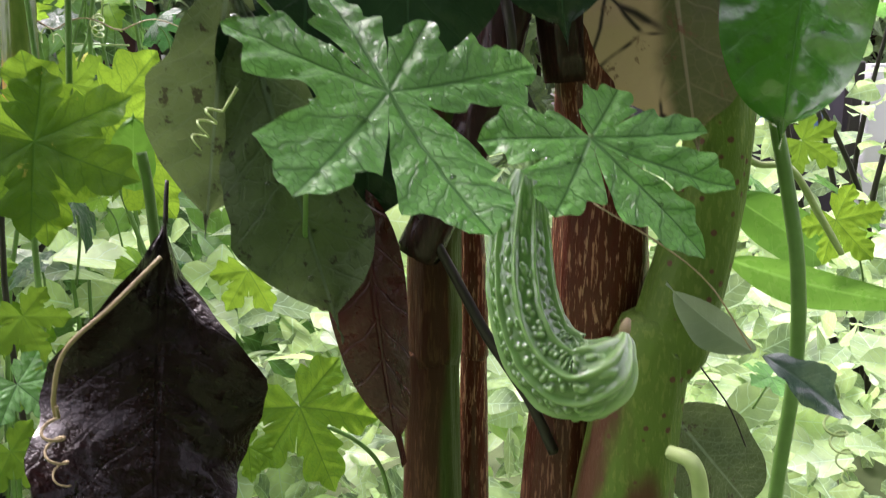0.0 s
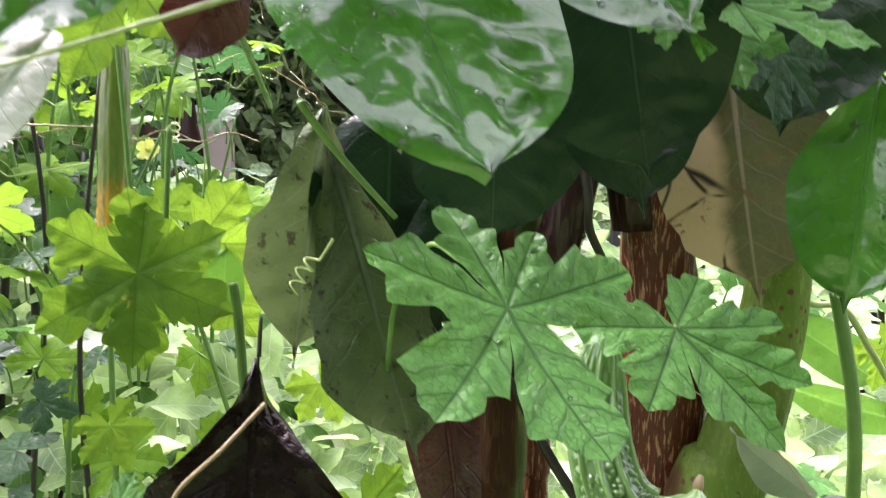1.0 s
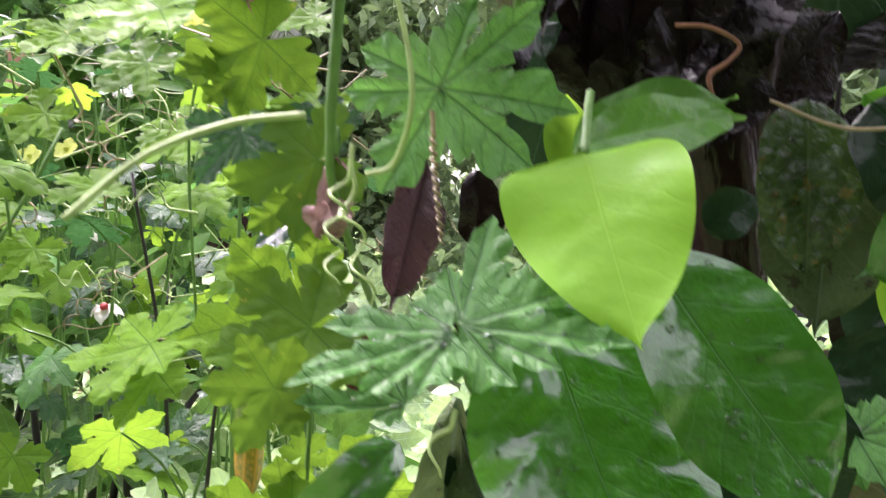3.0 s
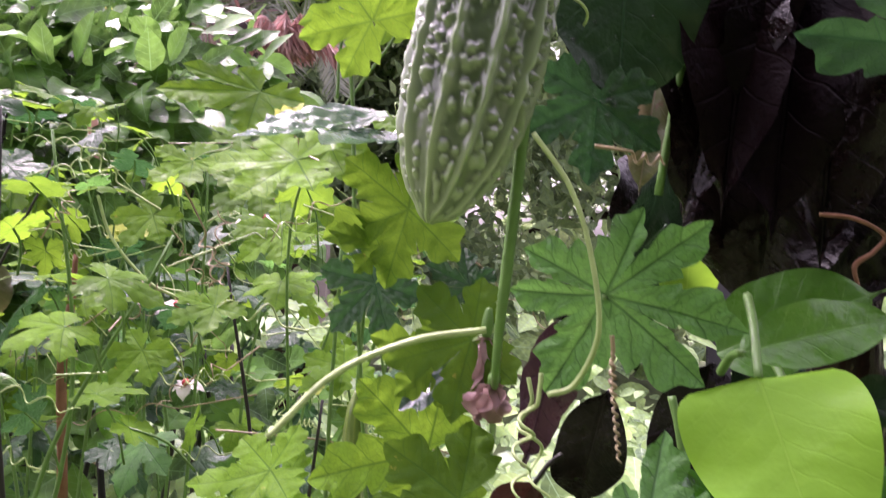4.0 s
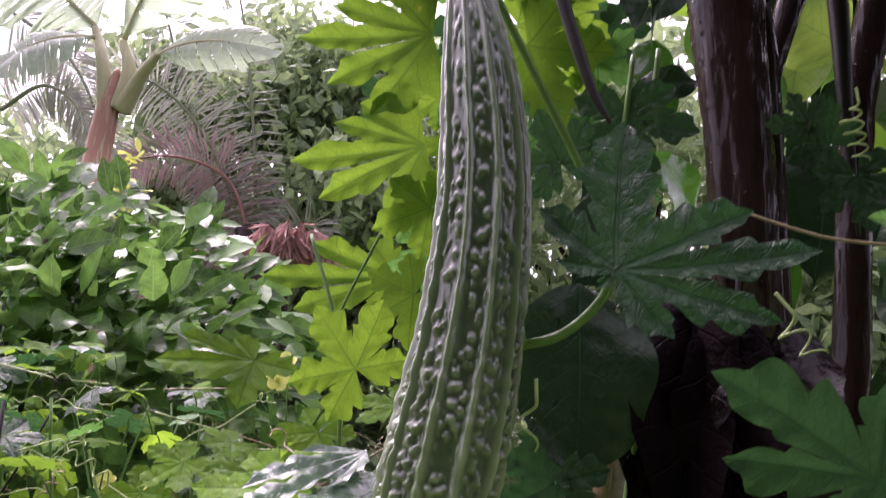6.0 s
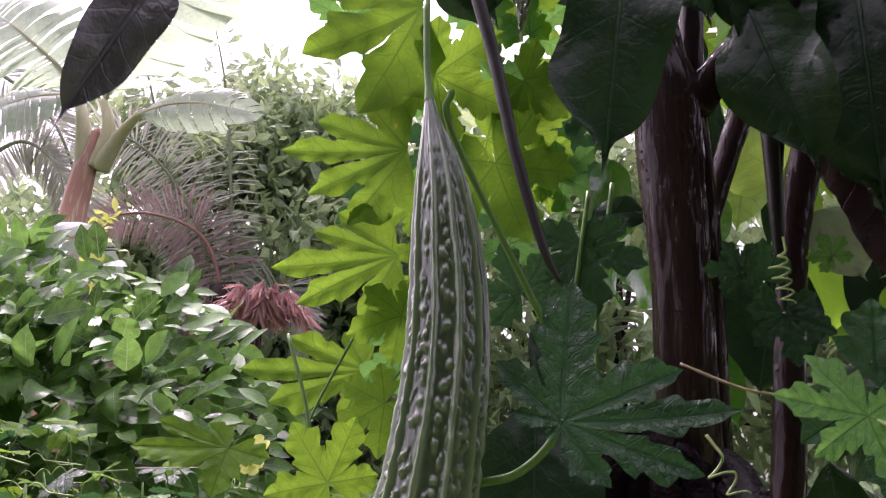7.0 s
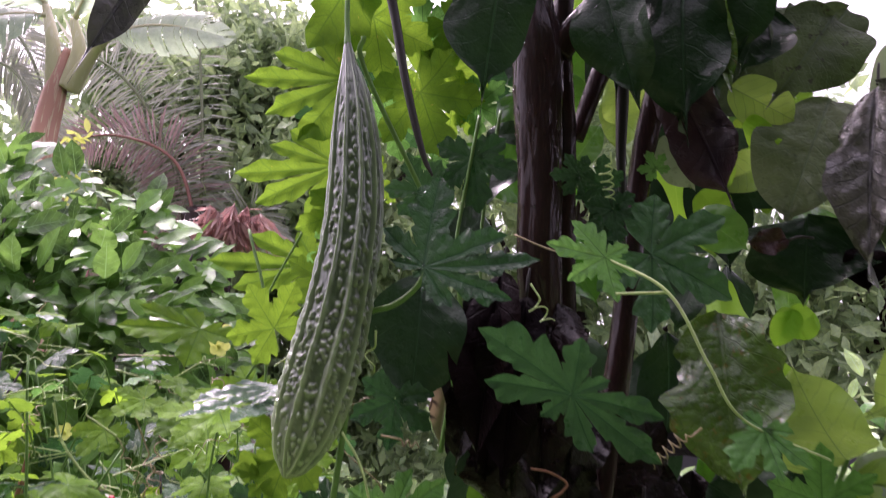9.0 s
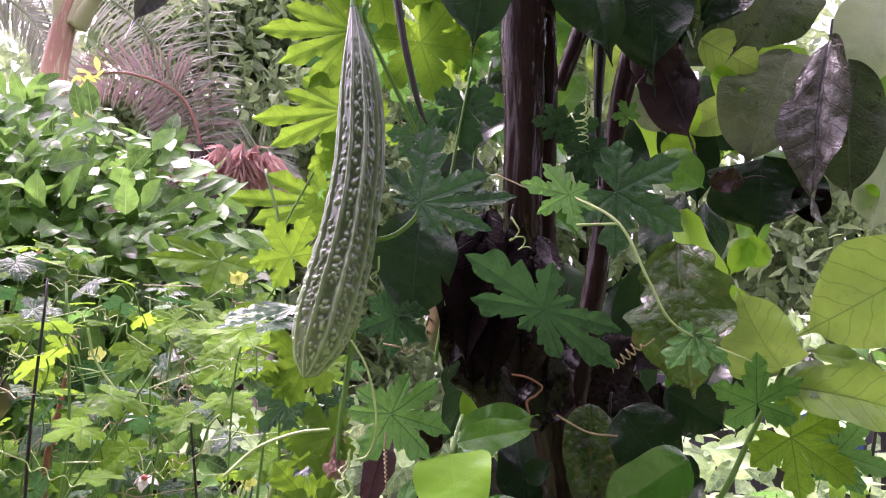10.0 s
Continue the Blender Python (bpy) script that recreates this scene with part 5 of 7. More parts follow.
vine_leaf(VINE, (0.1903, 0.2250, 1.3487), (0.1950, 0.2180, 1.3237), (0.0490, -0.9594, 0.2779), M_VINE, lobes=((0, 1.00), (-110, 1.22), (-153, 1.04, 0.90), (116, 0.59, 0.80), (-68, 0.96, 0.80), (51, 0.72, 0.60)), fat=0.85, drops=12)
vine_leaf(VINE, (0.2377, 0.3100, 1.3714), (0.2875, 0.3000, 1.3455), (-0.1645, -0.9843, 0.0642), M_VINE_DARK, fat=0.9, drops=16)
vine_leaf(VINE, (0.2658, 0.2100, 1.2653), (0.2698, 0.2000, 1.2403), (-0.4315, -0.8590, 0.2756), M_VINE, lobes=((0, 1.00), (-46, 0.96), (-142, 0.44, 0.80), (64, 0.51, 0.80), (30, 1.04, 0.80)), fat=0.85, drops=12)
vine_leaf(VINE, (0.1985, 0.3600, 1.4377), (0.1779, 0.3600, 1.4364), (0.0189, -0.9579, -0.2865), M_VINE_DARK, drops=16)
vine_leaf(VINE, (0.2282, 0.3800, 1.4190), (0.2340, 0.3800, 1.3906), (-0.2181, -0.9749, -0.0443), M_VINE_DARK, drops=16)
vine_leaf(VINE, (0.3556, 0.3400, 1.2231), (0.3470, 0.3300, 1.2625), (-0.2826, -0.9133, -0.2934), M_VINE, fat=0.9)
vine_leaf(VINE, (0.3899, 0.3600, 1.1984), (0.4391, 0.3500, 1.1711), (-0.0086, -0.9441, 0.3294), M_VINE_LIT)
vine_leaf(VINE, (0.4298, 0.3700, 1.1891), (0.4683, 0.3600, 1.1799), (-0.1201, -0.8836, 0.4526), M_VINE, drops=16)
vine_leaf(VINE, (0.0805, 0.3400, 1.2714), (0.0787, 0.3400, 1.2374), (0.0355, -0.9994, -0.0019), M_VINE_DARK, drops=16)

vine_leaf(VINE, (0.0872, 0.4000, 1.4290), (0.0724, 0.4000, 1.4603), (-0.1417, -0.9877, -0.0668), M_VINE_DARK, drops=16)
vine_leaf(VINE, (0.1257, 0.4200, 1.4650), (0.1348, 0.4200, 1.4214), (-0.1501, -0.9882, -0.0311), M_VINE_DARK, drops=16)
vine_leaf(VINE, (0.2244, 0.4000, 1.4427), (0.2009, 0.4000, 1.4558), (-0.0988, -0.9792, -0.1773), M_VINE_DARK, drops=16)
vine_leaf(VINE, (0.2652, 0.4000, 1.4590), (0.2576, 0.4000, 1.4731), (-0.3380, -0.9234, -0.1818), M_VINE, drops=16)
vine_leaf(VINE, (0.0211, 0.4000, 1.1625), (-0.0061, 0.3900, 1.1775), (0.5026, -0.7675, 0.3980), M_VINE_LIT)
vine_leaf(VINE, (-0.0065, 0.4000, 1.2138), (-0.0281, 0.3900, 1.2207), (0.4910, -0.7330, 0.4708), M_VINE_LIT)
vine_leaf(VINE, (-0.0135, 0.4400, 1.1948), (-0.0379, 0.4400, 1.1684), (-0.2634, -0.9335, 0.2431), M_VINE_DARK)
vine_leaf(VINE, (0.0345, 0.4200, 1.1962), (0.0128, 0.4200, 1.2058), (0.2181, -0.8410, 0.4952), M_VINE_DARK)
vine_leaf(VINE, (0.0850, 0.3700, 1.2863), (0.0904, 0.3700, 1.2586), (-0.1224, -0.9922, -0.0238), M_VINE_DARK)
vine_leaf(VINE, (0.0004, 0.4700, 0.8581), (0.0197, 0.4600, 0.8457), (0.0847, -0.7096, 0.6995), M_VINE)
vine_leaf(BACKVINE, (-0.0343, 0.5600, 0.8662), (-0.0238, 0.5600, 0.8399), (0.4179, -0.8930, 0.1672), M_VINE_LIT)
vine_leaf(BACKVINE, (-0.0461, 0.5600, 0.7859), (-0.0320, 0.5600, 0.7613), (0.4572, -0.8499, 0.2621), M_VINE_LIT)
vine_leaf(BACKVINE, (0.0874, 0.5800, 0.8884), (0.1001, 0.5800, 0.8610), (0.2083, -0.9733, 0.0961), M_VINE_LIT)
vine_leaf(VINE, (0.1161, 0.5800, 0.8041), (0.1410, 0.5600, 0.7619), (0.1090, -0.8719, 0.4774), M_VINE_LIT)
vine_leaf(VINE, (0.0884, 0.5600, 0.7876), (0.0706, 0.5500, 0.7785), (0.1685, -0.8128, 0.5576), M_VINE_LIT)
tree_leaf(VINE, (0.3356, 0.4400, 0.8797), (0.3727, 0.4300, 0.8531), (0.0378, -0.9168, 0.3976), 0.0180, M_VINE_WET, fold=0.6, wave=0.25, ragged=0.6, sway=0.4, peak=0.5)
tree_leaf(VINE, (0.3262, 0.4300, 0.8842), (0.2886, 0.4400, 0.9125), (-0.4617, -0.8271, -0.3207), 0.0181, M_PALE_UNDER, fold=0.5, wave=0.1)
vine_leaf(VINE, (0.4281, 0.6000, 0.9689), (0.4517, 0.6000, 0.9551), (-0.1154, -0.9736, -0.1971), M_VINE_LIT)
vine_leaf(VINE, (0.4265, 0.5500, 0.9259), (0.4495, 0.5500, 0.9028), (0.0130, -0.9998, 0.0130), M_VINE_LIT)
vine_leaf(VINE, (0.2438, 0.3600, 1.0770), (0.2470, 0.3500, 1.0568), (-0.4536, -0.8249, 0.3373), M_VINE, stalk=(0.2354, 0.3800, 1.0744))
vine_leaf(VINE, (0.2160, 0.3400, 1.0800), (0.2252, 0.3300, 1.0738), (-0.5882, -0.7409, 0.3241), M_VINE)
stem(VINE, [(0.3450, 0.4700, 0.9863, 0.00312), (0.3526, 0.4650, 0.9504, 0.00341), (0.3582, 0.4600, 0.9142, 0.00343), (0.3616, 0.4600, 0.8677, 0.00353), (0.3579, 0.4600, 0.8011, 0.00340), (0.3575, 0.4600, 0.7029, 0.00377), (0.4302, 0.5000, 0.0461, 0.00804)], M_STEM)
stem(VINE, [(0.3408, 0.5000, 0.9692, 0.00211), (0.3532, 0.5000, 0.9609, 0.00183), (0.3710, 0.5000, 0.9583, 0.00186), (0.3881, 0.5000, 0.9355, 0.00191), (0.4023, 0.5000, 0.9151, 0.00162)], M_STEM_PALE)
stem(VINE, [(0.0460, 0.5200, 0.9609, 0.00272), (0.0486, 0.5200, 0.9440, 0.00272), (0.0510, 0.5200, 0.9152, 0.00274), (0.0510, 0.5300, 0.8741, 0.00285), (0.0423, 0.5400, 0.7598, 0.00317), (0.0113, 0.5500, 0.1044, 0.00624)], M_STEM)
stem(VINE, [(0.0043, 0.5500, 1.0421, 0.00166), (0.0028, 0.5500, 1.0081, 0.00165), (0.0010, 0.5500, 0.9673, 0.00165)], M_STEM)
stem(VINE, [(0.1907, 0.2280, 1.3494, 0.00079), (0.2175, 0.2050, 1.3287, 0.00089), (0.2359, 0.2000, 1.2937, 0.00080), (0.2548, 0.2050, 1.2684, 0.00074), (0.3103, 0.2350, 1.2519, 0.00064)], M_STEM_PALE, name='stem')
stem(VINE, [(0.2177, 0.2060, 1.3288, 0.00082), (0.1936, 0.2150, 1.3281, 0.00069)], M_STEM_PALE, name='stem')
stem(VINE, [(0.1490, 0.3000, 1.3761, 0.00058), (0.1730, 0.2900, 1.3651, 0.00057), (0.1973, 0.2900, 1.3626, 0.00057)], M_STEM_TAN)
stem(VINE, [(0.0634, 0.3000, 1.3225, 0.00183), (0.0788, 0.2920, 1.3267, 0.00180), (0.0921, 0.2880, 1.3391, 0.00179), (0.0964, 0.2870, 1.3526, 0.00180)], M_STEM)
stem(VINE, [(0.0550, 0.3000, 1.3119, 0.00212), (0.0535, 0.3050, 1.2752, 0.00209), (0.0524, 0.3100, 1.2529, 0.00211), (0.0490, 0.3150, 1.2107, 0.00215), (0.0471, 0.3200, 1.1869, 0.00181), (0.0464, 0.3400, 1.1630, 0.00152), (0.0480, 0.4600, 1.1154, 0.00184), (0.0487, 0.6200, 1.0594, 0.00169)], M_STEM)
stem(VINE, [(0.1036, 0.3400, 1.0484, 0.00125), (0.1115, 0.3500, 1.0367, 0.00130), (0.1224, 0.3550, 1.0242, 0.00113), (0.1338, 0.3600, 1.0119, 0.00096)], M_STEM)
stem(VINE, [(0.0449, 0.3000, 1.5033, 0.00177), (0.0479, 0.3100, 1.4811, 0.00177), (0.1083, 0.3600, 1.3781, 0.00181), (0.1208, 0.3700, 1.3255, 0.00181), (0.1127, 0.3800, 1.2395, 0.00183)], M_STEM)
stem(VINE, [(0.1290, 0.4200, 1.5007, 0.00155), (0.1170, 0.4200, 1.4068, 0.00149), (0.1145, 0.4200, 1.3664, 0.00148)], M_STEM)
stem(VINE, [(0.1473, 0.4400, 1.5147, 0.00160), (0.1369, 0.4400, 1.4234, 0.00154), (0.1379, 0.4400, 1.3612, 0.00152)], M_STEM)
stem(VINE, [(0.2086, 0.3600, 1.2044, 0.00072), (0.2311, 0.3500, 1.1938, 0.00071), (0.2512, 0.3400, 1.1930, 0.00071)], M_STEM_TAN, name='tendril')
stem(VINE, [(0.2057, 0.4600, 1.2654, 0.00465), (0.2110, 0.4600, 1.2055, 0.00465), (0.2220, 0.4600, 1.1269, 0.00471)], M_STEM_DRY)
stem(VINE, [(0.1730, 0.3650, 1.2331, 0.00087), (0.1845, 0.3600, 1.2316, 0.00086), (0.1961, 0.3600, 1.2255, 0.00086), (0.1925, 0.3600, 1.2190, 0.00086), (0.1854, 0.3600, 1.2131, 0.00108), (0.1875, 0.3600, 1.2040, 0.00065)], M_STEM_RUST, name='tendril')
tendril(VINE, (0.1042, 0.4600, 0.9926), (0.0881, 0.4600, 0.9662), 0.00453, 3, M_STEM_PALE)
tendril(VINE, (0.2690, 0.3100, 1.2654), (0.2401, 0.3100, 1.2394), 0.00423, 6, M_STEM_TAN, start=0.2)
tendril(VINE, (0.1617, 0.3100, 1.3474), (0.1761, 0.3000, 1.3239), 0.00583, 2, M_STEM_PALE)
tendril(VINE, (0.0816, 0.2900, 1.1893), (0.0858, 0.2900, 1.1498), 0.00086, 12, M_STEM_TAN, start=0.1)
tendril(VINE, (0.0594, 0.2800, 1.1781), (0.0562, 0.2800, 1.1380), 0.00365, 3, M_STEM_PALE, start=0.2)
tendril(VINE, (0.0567, 0.3000, 1.1735), (0.0669, 0.2900, 1.1279), 0.00383, 2.5, M_STEM_PALE, start=0.1)
tendril(VINE, (0.0903, 0.2650, 1.1060), (0.0866, 0.2620, 1.0884), 0.00313, 1, M_STEM_PALE, start=0.2)
tendril(VINE, (0.0967, 0.2900, 1.0712), (0.0289, 0.2700, 1.0438), 0.00187, 4, M_STEM_PALE, start=0.75)
tendril(VINE, (0.0414, 0.4100, 0.8700), (0.0409, 0.4200, 0.8325), 0.00488, 3, M_STEM_TAN, start=0.1)
tendril(VINE, (0.3645, 0.4300, 0.8699), (0.3867, 0.4400, 0.8170), 0.00500, 5, M_STEM_PALE, start=0.1)
tendril(VINE, (0.0688, 0.2850, 1.3096), (0.0699, 0.2850, 1.2849), 0.00366, 1.2, M_STEM_PALE, start=0.3)
tendril(VINE, (0.0753, 0.3000, 1.2494), (0.0986, 0.3000, 1.2467), 0.00224, 2.5, M_STEM_TAN, start=0.5)
tendril(VINE, (0.2213, 0.3600, 1.4559), (0.2253, 0.3600, 1.4202), 0.00545, 5, M_STEM_PALE, start=0.2)
stem(VINE, [(0.0544, 0.2800, 1.2503, 0.00086), (0.0656, 0.2780, 1.2345, 0.00085), (0.0726, 0.2780, 1.2146, 0.00086), (0.0760, 0.2800, 1.1911, 0.00087), (0.0707, 0.2900, 1.1737, 0.00091), (0.0622, 0.2900, 1.1698, 0.00091)], M_STEM_PALE)
stem(VINE, [(0.0423, 0.3000, 1.1884, 0.00112), (0.0189, 0.2950, 1.1844, 0.00111), (-0.0053, 0.2900, 1.1733, 0.00111), (-0.0236, 0.2800, 1.1546, 0.00110)], M_STEM_PALE)
stem(VINE, [(0.0804, 0.4200, 0.9269, 0.00093), (0.0646, 0.4100, 0.9102, 0.00092), (0.0479, 0.4050, 0.8940, 0.00094), (0.0407, 0.4100, 0.8745, 0.00097), (0.0371, 0.4200, 0.8614, 0.00101)], M_STEM_TAN, name='tendril')
stem(VINE, [(0.2365, 0.3700, 0.9554, 0.00029), (0.2592, 0.3600, 0.9419, 0.00029), (0.2755, 0.3600, 0.9287, 0.00030), (0.2909, 0.3600, 0.9071, 0.00031)], M_STEM_TAN, name='tendril')
stem(VINE, [(0.2987, 0.4200, 0.8813, 0.00037), (0.3123, 0.4200, 0.8638, 0.00039), (0.3212, 0.4200, 0.8460, 0.00040)], M_STEM_DRY, name='tendril')
stem(VINE, [(0.1386, 0.5000, 0.8240, 0.00119), (0.1530, 0.5000, 0.8162, 0.00120), (0.1647, 0.5000, 0.8036, 0.00121), (0.1707, 0.5000, 0.7847, 0.00124)], M_STEM, name='tendril')
vine_leaf(VINE, (-0.0097, 0.4300, 1.2796), (-0.0577, 0.3700, 1.2664), (0.16, -0.24, 0.96), M_VINE_WET, lobes=((0, 1.00), (19, 1.45), (-26, 0.44, 0.80), (27, 0.66, 0.80)), fat=0.55, web=0.3, drops=16)
vine_leaf(VINE, (0.0053, 0.4300, 1.2694), (-0.0191, 0.3400, 1.2498), (0.0701, -0.2310, 0.9704), M_VINE_WET, lobes=((0, 1.00), (-38, 0.53), (6, 0.60, 0.70)), fat=0.7, web=0.35, drops=12)
vine_leaf(VINE, (0.0362, 0.4000, 1.1677), (0.0053, 0.3900, 1.1419), (-0.1375, -0.8560, 0.4984), M_VINE_WET, lobes=((0, 1.0), (50, 0.5), (-50, 0.6)), fat=0.8, drops=12)
loose_leaf((-0.5242, 0.9500, 1.1743), (-0.5257, 0.9500, 1.1020), (0.5225, -0.8526, -0.0108), 0.0337, M_DYING, 'small orange-brown withered leaf in the tangle', fold=0.5, wave=0.2, ragged=0.4)

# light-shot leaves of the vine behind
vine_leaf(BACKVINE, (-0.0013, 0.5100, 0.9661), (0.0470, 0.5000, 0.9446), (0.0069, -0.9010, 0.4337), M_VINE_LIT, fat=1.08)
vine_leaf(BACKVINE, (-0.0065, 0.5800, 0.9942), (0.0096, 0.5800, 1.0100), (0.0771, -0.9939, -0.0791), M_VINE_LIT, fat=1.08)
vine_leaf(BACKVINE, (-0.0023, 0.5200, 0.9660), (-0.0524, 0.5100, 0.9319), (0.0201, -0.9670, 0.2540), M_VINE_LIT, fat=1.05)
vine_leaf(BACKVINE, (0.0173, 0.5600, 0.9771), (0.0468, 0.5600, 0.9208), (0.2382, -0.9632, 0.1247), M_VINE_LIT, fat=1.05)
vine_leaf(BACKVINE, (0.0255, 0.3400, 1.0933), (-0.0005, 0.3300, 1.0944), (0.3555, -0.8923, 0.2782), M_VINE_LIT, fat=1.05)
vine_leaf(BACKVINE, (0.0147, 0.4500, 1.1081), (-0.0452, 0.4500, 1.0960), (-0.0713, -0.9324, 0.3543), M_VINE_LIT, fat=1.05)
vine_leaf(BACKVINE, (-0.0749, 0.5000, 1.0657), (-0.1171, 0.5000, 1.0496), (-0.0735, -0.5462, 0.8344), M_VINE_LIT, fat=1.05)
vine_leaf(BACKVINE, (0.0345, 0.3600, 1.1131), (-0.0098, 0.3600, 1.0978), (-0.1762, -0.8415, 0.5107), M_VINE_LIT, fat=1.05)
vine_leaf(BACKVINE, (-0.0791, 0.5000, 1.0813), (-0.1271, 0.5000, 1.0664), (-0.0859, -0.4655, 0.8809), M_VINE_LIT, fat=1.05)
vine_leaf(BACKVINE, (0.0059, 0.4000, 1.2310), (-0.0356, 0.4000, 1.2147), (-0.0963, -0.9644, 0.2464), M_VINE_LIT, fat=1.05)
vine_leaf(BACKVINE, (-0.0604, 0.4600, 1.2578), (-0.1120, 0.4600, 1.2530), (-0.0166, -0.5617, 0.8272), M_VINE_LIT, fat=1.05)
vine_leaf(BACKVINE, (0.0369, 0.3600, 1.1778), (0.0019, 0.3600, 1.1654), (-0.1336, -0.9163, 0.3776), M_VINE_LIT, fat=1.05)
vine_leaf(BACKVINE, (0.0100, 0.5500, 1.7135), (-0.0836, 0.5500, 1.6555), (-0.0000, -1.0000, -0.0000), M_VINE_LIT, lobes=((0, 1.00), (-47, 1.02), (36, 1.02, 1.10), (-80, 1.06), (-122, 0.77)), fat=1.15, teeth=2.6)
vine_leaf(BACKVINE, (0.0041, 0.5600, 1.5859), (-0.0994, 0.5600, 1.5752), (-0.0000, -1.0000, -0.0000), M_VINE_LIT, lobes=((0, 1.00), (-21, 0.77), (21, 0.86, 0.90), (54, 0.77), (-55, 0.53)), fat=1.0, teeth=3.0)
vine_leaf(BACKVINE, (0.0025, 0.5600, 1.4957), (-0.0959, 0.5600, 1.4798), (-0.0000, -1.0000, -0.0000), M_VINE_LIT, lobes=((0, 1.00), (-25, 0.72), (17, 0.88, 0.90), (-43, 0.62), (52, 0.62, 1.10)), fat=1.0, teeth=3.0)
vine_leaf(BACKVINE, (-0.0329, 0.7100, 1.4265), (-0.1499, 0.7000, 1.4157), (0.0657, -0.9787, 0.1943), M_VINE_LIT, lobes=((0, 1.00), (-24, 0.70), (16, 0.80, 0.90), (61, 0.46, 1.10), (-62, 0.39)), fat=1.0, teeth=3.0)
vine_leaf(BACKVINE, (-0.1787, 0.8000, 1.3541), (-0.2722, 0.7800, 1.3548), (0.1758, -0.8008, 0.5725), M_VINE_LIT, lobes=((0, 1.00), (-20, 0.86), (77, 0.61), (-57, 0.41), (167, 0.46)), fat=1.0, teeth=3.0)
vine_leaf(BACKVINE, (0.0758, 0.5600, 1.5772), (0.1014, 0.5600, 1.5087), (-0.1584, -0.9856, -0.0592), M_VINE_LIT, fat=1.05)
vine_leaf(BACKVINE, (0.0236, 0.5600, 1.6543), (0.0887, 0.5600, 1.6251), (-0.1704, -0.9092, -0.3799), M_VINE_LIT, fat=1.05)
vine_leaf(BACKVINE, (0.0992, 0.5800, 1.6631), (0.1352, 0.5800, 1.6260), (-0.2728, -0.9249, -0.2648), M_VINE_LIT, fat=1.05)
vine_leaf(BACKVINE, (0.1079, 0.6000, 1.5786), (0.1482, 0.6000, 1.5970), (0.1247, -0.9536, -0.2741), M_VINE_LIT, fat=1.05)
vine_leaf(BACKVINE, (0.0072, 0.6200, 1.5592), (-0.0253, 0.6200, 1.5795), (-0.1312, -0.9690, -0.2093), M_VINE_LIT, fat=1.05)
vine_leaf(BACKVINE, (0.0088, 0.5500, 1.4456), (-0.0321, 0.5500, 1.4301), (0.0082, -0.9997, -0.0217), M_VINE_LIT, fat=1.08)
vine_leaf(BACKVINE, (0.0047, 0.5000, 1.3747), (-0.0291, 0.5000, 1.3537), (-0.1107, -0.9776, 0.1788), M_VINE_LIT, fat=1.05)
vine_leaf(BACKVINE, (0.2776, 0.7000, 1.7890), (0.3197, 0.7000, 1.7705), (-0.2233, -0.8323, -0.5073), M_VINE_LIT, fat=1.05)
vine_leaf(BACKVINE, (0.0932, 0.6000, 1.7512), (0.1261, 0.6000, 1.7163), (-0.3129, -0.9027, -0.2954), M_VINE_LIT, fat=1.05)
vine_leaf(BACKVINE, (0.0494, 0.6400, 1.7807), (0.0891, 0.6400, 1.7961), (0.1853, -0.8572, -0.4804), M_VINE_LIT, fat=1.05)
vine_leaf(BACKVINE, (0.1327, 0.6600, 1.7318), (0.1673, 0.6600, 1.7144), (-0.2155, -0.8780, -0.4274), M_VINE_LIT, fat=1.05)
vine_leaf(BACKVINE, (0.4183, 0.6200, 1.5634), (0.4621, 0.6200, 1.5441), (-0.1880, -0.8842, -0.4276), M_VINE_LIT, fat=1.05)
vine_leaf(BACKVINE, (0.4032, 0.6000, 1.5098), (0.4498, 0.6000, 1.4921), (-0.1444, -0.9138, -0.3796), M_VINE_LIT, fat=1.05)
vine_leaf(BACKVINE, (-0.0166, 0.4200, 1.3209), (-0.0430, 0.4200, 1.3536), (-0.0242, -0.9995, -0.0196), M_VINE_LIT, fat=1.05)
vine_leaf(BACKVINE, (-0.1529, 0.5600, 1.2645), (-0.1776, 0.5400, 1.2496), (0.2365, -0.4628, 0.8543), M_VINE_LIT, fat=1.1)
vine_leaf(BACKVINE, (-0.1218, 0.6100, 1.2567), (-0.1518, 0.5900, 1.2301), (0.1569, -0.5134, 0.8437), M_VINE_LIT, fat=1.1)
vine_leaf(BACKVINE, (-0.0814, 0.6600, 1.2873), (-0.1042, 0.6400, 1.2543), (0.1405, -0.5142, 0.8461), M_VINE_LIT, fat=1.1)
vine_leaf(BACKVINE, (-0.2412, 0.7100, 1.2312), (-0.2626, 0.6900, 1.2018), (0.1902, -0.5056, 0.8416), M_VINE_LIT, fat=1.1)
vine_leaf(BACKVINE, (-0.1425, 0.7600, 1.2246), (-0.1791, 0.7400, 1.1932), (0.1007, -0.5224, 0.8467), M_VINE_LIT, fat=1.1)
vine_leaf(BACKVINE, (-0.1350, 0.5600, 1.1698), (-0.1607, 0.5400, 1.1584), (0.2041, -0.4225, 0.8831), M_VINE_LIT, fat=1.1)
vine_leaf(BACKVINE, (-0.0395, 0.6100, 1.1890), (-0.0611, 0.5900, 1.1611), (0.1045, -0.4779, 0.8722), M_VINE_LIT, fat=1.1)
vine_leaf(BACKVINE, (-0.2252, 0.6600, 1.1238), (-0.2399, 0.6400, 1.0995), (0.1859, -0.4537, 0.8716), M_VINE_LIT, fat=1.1)
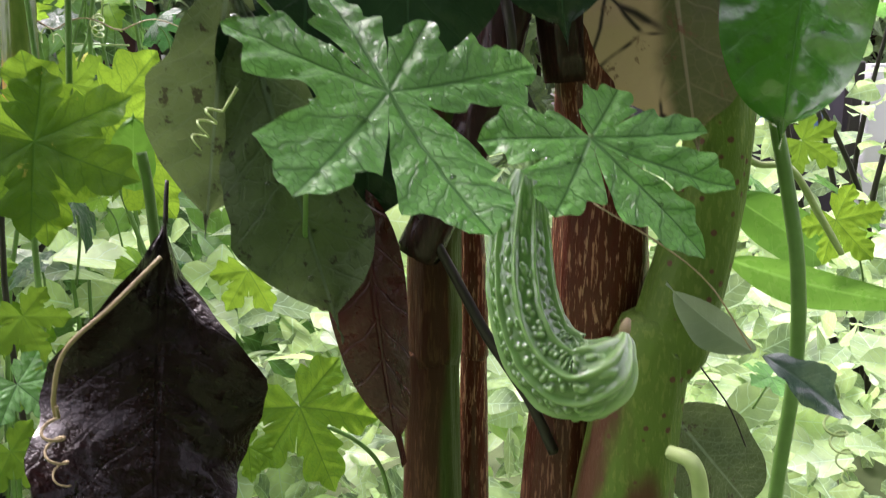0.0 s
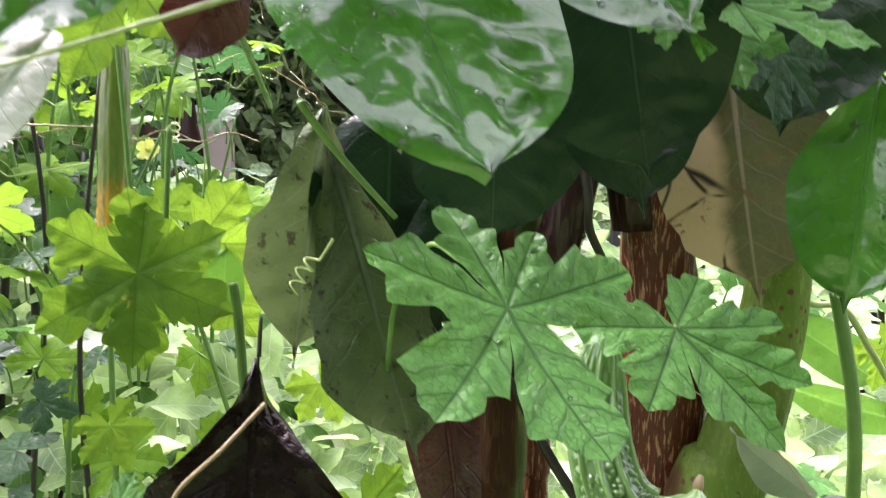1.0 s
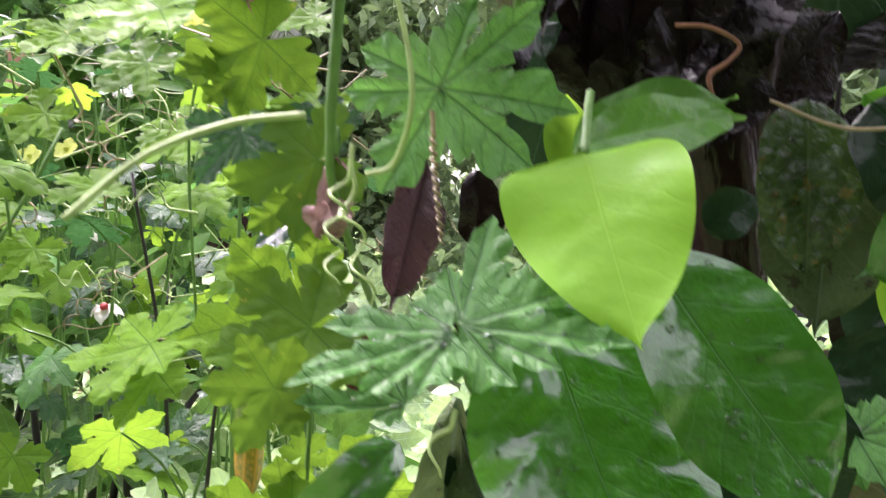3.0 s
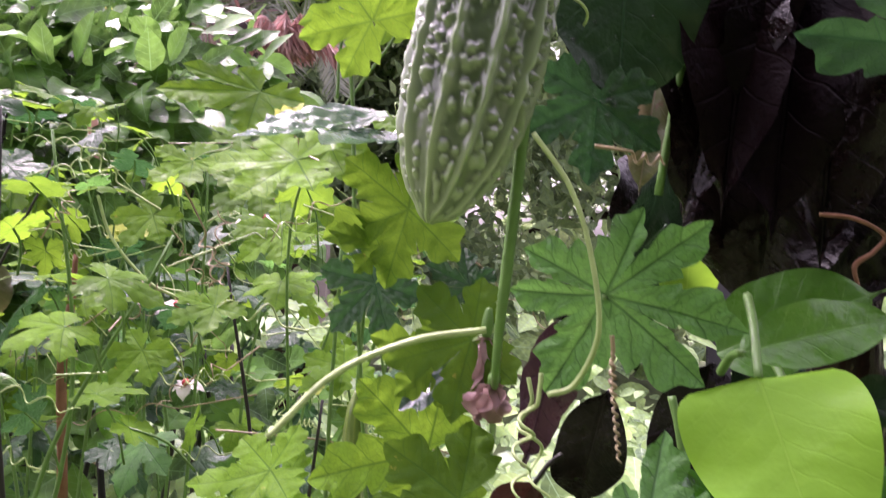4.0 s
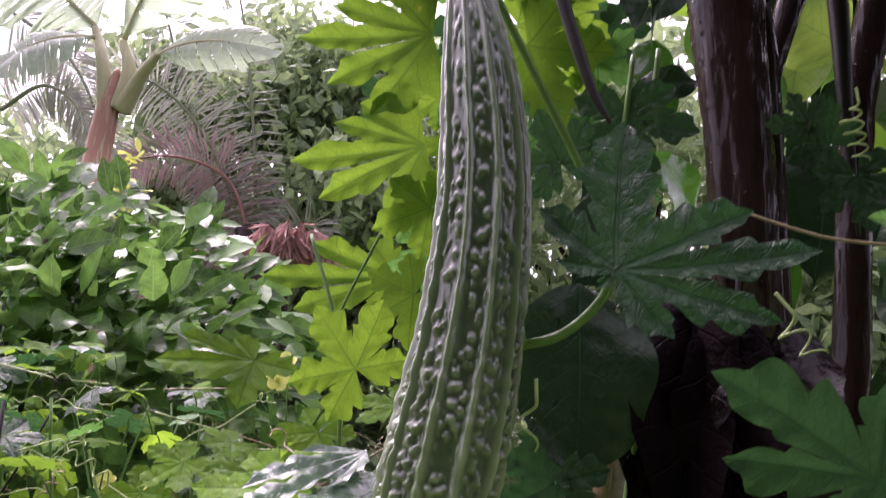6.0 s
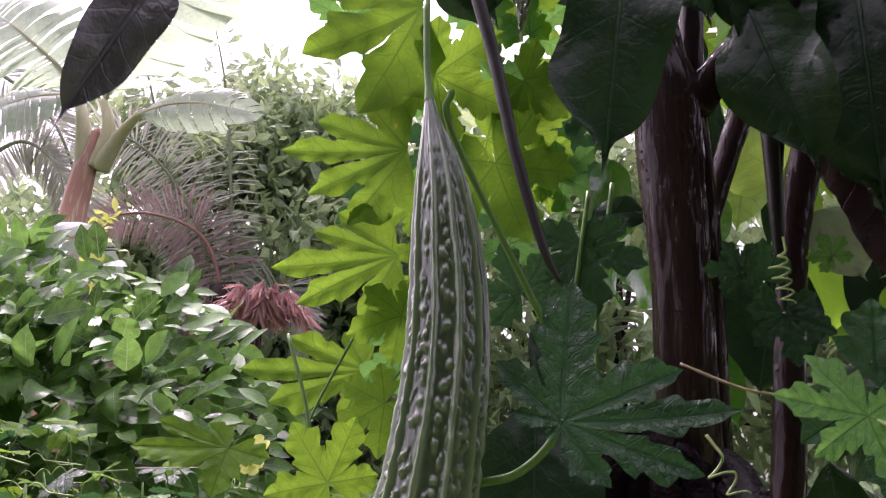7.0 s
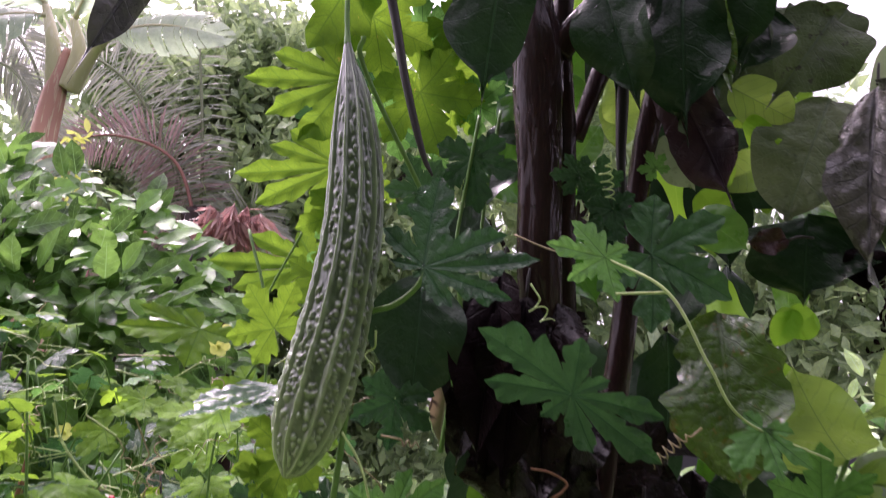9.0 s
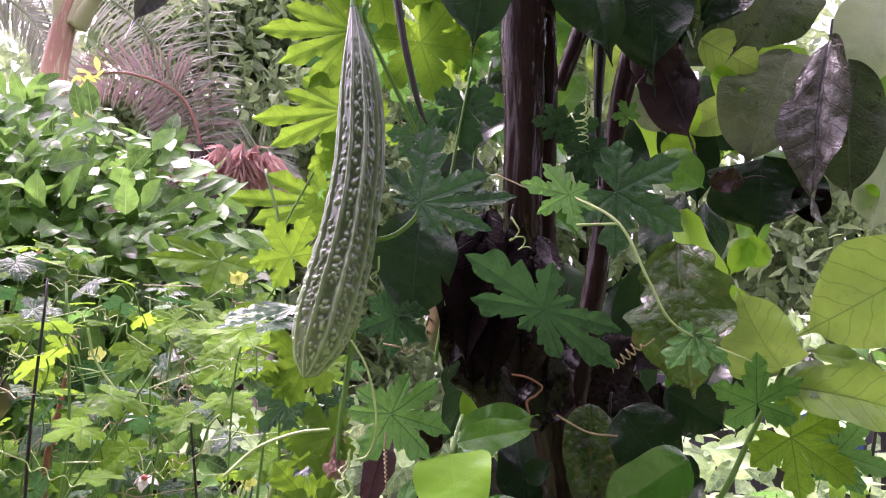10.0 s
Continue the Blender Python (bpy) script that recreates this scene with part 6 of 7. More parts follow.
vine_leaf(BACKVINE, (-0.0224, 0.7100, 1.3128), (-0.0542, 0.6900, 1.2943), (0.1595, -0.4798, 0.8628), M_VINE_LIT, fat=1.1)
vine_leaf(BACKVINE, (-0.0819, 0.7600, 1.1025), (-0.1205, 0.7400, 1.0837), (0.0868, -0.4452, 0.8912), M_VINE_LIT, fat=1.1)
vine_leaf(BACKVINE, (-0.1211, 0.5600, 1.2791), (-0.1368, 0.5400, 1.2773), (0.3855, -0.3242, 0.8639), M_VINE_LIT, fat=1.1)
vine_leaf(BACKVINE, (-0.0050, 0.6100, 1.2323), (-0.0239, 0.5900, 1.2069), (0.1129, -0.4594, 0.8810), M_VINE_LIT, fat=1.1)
vine_leaf(BACKVINE, (0.0262, 0.6000, 1.6697), (-0.0111, 0.6000, 1.7030), (-0.1678, -0.9677, -0.1881), M_VINE, fat=0.95)
vine_leaf(BACKVINE, (0.0727, 0.6000, 1.6663), (0.1119, 0.6000, 1.7011), (0.1937, -0.9565, -0.2180), M_VINE, fat=0.95)
vine_leaf(BACKVINE, (0.0696, 0.6000, 1.6158), (0.1107, 0.6000, 1.5817), (-0.1593, -0.9684, -0.1921), M_VINE_LIT, fat=0.95)
vine_leaf(BACKVINE, (0.0443, 0.6000, 1.5657), (0.0081, 0.6000, 1.5283), (0.1567, -0.9760, -0.1513), M_VINE, fat=0.95)
vine_leaf(BACKVINE, (0.1033, 0.6000, 1.6241), (0.1423, 0.6000, 1.6579), (0.1535, -0.9722, -0.1770), M_VINE_LIT, fat=0.95)
vine_leaf(BACKVINE, (0.0576, 0.6000, 1.7306), (0.0915, 0.6000, 1.7666), (0.2406, -0.9438, -0.2266), M_VINE, fat=0.95)
vine_leaf(BACKVINE, (0.1331, 0.6000, 1.5831), (0.1728, 0.6000, 1.5674), (-0.1072, -0.9562, -0.2724), M_VINE, fat=0.95)
vine_leaf(BACKVINE, (-0.0078, 0.6000, 1.6612), (-0.0518, 0.6000, 1.6394), (0.1667, -0.9264, -0.3375), M_VINE, fat=0.95)
vine_leaf(BACKVINE, (0.0911, 0.6000, 1.5215), (0.1248, 0.6000, 1.5006), (-0.1026, -0.9809, -0.1650), M_VINE, fat=0.95)
vine_leaf(BACKVINE, (0.0324, 0.6000, 1.4952), (-0.0095, 0.6000, 1.4759), (0.0796, -0.9818, -0.1727), M_VINE_LIT, fat=0.95)
vine_leaf(BACKVINE, (0.1588, 0.6000, 1.6975), (0.1906, 0.6000, 1.7326), (0.1565, -0.9774, -0.1422), M_VINE_LIT, fat=0.95)
vine_leaf(BACKVINE, (-0.0603, 0.6000, 1.7296), (-0.1007, 0.6000, 1.7504), (-0.1498, -0.9451, -0.2905), M_VINE, fat=0.95)
vine_leaf(BACKVINE, (0.1052, 0.6000, 1.7204), (0.1398, 0.6000, 1.7494), (0.2051, -0.9477, -0.2445), M_VINE, fat=0.95)
vine_leaf(BACKVINE, (0.0105, 0.6000, 1.4276), (-0.0297, 0.6000, 1.4039), (0.0649, -0.9918, -0.1103), M_VINE, fat=0.95)
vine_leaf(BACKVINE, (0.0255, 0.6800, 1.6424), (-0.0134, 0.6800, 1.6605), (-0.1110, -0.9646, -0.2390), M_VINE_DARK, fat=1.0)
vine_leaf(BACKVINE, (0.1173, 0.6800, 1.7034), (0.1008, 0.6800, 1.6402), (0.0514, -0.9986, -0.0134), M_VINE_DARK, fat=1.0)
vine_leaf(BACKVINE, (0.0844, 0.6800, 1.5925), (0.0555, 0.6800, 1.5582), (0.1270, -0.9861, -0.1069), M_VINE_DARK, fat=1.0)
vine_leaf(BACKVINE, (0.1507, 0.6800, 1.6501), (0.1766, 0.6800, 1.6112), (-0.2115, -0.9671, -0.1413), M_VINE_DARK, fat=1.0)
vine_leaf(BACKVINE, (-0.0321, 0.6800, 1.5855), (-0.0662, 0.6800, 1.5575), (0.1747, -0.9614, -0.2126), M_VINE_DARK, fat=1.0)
vine_leaf(BACKVINE, (0.4192, 0.6400, 1.6184), (0.4582, 0.6300, 1.5925), (-0.0399, -0.9507, 0.3076), M_VINE_LIT, lobes=((0, 1.00), (94, 0.87), (-139, 0.71), (-36, 1.32)), fat=1.2)
vine_leaf(BACKVINE, (0.4871, 0.6400, 1.6317), (0.5264, 0.6300, 1.6177), (-0.0757, -0.8995, 0.4304), M_VINE_LIT, lobes=((0, 1.00), (77, 0.76), (-149, 0.77), (-50, 1.30)), fat=1.2)
vine_leaf(BACKVINE, (0.4160, 0.6400, 1.5431), (0.4422, 0.6300, 1.5130), (0.0479, -0.9344, 0.3529), M_VINE_LIT, lobes=((0, 1.00), (91, 0.93), (-138, 0.71), (-33, 1.54)), fat=1.2)
vine_leaf(BACKVINE, (0.4941, 0.6400, 1.5892), (0.4578, 0.6300, 1.5599), (0.5037, -0.7868, -0.3567), M_VINE_LIT, lobes=((0, 1.00), (54, 0.61), (-165, 0.80), (12, 1.53)), fat=1.2)
vine_leaf(BACKVINE, (0.3589, 0.6400, 1.6241), (0.3756, 0.6300, 1.5847), (0.2595, -0.9041, 0.3396), M_VINE_LIT, lobes=((0, 1.00), (84, 0.68), (-149, 0.64), (-26, 1.79)), fat=1.2)
vine_leaf(BACKVINE, (0.3731, 0.6400, 1.4891), (0.4055, 0.6300, 1.4666), (0.1478, -0.8072, 0.5714), M_VINE_LIT, lobes=((0, 1.00), (50, 0.96), (-155, 0.91), (-46, 1.57)), fat=1.2)
stem(BACKVINE, [(0.0515, 0.5500, 1.4637, 0.00107), (-0.0272, 0.6200, 1.3677, 0.00114), (-0.0796, 0.6600, 1.3046, 0.00120), (-0.1205, 0.7000, 1.2246, 0.00125), (-0.1289, 0.7500, 1.0467, 0.00134)], M_STEM)
stem(BACKVINE, [(-0.0319, 0.6000, 1.4394, 0.00121), (-0.0663, 0.6200, 1.3694, 0.00124), (-0.0704, 0.6200, 1.3183, 0.00123)], M_STEM)
stem(BACKVINE, [(-0.0905, 0.6200, 1.4409, 0.00163), (-0.0597, 0.6000, 1.3502, 0.00156), (-0.0487, 0.6000, 1.1935, 0.00155), (-0.0265, 0.6000, 0.9127, 0.00164)], M_STEM)
stem(BACKVINE, [(-0.4068, 0.9500, 1.2567, 0.00185), (-0.3883, 0.9500, 1.2077, 0.00184), (-0.3451, 0.9500, 1.1607, 0.00182), (-0.3071, 0.9500, 1.1424, 0.00180)], M_STEM_PALE)

# fruit
GOURD = thing("bitter_gourd", (0.0328, 0.3030, 1.5039), "long hanging grey-green gourd with ribs and wet warts", "gourd", "gourds on the vine")
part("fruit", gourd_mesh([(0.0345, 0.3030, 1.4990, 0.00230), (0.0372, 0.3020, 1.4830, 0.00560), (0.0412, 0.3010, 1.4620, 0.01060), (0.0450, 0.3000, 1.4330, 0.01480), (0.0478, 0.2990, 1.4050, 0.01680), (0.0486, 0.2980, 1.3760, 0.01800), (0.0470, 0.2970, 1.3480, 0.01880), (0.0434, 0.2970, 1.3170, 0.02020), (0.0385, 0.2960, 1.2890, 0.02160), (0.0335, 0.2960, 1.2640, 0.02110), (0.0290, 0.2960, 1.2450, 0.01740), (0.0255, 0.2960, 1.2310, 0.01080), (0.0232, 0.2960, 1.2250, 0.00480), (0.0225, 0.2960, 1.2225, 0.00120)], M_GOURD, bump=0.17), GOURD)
part("stalk", tube_mesh([(0.0302, 0.3060, 1.5551, 0.00185), (0.0320, 0.3050, 1.5228, 0.00181), (0.0335, 0.3040, 1.5080, 0.00190), (0.0346, 0.3030, 1.4975, 0.00280)], M_STEM, 20, 8), GOURD)
YOUNG = thing("bitter_gourd", (0.2175, 0.4000, 0.9579), "young pale green gourd curved like a hook", "gourd", "gourds on the vine")
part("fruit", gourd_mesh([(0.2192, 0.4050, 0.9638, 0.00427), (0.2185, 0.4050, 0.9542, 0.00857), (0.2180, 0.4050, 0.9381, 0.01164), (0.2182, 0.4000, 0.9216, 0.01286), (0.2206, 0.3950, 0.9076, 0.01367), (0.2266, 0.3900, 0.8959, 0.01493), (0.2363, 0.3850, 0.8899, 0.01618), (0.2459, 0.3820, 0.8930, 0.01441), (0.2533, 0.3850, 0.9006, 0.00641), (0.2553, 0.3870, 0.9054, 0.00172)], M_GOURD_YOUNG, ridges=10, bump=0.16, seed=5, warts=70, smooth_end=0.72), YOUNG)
part("stalk", tube_mesh([(0.2328, 0.4400, 0.9541, 0.00120), (0.2256, 0.4200, 0.9693, 0.00135), (0.2195, 0.4050, 0.9627, 0.00192)], M_STEM, 14, 8), YOUNG)
part("dry_flower_end", tube_mesh([(0.2550, 0.3870, 0.9041, 0.00193), (0.2557, 0.3880, 0.9073, 0.00215), (0.2572, 0.3900, 0.9100, 0.00108)], M_STEM_TAN, 8, 7), YOUNG)
RIPE = thing("bitter_gourd", (-0.0473, 0.6170, 1.1008), "slim gourd, green above and ripened orange at its end", "gourd", "gourds on the vine")
part("fruit", gourd_mesh([(-0.0472, 0.6170, 1.1077, 0.00236), (-0.0475, 0.6170, 1.0904, 0.00785), (-0.0488, 0.6170, 1.0517, 0.00978), (-0.0498, 0.6170, 1.0052, 0.01058), (-0.0507, 0.6170, 0.9723, 0.00984), (-0.0513, 0.6170, 0.9539, 0.00475), (-0.0518, 0.6170, 0.9464, 0.00079)], M_GOURD_RIPE, ridges=8, bump=0.08, nu=70, nv=60, seed=9), RIPE)
part("stalk", tube_mesh([(-0.0446, 0.6170, 1.1691, 0.00160), (-0.0465, 0.6170, 1.1352, 0.00159), (-0.0473, 0.6170, 1.1060, 0.00236)], M_STEM, 10, 6), RIPE)

LOW = thing("bitter_gourd", (-0.5892, 0.9800, 1.0337), "small pale green gourd half hidden in the tangle", "gourd", "gourds on the vine")
part("fruit", gourd_mesh([(-0.5892, 0.9800, 1.0337, 0.00400), (-0.5751, 0.9800, 1.0338, 0.01100), (-0.5538, 0.9800, 1.0316, 0.01400), (-0.5325, 0.9800, 1.0294, 0.01250), (-0.5184, 0.9800, 1.0282, 0.00700), (-0.5135, 0.9800, 1.0278, 0.00150)], M_GOURD_YOUNG, ridges=9, bump=0.14, nu=70, nv=72, seed=12, warts=60, smooth_end=0.7), LOW)
part("stalk", tube_mesh([(-0.6085, 0.9900, 1.1066, 0.0012), (-0.6085, 0.9900, 1.0566, 0.0014), (-0.5892, 0.9800, 1.0337, 0.0026)], M_STEM, 10, 6), LOW)

# ---- banana, palm and red shrub beyond the garden ----
BANANA = thing("banana_plant", (-2.4000, 4.5000, 0.0000), "banana plant with a pinkish stalk and torn pale leaves", "banana plant")
stem(BANANA, [(-1.8835, 4.5000, -0.3247, 0.12337), (-2.2584, 4.5000, 2.1143, 0.10072), (-2.2949, 4.5000, 2.7199, 0.08131), (-2.2687, 4.5000, 3.1167, 0.06409), (-2.2379, 4.5000, 3.3803, 0.01913)], M_PSTEM, name='stalk', sides=16, rough=0.05)
stem(BANANA, [(-2.2720, 4.5000, 3.0432, 0.05256), (-2.3345, 4.5000, 3.4134, 0.04248), (-2.4594, 4.5800, 3.7022, 0.02414)], M_PSTALK, name='leaf_stalk', sides=10)
stem(BANANA, [(-2.2009, 4.5000, 3.1201, 0.06001), (-2.1691, 4.5000, 3.3838, 0.04187), (-2.2322, 4.5000, 3.5807, 0.02326)], M_PSTALK, name='leaf_stalk', sides=10)
stem(BANANA, [(-2.1840, 4.5000, 3.1210, 0.05994), (-2.0494, 4.4200, 3.3146, 0.03709), (-1.9091, 4.3000, 3.3934, 0.02174)], M_PSTALK, name='leaf_stalk', sides=10)
banana_leaf(BANANA, (-2.2308, 4.5000, 3.5730), (-1.4373, 4.3000, 4.6262), (0.25, -1.0, 0.35), 0.748, M_BANANA, 1)
banana_leaf(BANANA, (-2.4378, 4.6000, 3.6940), (-3.1820, 4.6000, 4.2781), (-0.20, -1.0, 0.35), 0.873, M_BANANA, 2)
banana_leaf(BANANA, (-1.9157, 4.3000, 3.3931), (-1.1894, 4.2000, 3.3807), (-0.35, -1.0, 0.35), 0.374, M_BANANA, 3)
banana_leaf(BANANA, (-2.3583, 4.4000, 3.5528), (-2.8628, 4.3000, 3.2896), (-0.50, -1.0, 0.35), 0.499, M_BANANA, 4)
banana_leaf(BANANA, (-2.1132, 4.2000, 2.5643), (-2.3977, 4.0000, 2.2435), (-0.40, -1.0, 0.35), 0.561, M_BANANA, 5)
banana_leaf(BANANA, (-2.4652, 4.2000, 2.6120), (-1.7191, 3.9000, 2.2512), (-0.40, -1.0, 0.35), 0.499, M_BANANA, 6)
PALM_TREE = thing("palm", (-1.9000, 6.0000, 0.0000), "palm with a dark trunk and grey-green feathered fronds", "palm")
stem(PALM_TREE, [(-1.3431, 6.0000, -0.8115, 0.22833), (-1.5628, 6.0000, 1.2269, 0.20051), (-1.6729, 6.0000, 2.2688, 0.18598), (-1.7505, 6.0000, 2.7877, 0.13530)], M_BARK_DARK, name='trunk', sides=14, rough=0.12)
frond(PALM_TREE, [(-1.7252, 6.0000, 2.4376), (-1.7645, 5.8800, 3.2957), (-1.8962, 5.7600, 4.2925), (-2.0171, 5.6400, 4.8265)], 0.282, M_FROND, M_FRIB, 0)
frond(PALM_TREE, [(-1.7437, 6.0000, 2.4799), (-2.1033, 5.8800, 3.3714), (-2.5800, 5.7600, 3.8655), (-3.1436, 5.6400, 3.8762)], 0.423, M_FROND, M_FRIB, 1)
frond(PALM_TREE, [(-1.7182, 6.0000, 2.4812), (-1.9339, 5.8800, 3.1043), (-2.3509, 5.7600, 3.2700), (-2.7511, 5.6400, 3.1632)], 0.376, M_FROND_PINK, M_PINK, 2)
frond(PALM_TREE, [(-1.7464, 6.0000, 2.4365), (-2.2698, 5.8800, 3.5982), (-2.5361, 5.7600, 4.4102), (-2.7257, 5.6400, 4.9979)], 0.329, M_FROND, M_FRIB, 4)
frond(PALM_TREE, [(-1.6616, 6.0000, 2.4407), (-1.3341, 5.8800, 2.7774), (-1.1223, 5.7600, 2.5867), (-1.0242, 5.6400, 2.2389)], 0.282, M_FROND, M_FRIB, 5)
frond(PALM_TREE, [(-1.7406, 6.0000, 2.3937), (-2.1526, 5.8800, 2.5637), (-2.4074, 5.7600, 2.3569), (-2.4056, 5.6400, 1.9358)], 0.282, M_FROND_PINK, M_PINK, 6)
frond(PALM_TREE, [(-3.4923, 5.2000, 4.1891), (-2.9427, 5.0800, 3.7929), (-2.6029, 4.9600, 3.3328), (-2.4160, 4.8400, 2.8266)], 0.376, M_FROND, M_FRIB, 7)
frond(PALM_TREE, [(-3.3940, 5.2000, 3.3950), (-3.0452, 5.0800, 3.5297), (-2.7150, 4.9600, 3.3271), (-2.5162, 4.8400, 2.9737)], 0.282, M_FROND, M_FRIB, 8)
red_bush((-1.1337, 4.6000, 2.3059), 0.191)
yellow_spray((-1.6825, 3.6000, 2.4876))

# ---- flowers ----
yellow_flower((-0.3595, 1.0000, 1.2198), 0)
yellow_flower((-0.4282, 1.0500, 1.2141), 1)
yellow_flower((-0.1794, 0.9000, 1.3425), 2)
yellow_flower((-0.1777, 1.1000, 1.0232), 3)
yellow_flower((-0.1849, 0.9500, 1.3645), 4)
white_flower((-0.3301, 1.0000, 1.1296), 1)
white_flower((-0.2030, 0.9000, 1.2350), 2)
white_flower((-0.3166, 1.0000, 1.0360), 3)
wilted_flower((0.0428, 0.3600, 1.1793), (0.0408, 0.3600, 1.1497))
wilted_flower((0.0457, 0.3400, 1.1635), (0.0428, 0.3400, 1.1492))
SHED_AT = (2.8456, 5.0000, 0.8794)

# ---- the ground and what grows behind ----
gv, gf = [], []
N = 60
for i in range(N + 1):
    for j in range(N + 1):
        x, y = ((i / N * 2 - 1)), ((j / N * 2 - 1))
        X, Y = 400 * x * abs(x) ** 2, 400 * y * abs(y) ** 2
        gv.append((X, Y, 0.04 * noise.noise((X * 0.7, Y * 0.7, 0)) - 0.02))
for i in range(N):
    for j in range(N):
        q = i * (N + 1) + j
        gf.append((q, q + N + 1, q + N + 2, q + 1))
tagged(new("ground", mesh_of("ground", gv, gf, M_GROUND)), "moist dark garden soil with moss and weeds", "ground", kind="structure")


def weed_patch(name, n, xs, ys, top, size, mat, seed, label):
    r = random.Random(seed)
    rows = []
    for _ in range(n):
        x, y = r.uniform(*xs), r.uniform(*ys)
        if r.random() > (1.15 + 0.5 * noise.noise((x * 0.6, y * 0.6, seed))) * min(1.0, 2.6 * min(x - xs[0], xs[1] - x) / (xs[1] - xs[0])):
            continue
        h = r.random() ** 0.7 * top(x, y)
        d = rand_dir(r)
        d.z = d.z * 0.4 - 0.1
        nn = rand_dir(r, 1.2) + Vector((0, -0.6, 0))
        rows.append(((x, y, h), d, nn, r.uniform(*size)))
    return tagged(new(name, scatter_mesh(name, rows, mat, seed, 0.6)), label, "weeds", kind="stuff")


weed_patch("weeds", 10000, (-3.8, 3.8), (0.95, 4.2), lambda x, y: 0.78 - 0.06 * y + 0.15 * noise.noise((x * 2, y * 2, 1)), (0.04, 0.11), M_WEED, 1, "dense light green broad-leaved weeds on the ground")
weed_patch("weeds", 3500, (-1.2, 1.3), (0.8, 2.0), lambda x, y: 0.86 + 0.1 * noise.noise((x * 3, y * 3, 5)), (0.04, 0.09), M_WEED, 3, "light green weeds close behind the vine")
weed_patch("weeds", 6500, (-3.6, 3.8), (-3.4, 1.0), lambda x, y: 0.08 + 0.42 * max(0.0, min(1.0, (y - 0.55) * 2.5)), (0.04, 0.10), M_WEED, 9, "low weeds and seedlings spread over the soil")
weed_patch("weeds", 7000, (-11, 11), (4.0, 16.0), lambda x, y: 0.9, (0.14, 0.32), M_WEED, 2, "distant light green weeds")

# ---- the rest of the near vine: leaves in the tangle ----
r_t = random.Random(21)
lobed_set = [[lobed_mesh(1.0, 500 + k, cup=r_t.uniform(-0.1, 0.25), ruffle=0.09, droop=0.3, mat=mt, ns=16, nv=6, fat=r_t.uniform(1.0, 1.3)) for k in range(6)] for mt in (M_VINE_LIT, M_VINE, M_VINE_DARK)]
TANGLE = thing("gourd_vine", (-0.35, 0.95, 0.0), "tangle of gourd vine with bright lobed leaves and curling tendrils", "vine")


def tangle_leaf(owner, p, R, kind, lean):
    d = rand_dir(r_t)
    d.z = d.z * 0.5 - 0.25
    n = Vector((r_t.gauss(0, 0.35), -0.30 + r_t.gauss(0, 0.35), lean + r_t.gauss(0, 0.3)))
    m, _ = frame_of(p, p + d.normalized(), n)
    part("leaf", lobed_set[kind][r_t.randrange(6)], owner, m @ Matrix.Scale(R, 4))
    q = p + Vector((r_t.gauss(0, 0.02), r_t.uniform(0.01, 0.04), -r_t.uniform(0.03, 0.07)))
    part("petiole", tube_mesh([(*q, 0.0011), (*((p + q) / 2 + Vector((0.004, 0, 0.006))), 0.001), (*p, 0.0009)], M_STEM, 6, 5), owner)


for k in range(290):
    y = r_t.uniform(0.55, 1.35)
    x = -0.10 - r_t.random() ** 0.8 * (0.55 + 0.28 * y) + 0.06 * (1 - y)
    top = 1.34 + 0.06 * math.sin(9 * x) - 0.10 * (y < 0.7)
    z = top - r_t.random() ** 1.3 * 0.42
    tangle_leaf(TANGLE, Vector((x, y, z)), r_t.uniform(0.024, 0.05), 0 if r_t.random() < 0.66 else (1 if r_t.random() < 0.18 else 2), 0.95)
# mostly dark leaves added low behind, as shade for the tangle's gaps
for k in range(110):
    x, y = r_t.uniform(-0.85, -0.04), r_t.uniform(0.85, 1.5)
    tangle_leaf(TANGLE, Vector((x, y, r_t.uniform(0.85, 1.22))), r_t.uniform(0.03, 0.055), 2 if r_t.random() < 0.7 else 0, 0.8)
for k in range(26):
    tangle_leaf(TANGLE, Vector((r_t.uniform(-0.45, 0.02), r_t.uniform(0.62, 1.0), r_t.uniform(0.72, 1.0))), r_t.uniform(0.03, 0.05), 0 if r_t.random() < 0.6 else 2, 0.6)
for k in range(22):
    tangle_leaf(TANGLE, Vector((r_t.uniform(0.42, 0.8), r_t.uniform(0.62, 1.1), r_t.uniform(0.75, 1.12))), r_t.uniform(0.03, 0.05), 0 if r_t.random() < 0.5 else 1, 0.6)
for k in range(34):
    x, y = r_t.uniform(-0.75, -0.02), r_t.uniform(0.58, 1.25)
    h = r_t.uniform(1.05, 1.36)
    part("stem", tube_mesh([(x + r_t.gauss(0, 0.05), y, 0.0, 0.003), (x + r_t.gauss(0, 0.03), y, h * 0.5, 0.0026), (x + r_t.gauss(0, 0.02), y, h * 0.8, 0.0022), (x + r_t.gauss(0, 0.05), y, h, 0.0014)], M_STEM if k % 8 else M_STEM_DRY, 20, 6), TANGLE)
part("dry_stalk", tube_mesh([(-0.4303, 0.9500, 1.1884, 0.00220), (-0.4335, 0.9500, 1.1363, 0.00420), (-0.4389, 0.9500, 1.0972, 0.00500), (-0.4431, 0.9500, 1.0391, 0.00550), (-0.4366, 0.9500, 0.9058, 0.00600)], M_STEM_RUST, 24, 10, 0.2, 3), TANGLE, None, "rust-brown dry stalk")
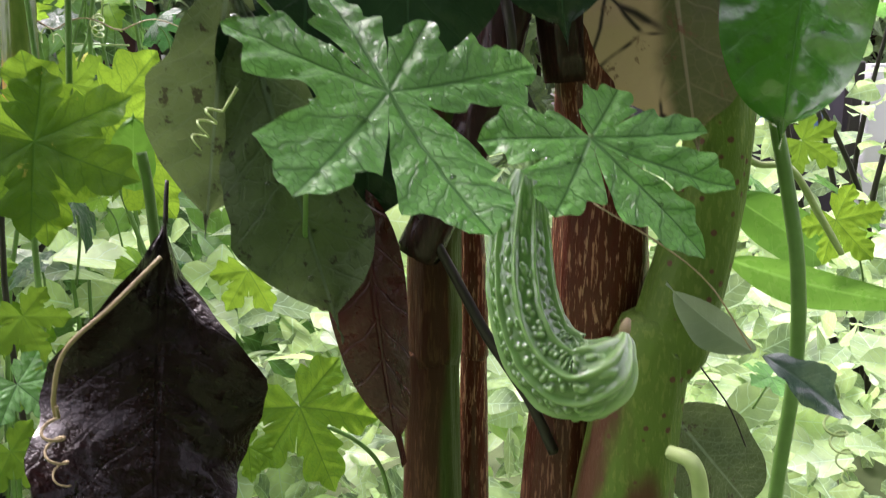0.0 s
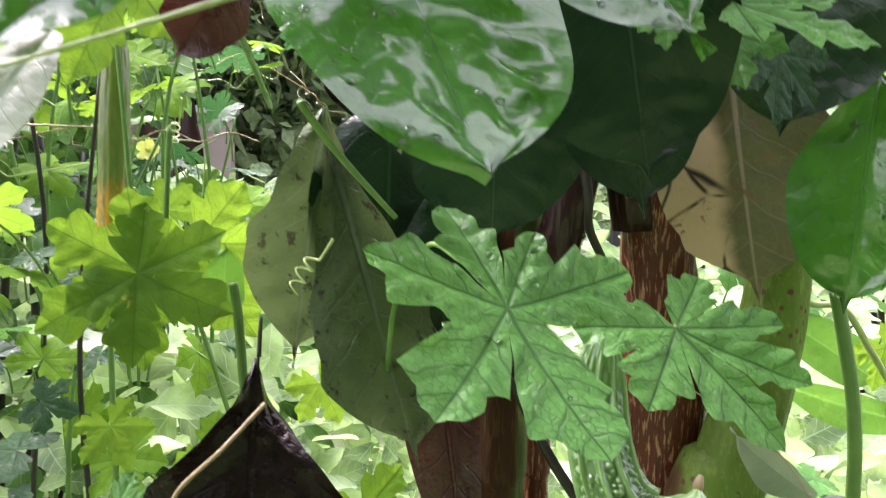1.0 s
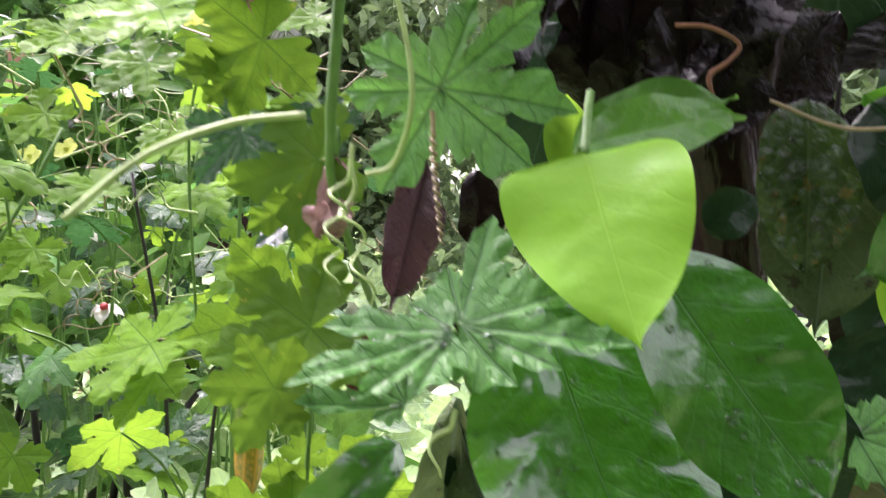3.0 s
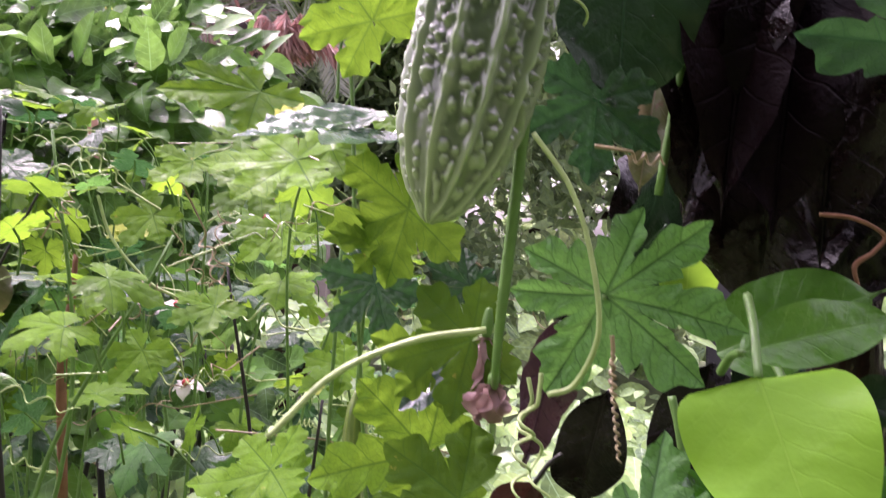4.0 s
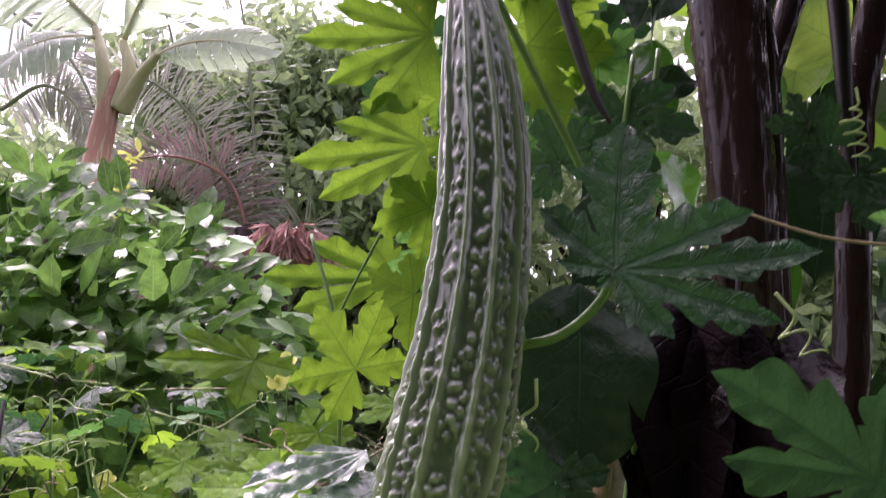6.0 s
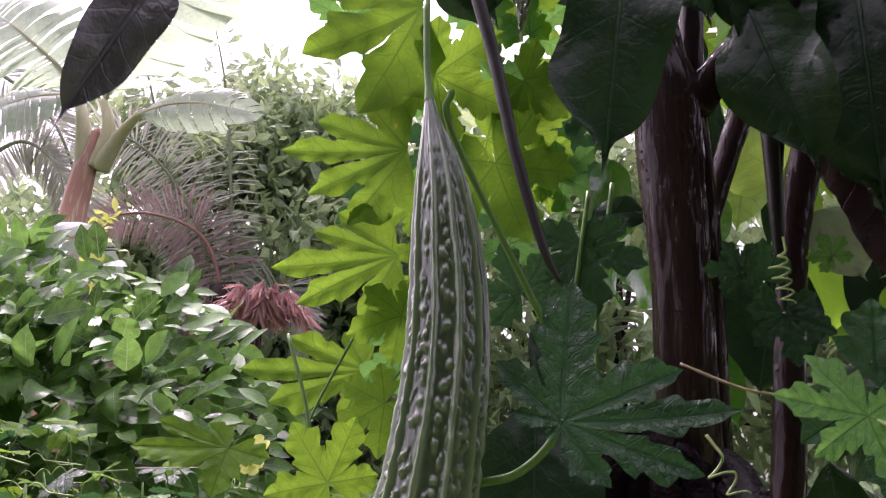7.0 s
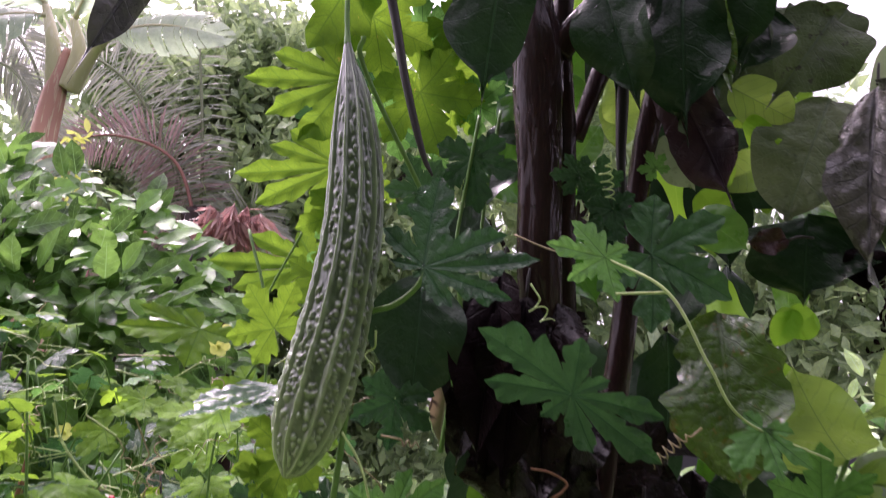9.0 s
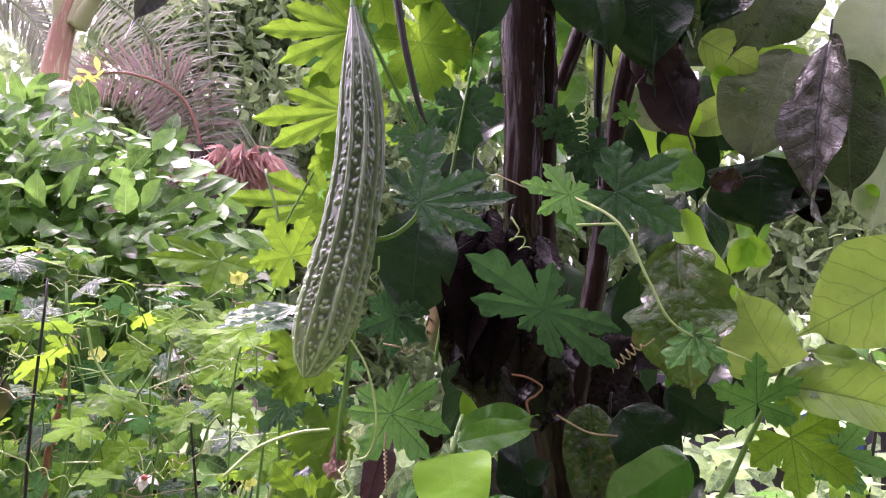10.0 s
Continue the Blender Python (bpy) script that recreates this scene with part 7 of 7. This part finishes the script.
for k in range(140):
    a = Vector((r_t.uniform(-0.75, 0.0), r_t.uniform(0.55, 1.2), r_t.uniform(1.0, 1.34)))
    b = a + Vector((r_t.gauss(0, 0.09), r_t.gauss(0, 0.03), r_t.gauss(-0.01, 0.04)))
    tendril(TANGLE, a, b, r_t.uniform(0.004, 0.009), r_t.uniform(1, 4), M_STEM_PALE if k % 3 else M_STEM_TAN, 0.0009, r_t.uniform(0.2, 0.6))

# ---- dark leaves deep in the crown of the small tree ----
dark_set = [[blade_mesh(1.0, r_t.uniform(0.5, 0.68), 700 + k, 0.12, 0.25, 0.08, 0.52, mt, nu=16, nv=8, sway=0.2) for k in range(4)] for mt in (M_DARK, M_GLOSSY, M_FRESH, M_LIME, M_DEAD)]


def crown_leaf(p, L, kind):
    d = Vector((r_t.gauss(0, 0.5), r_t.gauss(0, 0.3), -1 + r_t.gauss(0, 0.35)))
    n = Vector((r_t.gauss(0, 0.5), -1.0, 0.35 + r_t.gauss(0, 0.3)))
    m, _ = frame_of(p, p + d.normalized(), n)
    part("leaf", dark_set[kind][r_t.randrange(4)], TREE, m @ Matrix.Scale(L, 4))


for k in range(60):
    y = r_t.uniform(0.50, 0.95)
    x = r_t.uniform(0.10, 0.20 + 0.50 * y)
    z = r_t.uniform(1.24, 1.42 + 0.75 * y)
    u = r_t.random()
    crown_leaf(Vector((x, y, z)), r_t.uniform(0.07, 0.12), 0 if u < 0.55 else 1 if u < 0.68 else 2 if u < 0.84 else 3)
# dark and dead leaves added to stand in for the shaded hollow behind
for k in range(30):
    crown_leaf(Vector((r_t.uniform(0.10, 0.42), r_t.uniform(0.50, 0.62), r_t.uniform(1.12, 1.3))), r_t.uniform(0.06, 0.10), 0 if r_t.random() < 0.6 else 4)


def shrub(at, size, n, leaf, mat, seed, label, lo=0.0):
    """Bush: forked stems with glossy leaves, each leaf of the near side a part."""
    r = random.Random(seed)
    ob = thing("shrub", at, label, "shrub")
    meshes = [blade_mesh(1.0, 0.58, seed * 10 + k, 0.15, 0.3, 0.06, 0.42, mat if k < 4 else M_FRESH, nu=8, nv=4) for k in range(5)]
    A = Vector(at)
    for k in range(9):
        e = A + Vector((r.uniform(-1, 1) * size[0] * 0.8, r.uniform(-1, 1) * size[1] * 0.8, size[2] * r.uniform(0.7, 0.95)))
        m = (A + e) / 2 + Vector((r.uniform(-.1, .1), r.uniform(-.1, .1), 0.1))
        part("stem", tube_mesh([(*A, 0.012), (*m, 0.008), (*e, 0.004)], M_STEM_DRY, 14, 6), ob)
    rest, made = [], 0
    for i in range(n):
        u, v = r.random() * 6.28, r.uniform(-1, 1)
        q = math.sqrt(1 - v * v)
        rad = r.uniform(0.5, 1.0) ** 0.6 * (1 + 0.3 * noise.noise((math.cos(u) * 2.5, v * 2.5, seed)))
        p = A + Vector((math.cos(u) * q * size[0] * rad, math.sin(u) * q * size[1] * rad, lo + (size[2] - lo) * (0.5 + 0.5 * v * rad)))
        outw = Vector((math.cos(u) * q, math.sin(u) * q, v * 0.6))
        d = (outw + rand_dir(r) * 0.7 - Vector((0, 0, 0.25))).normalized()
        nn = Vector((0, -0.85, 0.75)) + rand_dir(r) * 0.55
        L = leaf * r.uniform(0.6, 1.25)
        if made < 260 and p.y < at[1] - 0.35 * size[1] and p.z > 0.9:
            m, _ = frame_of(p, p + d, nn)
            part("leaf", meshes[4 if v > 0.45 and i % 3 == 0 else i % 4], ob, m @ Matrix.Scale(L, 4))
            made += 1
        else:
            rest.append((p, d, nn, L))
    tagged(part("foliage", scatter_mesh("foliage", rest, mat, seed, 0.5), ob), kind="stuff")
    return ob


shrub((-1.05, 1.95, 0.0), (0.66, 0.5, 1.86), 2600, 0.095, M_SHRUB, 3, "dense shrub with small glossy dark green leaves", 0.85)
shrub((-0.98, 1.62, 0.0), (0.42, 0.25, 1.66), 800, 0.09, M_SHRUB, 8, "upright shrub with wet dark green leaves beside the vine", 0.95)
shrub((-2.1, 2.6, 0.0), (0.8, 0.6, 1.95), 1500, 0.09, M_SHRUB, 5, "dense shrub with glossy green leaves and lighter shoots")
shrub((-0.55, 1.45, 0.0), (0.5, 0.35, 1.12), 1000, 0.085, M_SHRUB, 6, "low glossy-leaved shrub under the vine tangle")
shrub((1.6, 2.3, 0.0), (0.8, 0.5, 1.5), 1000, 0.09, M_WEED, 7, "light green bush behind the small tree")


def far_tree(at, r0, h, n, leaf, mat, seed, label, flat=0.3, low=0.1):
    """Tree at a distance: trunk, limbs and an uneven crown of small leaves with gaps."""
    r = random.Random(seed)
    ob = thing("tree", at, label, "tree")
    A = Vector(at)
    top = A + Vector((0, 0, h))
    part("trunk", tube_mesh([(*A, 0.12), (*(A + Vector((0.1, 0, h * 0.5))), 0.09), (*top, 0.03)], M_BARK_DARK, 16, 10), ob)
    clumps = [A + Vector((r.gauss(0, r0 * 0.55), r.gauss(0, r0 * flat), h * r.uniform(low, 1.02))) for _ in range(60)]
    for c in clumps[:12]:
        part("limb", tube_mesh([(*(A + Vector((0, 0, h * 0.3))), 0.05), (*((A + c) / 2 + Vector((0, 0, h * 0.2))), 0.03), (*c, 0.01)], M_BARK_DARK, 10, 6), ob)
    rows = []
    for i in range(n):
        c = clumps[int(r.random() * 60)]
        p = c + Vector((r.gauss(0, 1), r.gauss(0, 1), r.gauss(0, 0.8))) * (r0 * 0.16)
        rows.append((p, rand_dir(r, -0.4), rand_dir(r, 1.0), leaf * r.uniform(0.6, 1.3)))
    tagged(part("crown", scatter_mesh("crown", rows, mat, seed, 0.42, (0.15, 1.0, 0.0)), ob), kind="stuff")
    return ob


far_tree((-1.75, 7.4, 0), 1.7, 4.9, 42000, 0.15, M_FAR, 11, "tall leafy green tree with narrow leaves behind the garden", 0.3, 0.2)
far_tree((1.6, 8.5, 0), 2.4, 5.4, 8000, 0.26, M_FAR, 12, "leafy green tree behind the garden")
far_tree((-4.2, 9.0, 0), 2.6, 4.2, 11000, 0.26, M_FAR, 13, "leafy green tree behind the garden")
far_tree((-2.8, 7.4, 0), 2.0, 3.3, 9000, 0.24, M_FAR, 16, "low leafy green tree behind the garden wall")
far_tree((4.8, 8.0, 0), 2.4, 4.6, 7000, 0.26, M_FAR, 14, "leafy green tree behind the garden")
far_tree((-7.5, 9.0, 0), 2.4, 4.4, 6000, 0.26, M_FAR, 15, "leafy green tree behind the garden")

# ---- a lean-to far behind on the open side ----
SX, SY, SZ = SHED_AT


def box_mesh(a, b, mat, bevel=0.01):
    bm = bmesh.new()
    bmesh.ops.create_cube(bm, size=1.0)
    a, b = Vector(a), Vector(b)
    for v in bm.verts:
        v.co = Vector(((a[i] + b[i]) / 2 + v.co[i] * (b[i] - a[i])) for i in range(3))
    bmesh.ops.bevel(bm, geom=bm.edges[:], offset=bevel, segments=1, affect="EDGES")
    me = bpy.data.meshes.new("board")
    bm.to_mesh(me)
    bm.free()
    me.materials.append(mat)
    return me


SHED = thing("garden_wall", (SX, SY, 0.0), "low dark garden wall with posts, a blue sheet and a pale end", "wall")
part("back_wall", box_mesh((SX - 1.2, SY + 0.9, 0), (SX + 2.4, SY + 1.0, 1.25), M_WALL), SHED)
part("pale_wall", box_mesh((SX + 0.42, SY + 0.2, 0), (SX + 2.4, SY + 0.3, 1.3), M_PALE), SHED)
part("blue_sheet", box_mesh((SX - 0.25, SY + 0.6, SZ - 0.12), (SX + 0.35, SY + 0.66, SZ + 0.16), M_BLUE), SHED)
for k in range(4):
    part("post", box_mesh((SX - 0.9 + 0.36 * k, SY, 0), (SX - 0.82 + 0.36 * k, SY + 0.08, 1.3), M_STEM_DRY), SHED)

# ---- unseen trees added behind and beside the viewer to cut sky light and reflections ----
far_tree((0.3, -5.2, 0), 2.6, 5.2, 8500, 0.34, M_HEDGE, 31, "dense dark tree, unseen, added to hold back sky light")
far_tree((-4.0, -4.6, 0), 2.6, 5.2, 8500, 0.34, M_HEDGE, 32, "dense dark tree, unseen, added to hold back sky light")
far_tree((4.0, -3.6, 0), 2.6, 5.2, 8500, 0.34, M_HEDGE, 33, "dense dark tree, unseen, added to hold back sky light")
far_tree((5.6, 1.0, 0), 1.6, 1.9, 9000, 0.24, M_HEDGE, 34, "dense dark tree, unseen, added to hold back sky light")
# unseen leaves added overhead as boughs of the small tree, for shading
for k in range(150):
    x, y = r_t.uniform(-0.05, 0.85), r_t.uniform(0.35, 1.2)
    z = 2.15 + 0.25 * (x - 0.5) ** 2 + r_t.uniform(-0.15, 0.5)
    d = Vector((r_t.gauss(0, 1), r_t.gauss(0, 1), -0.4))
    m, _ = frame_of(Vector((x, y, z)), Vector((x, y, z)) + d.normalized(), Vector((r_t.gauss(0, 0.4), r_t.gauss(0, 0.4), 1)))
    part("leaf", dark_set[0 if k % 5 else 1][k % 4], TREE, m @ Matrix.Scale(r_t.uniform(0.13, 0.2), 4))

# made-up wall that gives a pale pinkish patch low behind the palm
PILLAR = thing("pale_filler_wall", (-1.7, 6.4, 0.0), "made-up pinkish grey wall standing in for pale blurred background", "wall")
part("wall", box_mesh((-2.3, 6.4, 0), (-1.2, 6.55, 1.25), M_PLASTER), PILLAR)
part("coping", box_mesh((-2.33, 6.37, 1.25), (-1.17, 6.58, 1.31), M_PALE), PILLAR)

# ---- beads of rain on the wet bark ----
for ob in [o for o in TREE.children if o.name.startswith("trunk") and o.data.materials[0] == M_BARK_DARK]:
    bm = bmesh.new()
    bm.from_mesh(ob.data)
    sign = 1.0 if bm.calc_volume(signed=True) > 0 else -1.0
    bm.free()
    drops_on(ob, 420, 0.0004, 0.0013, 5, sign)
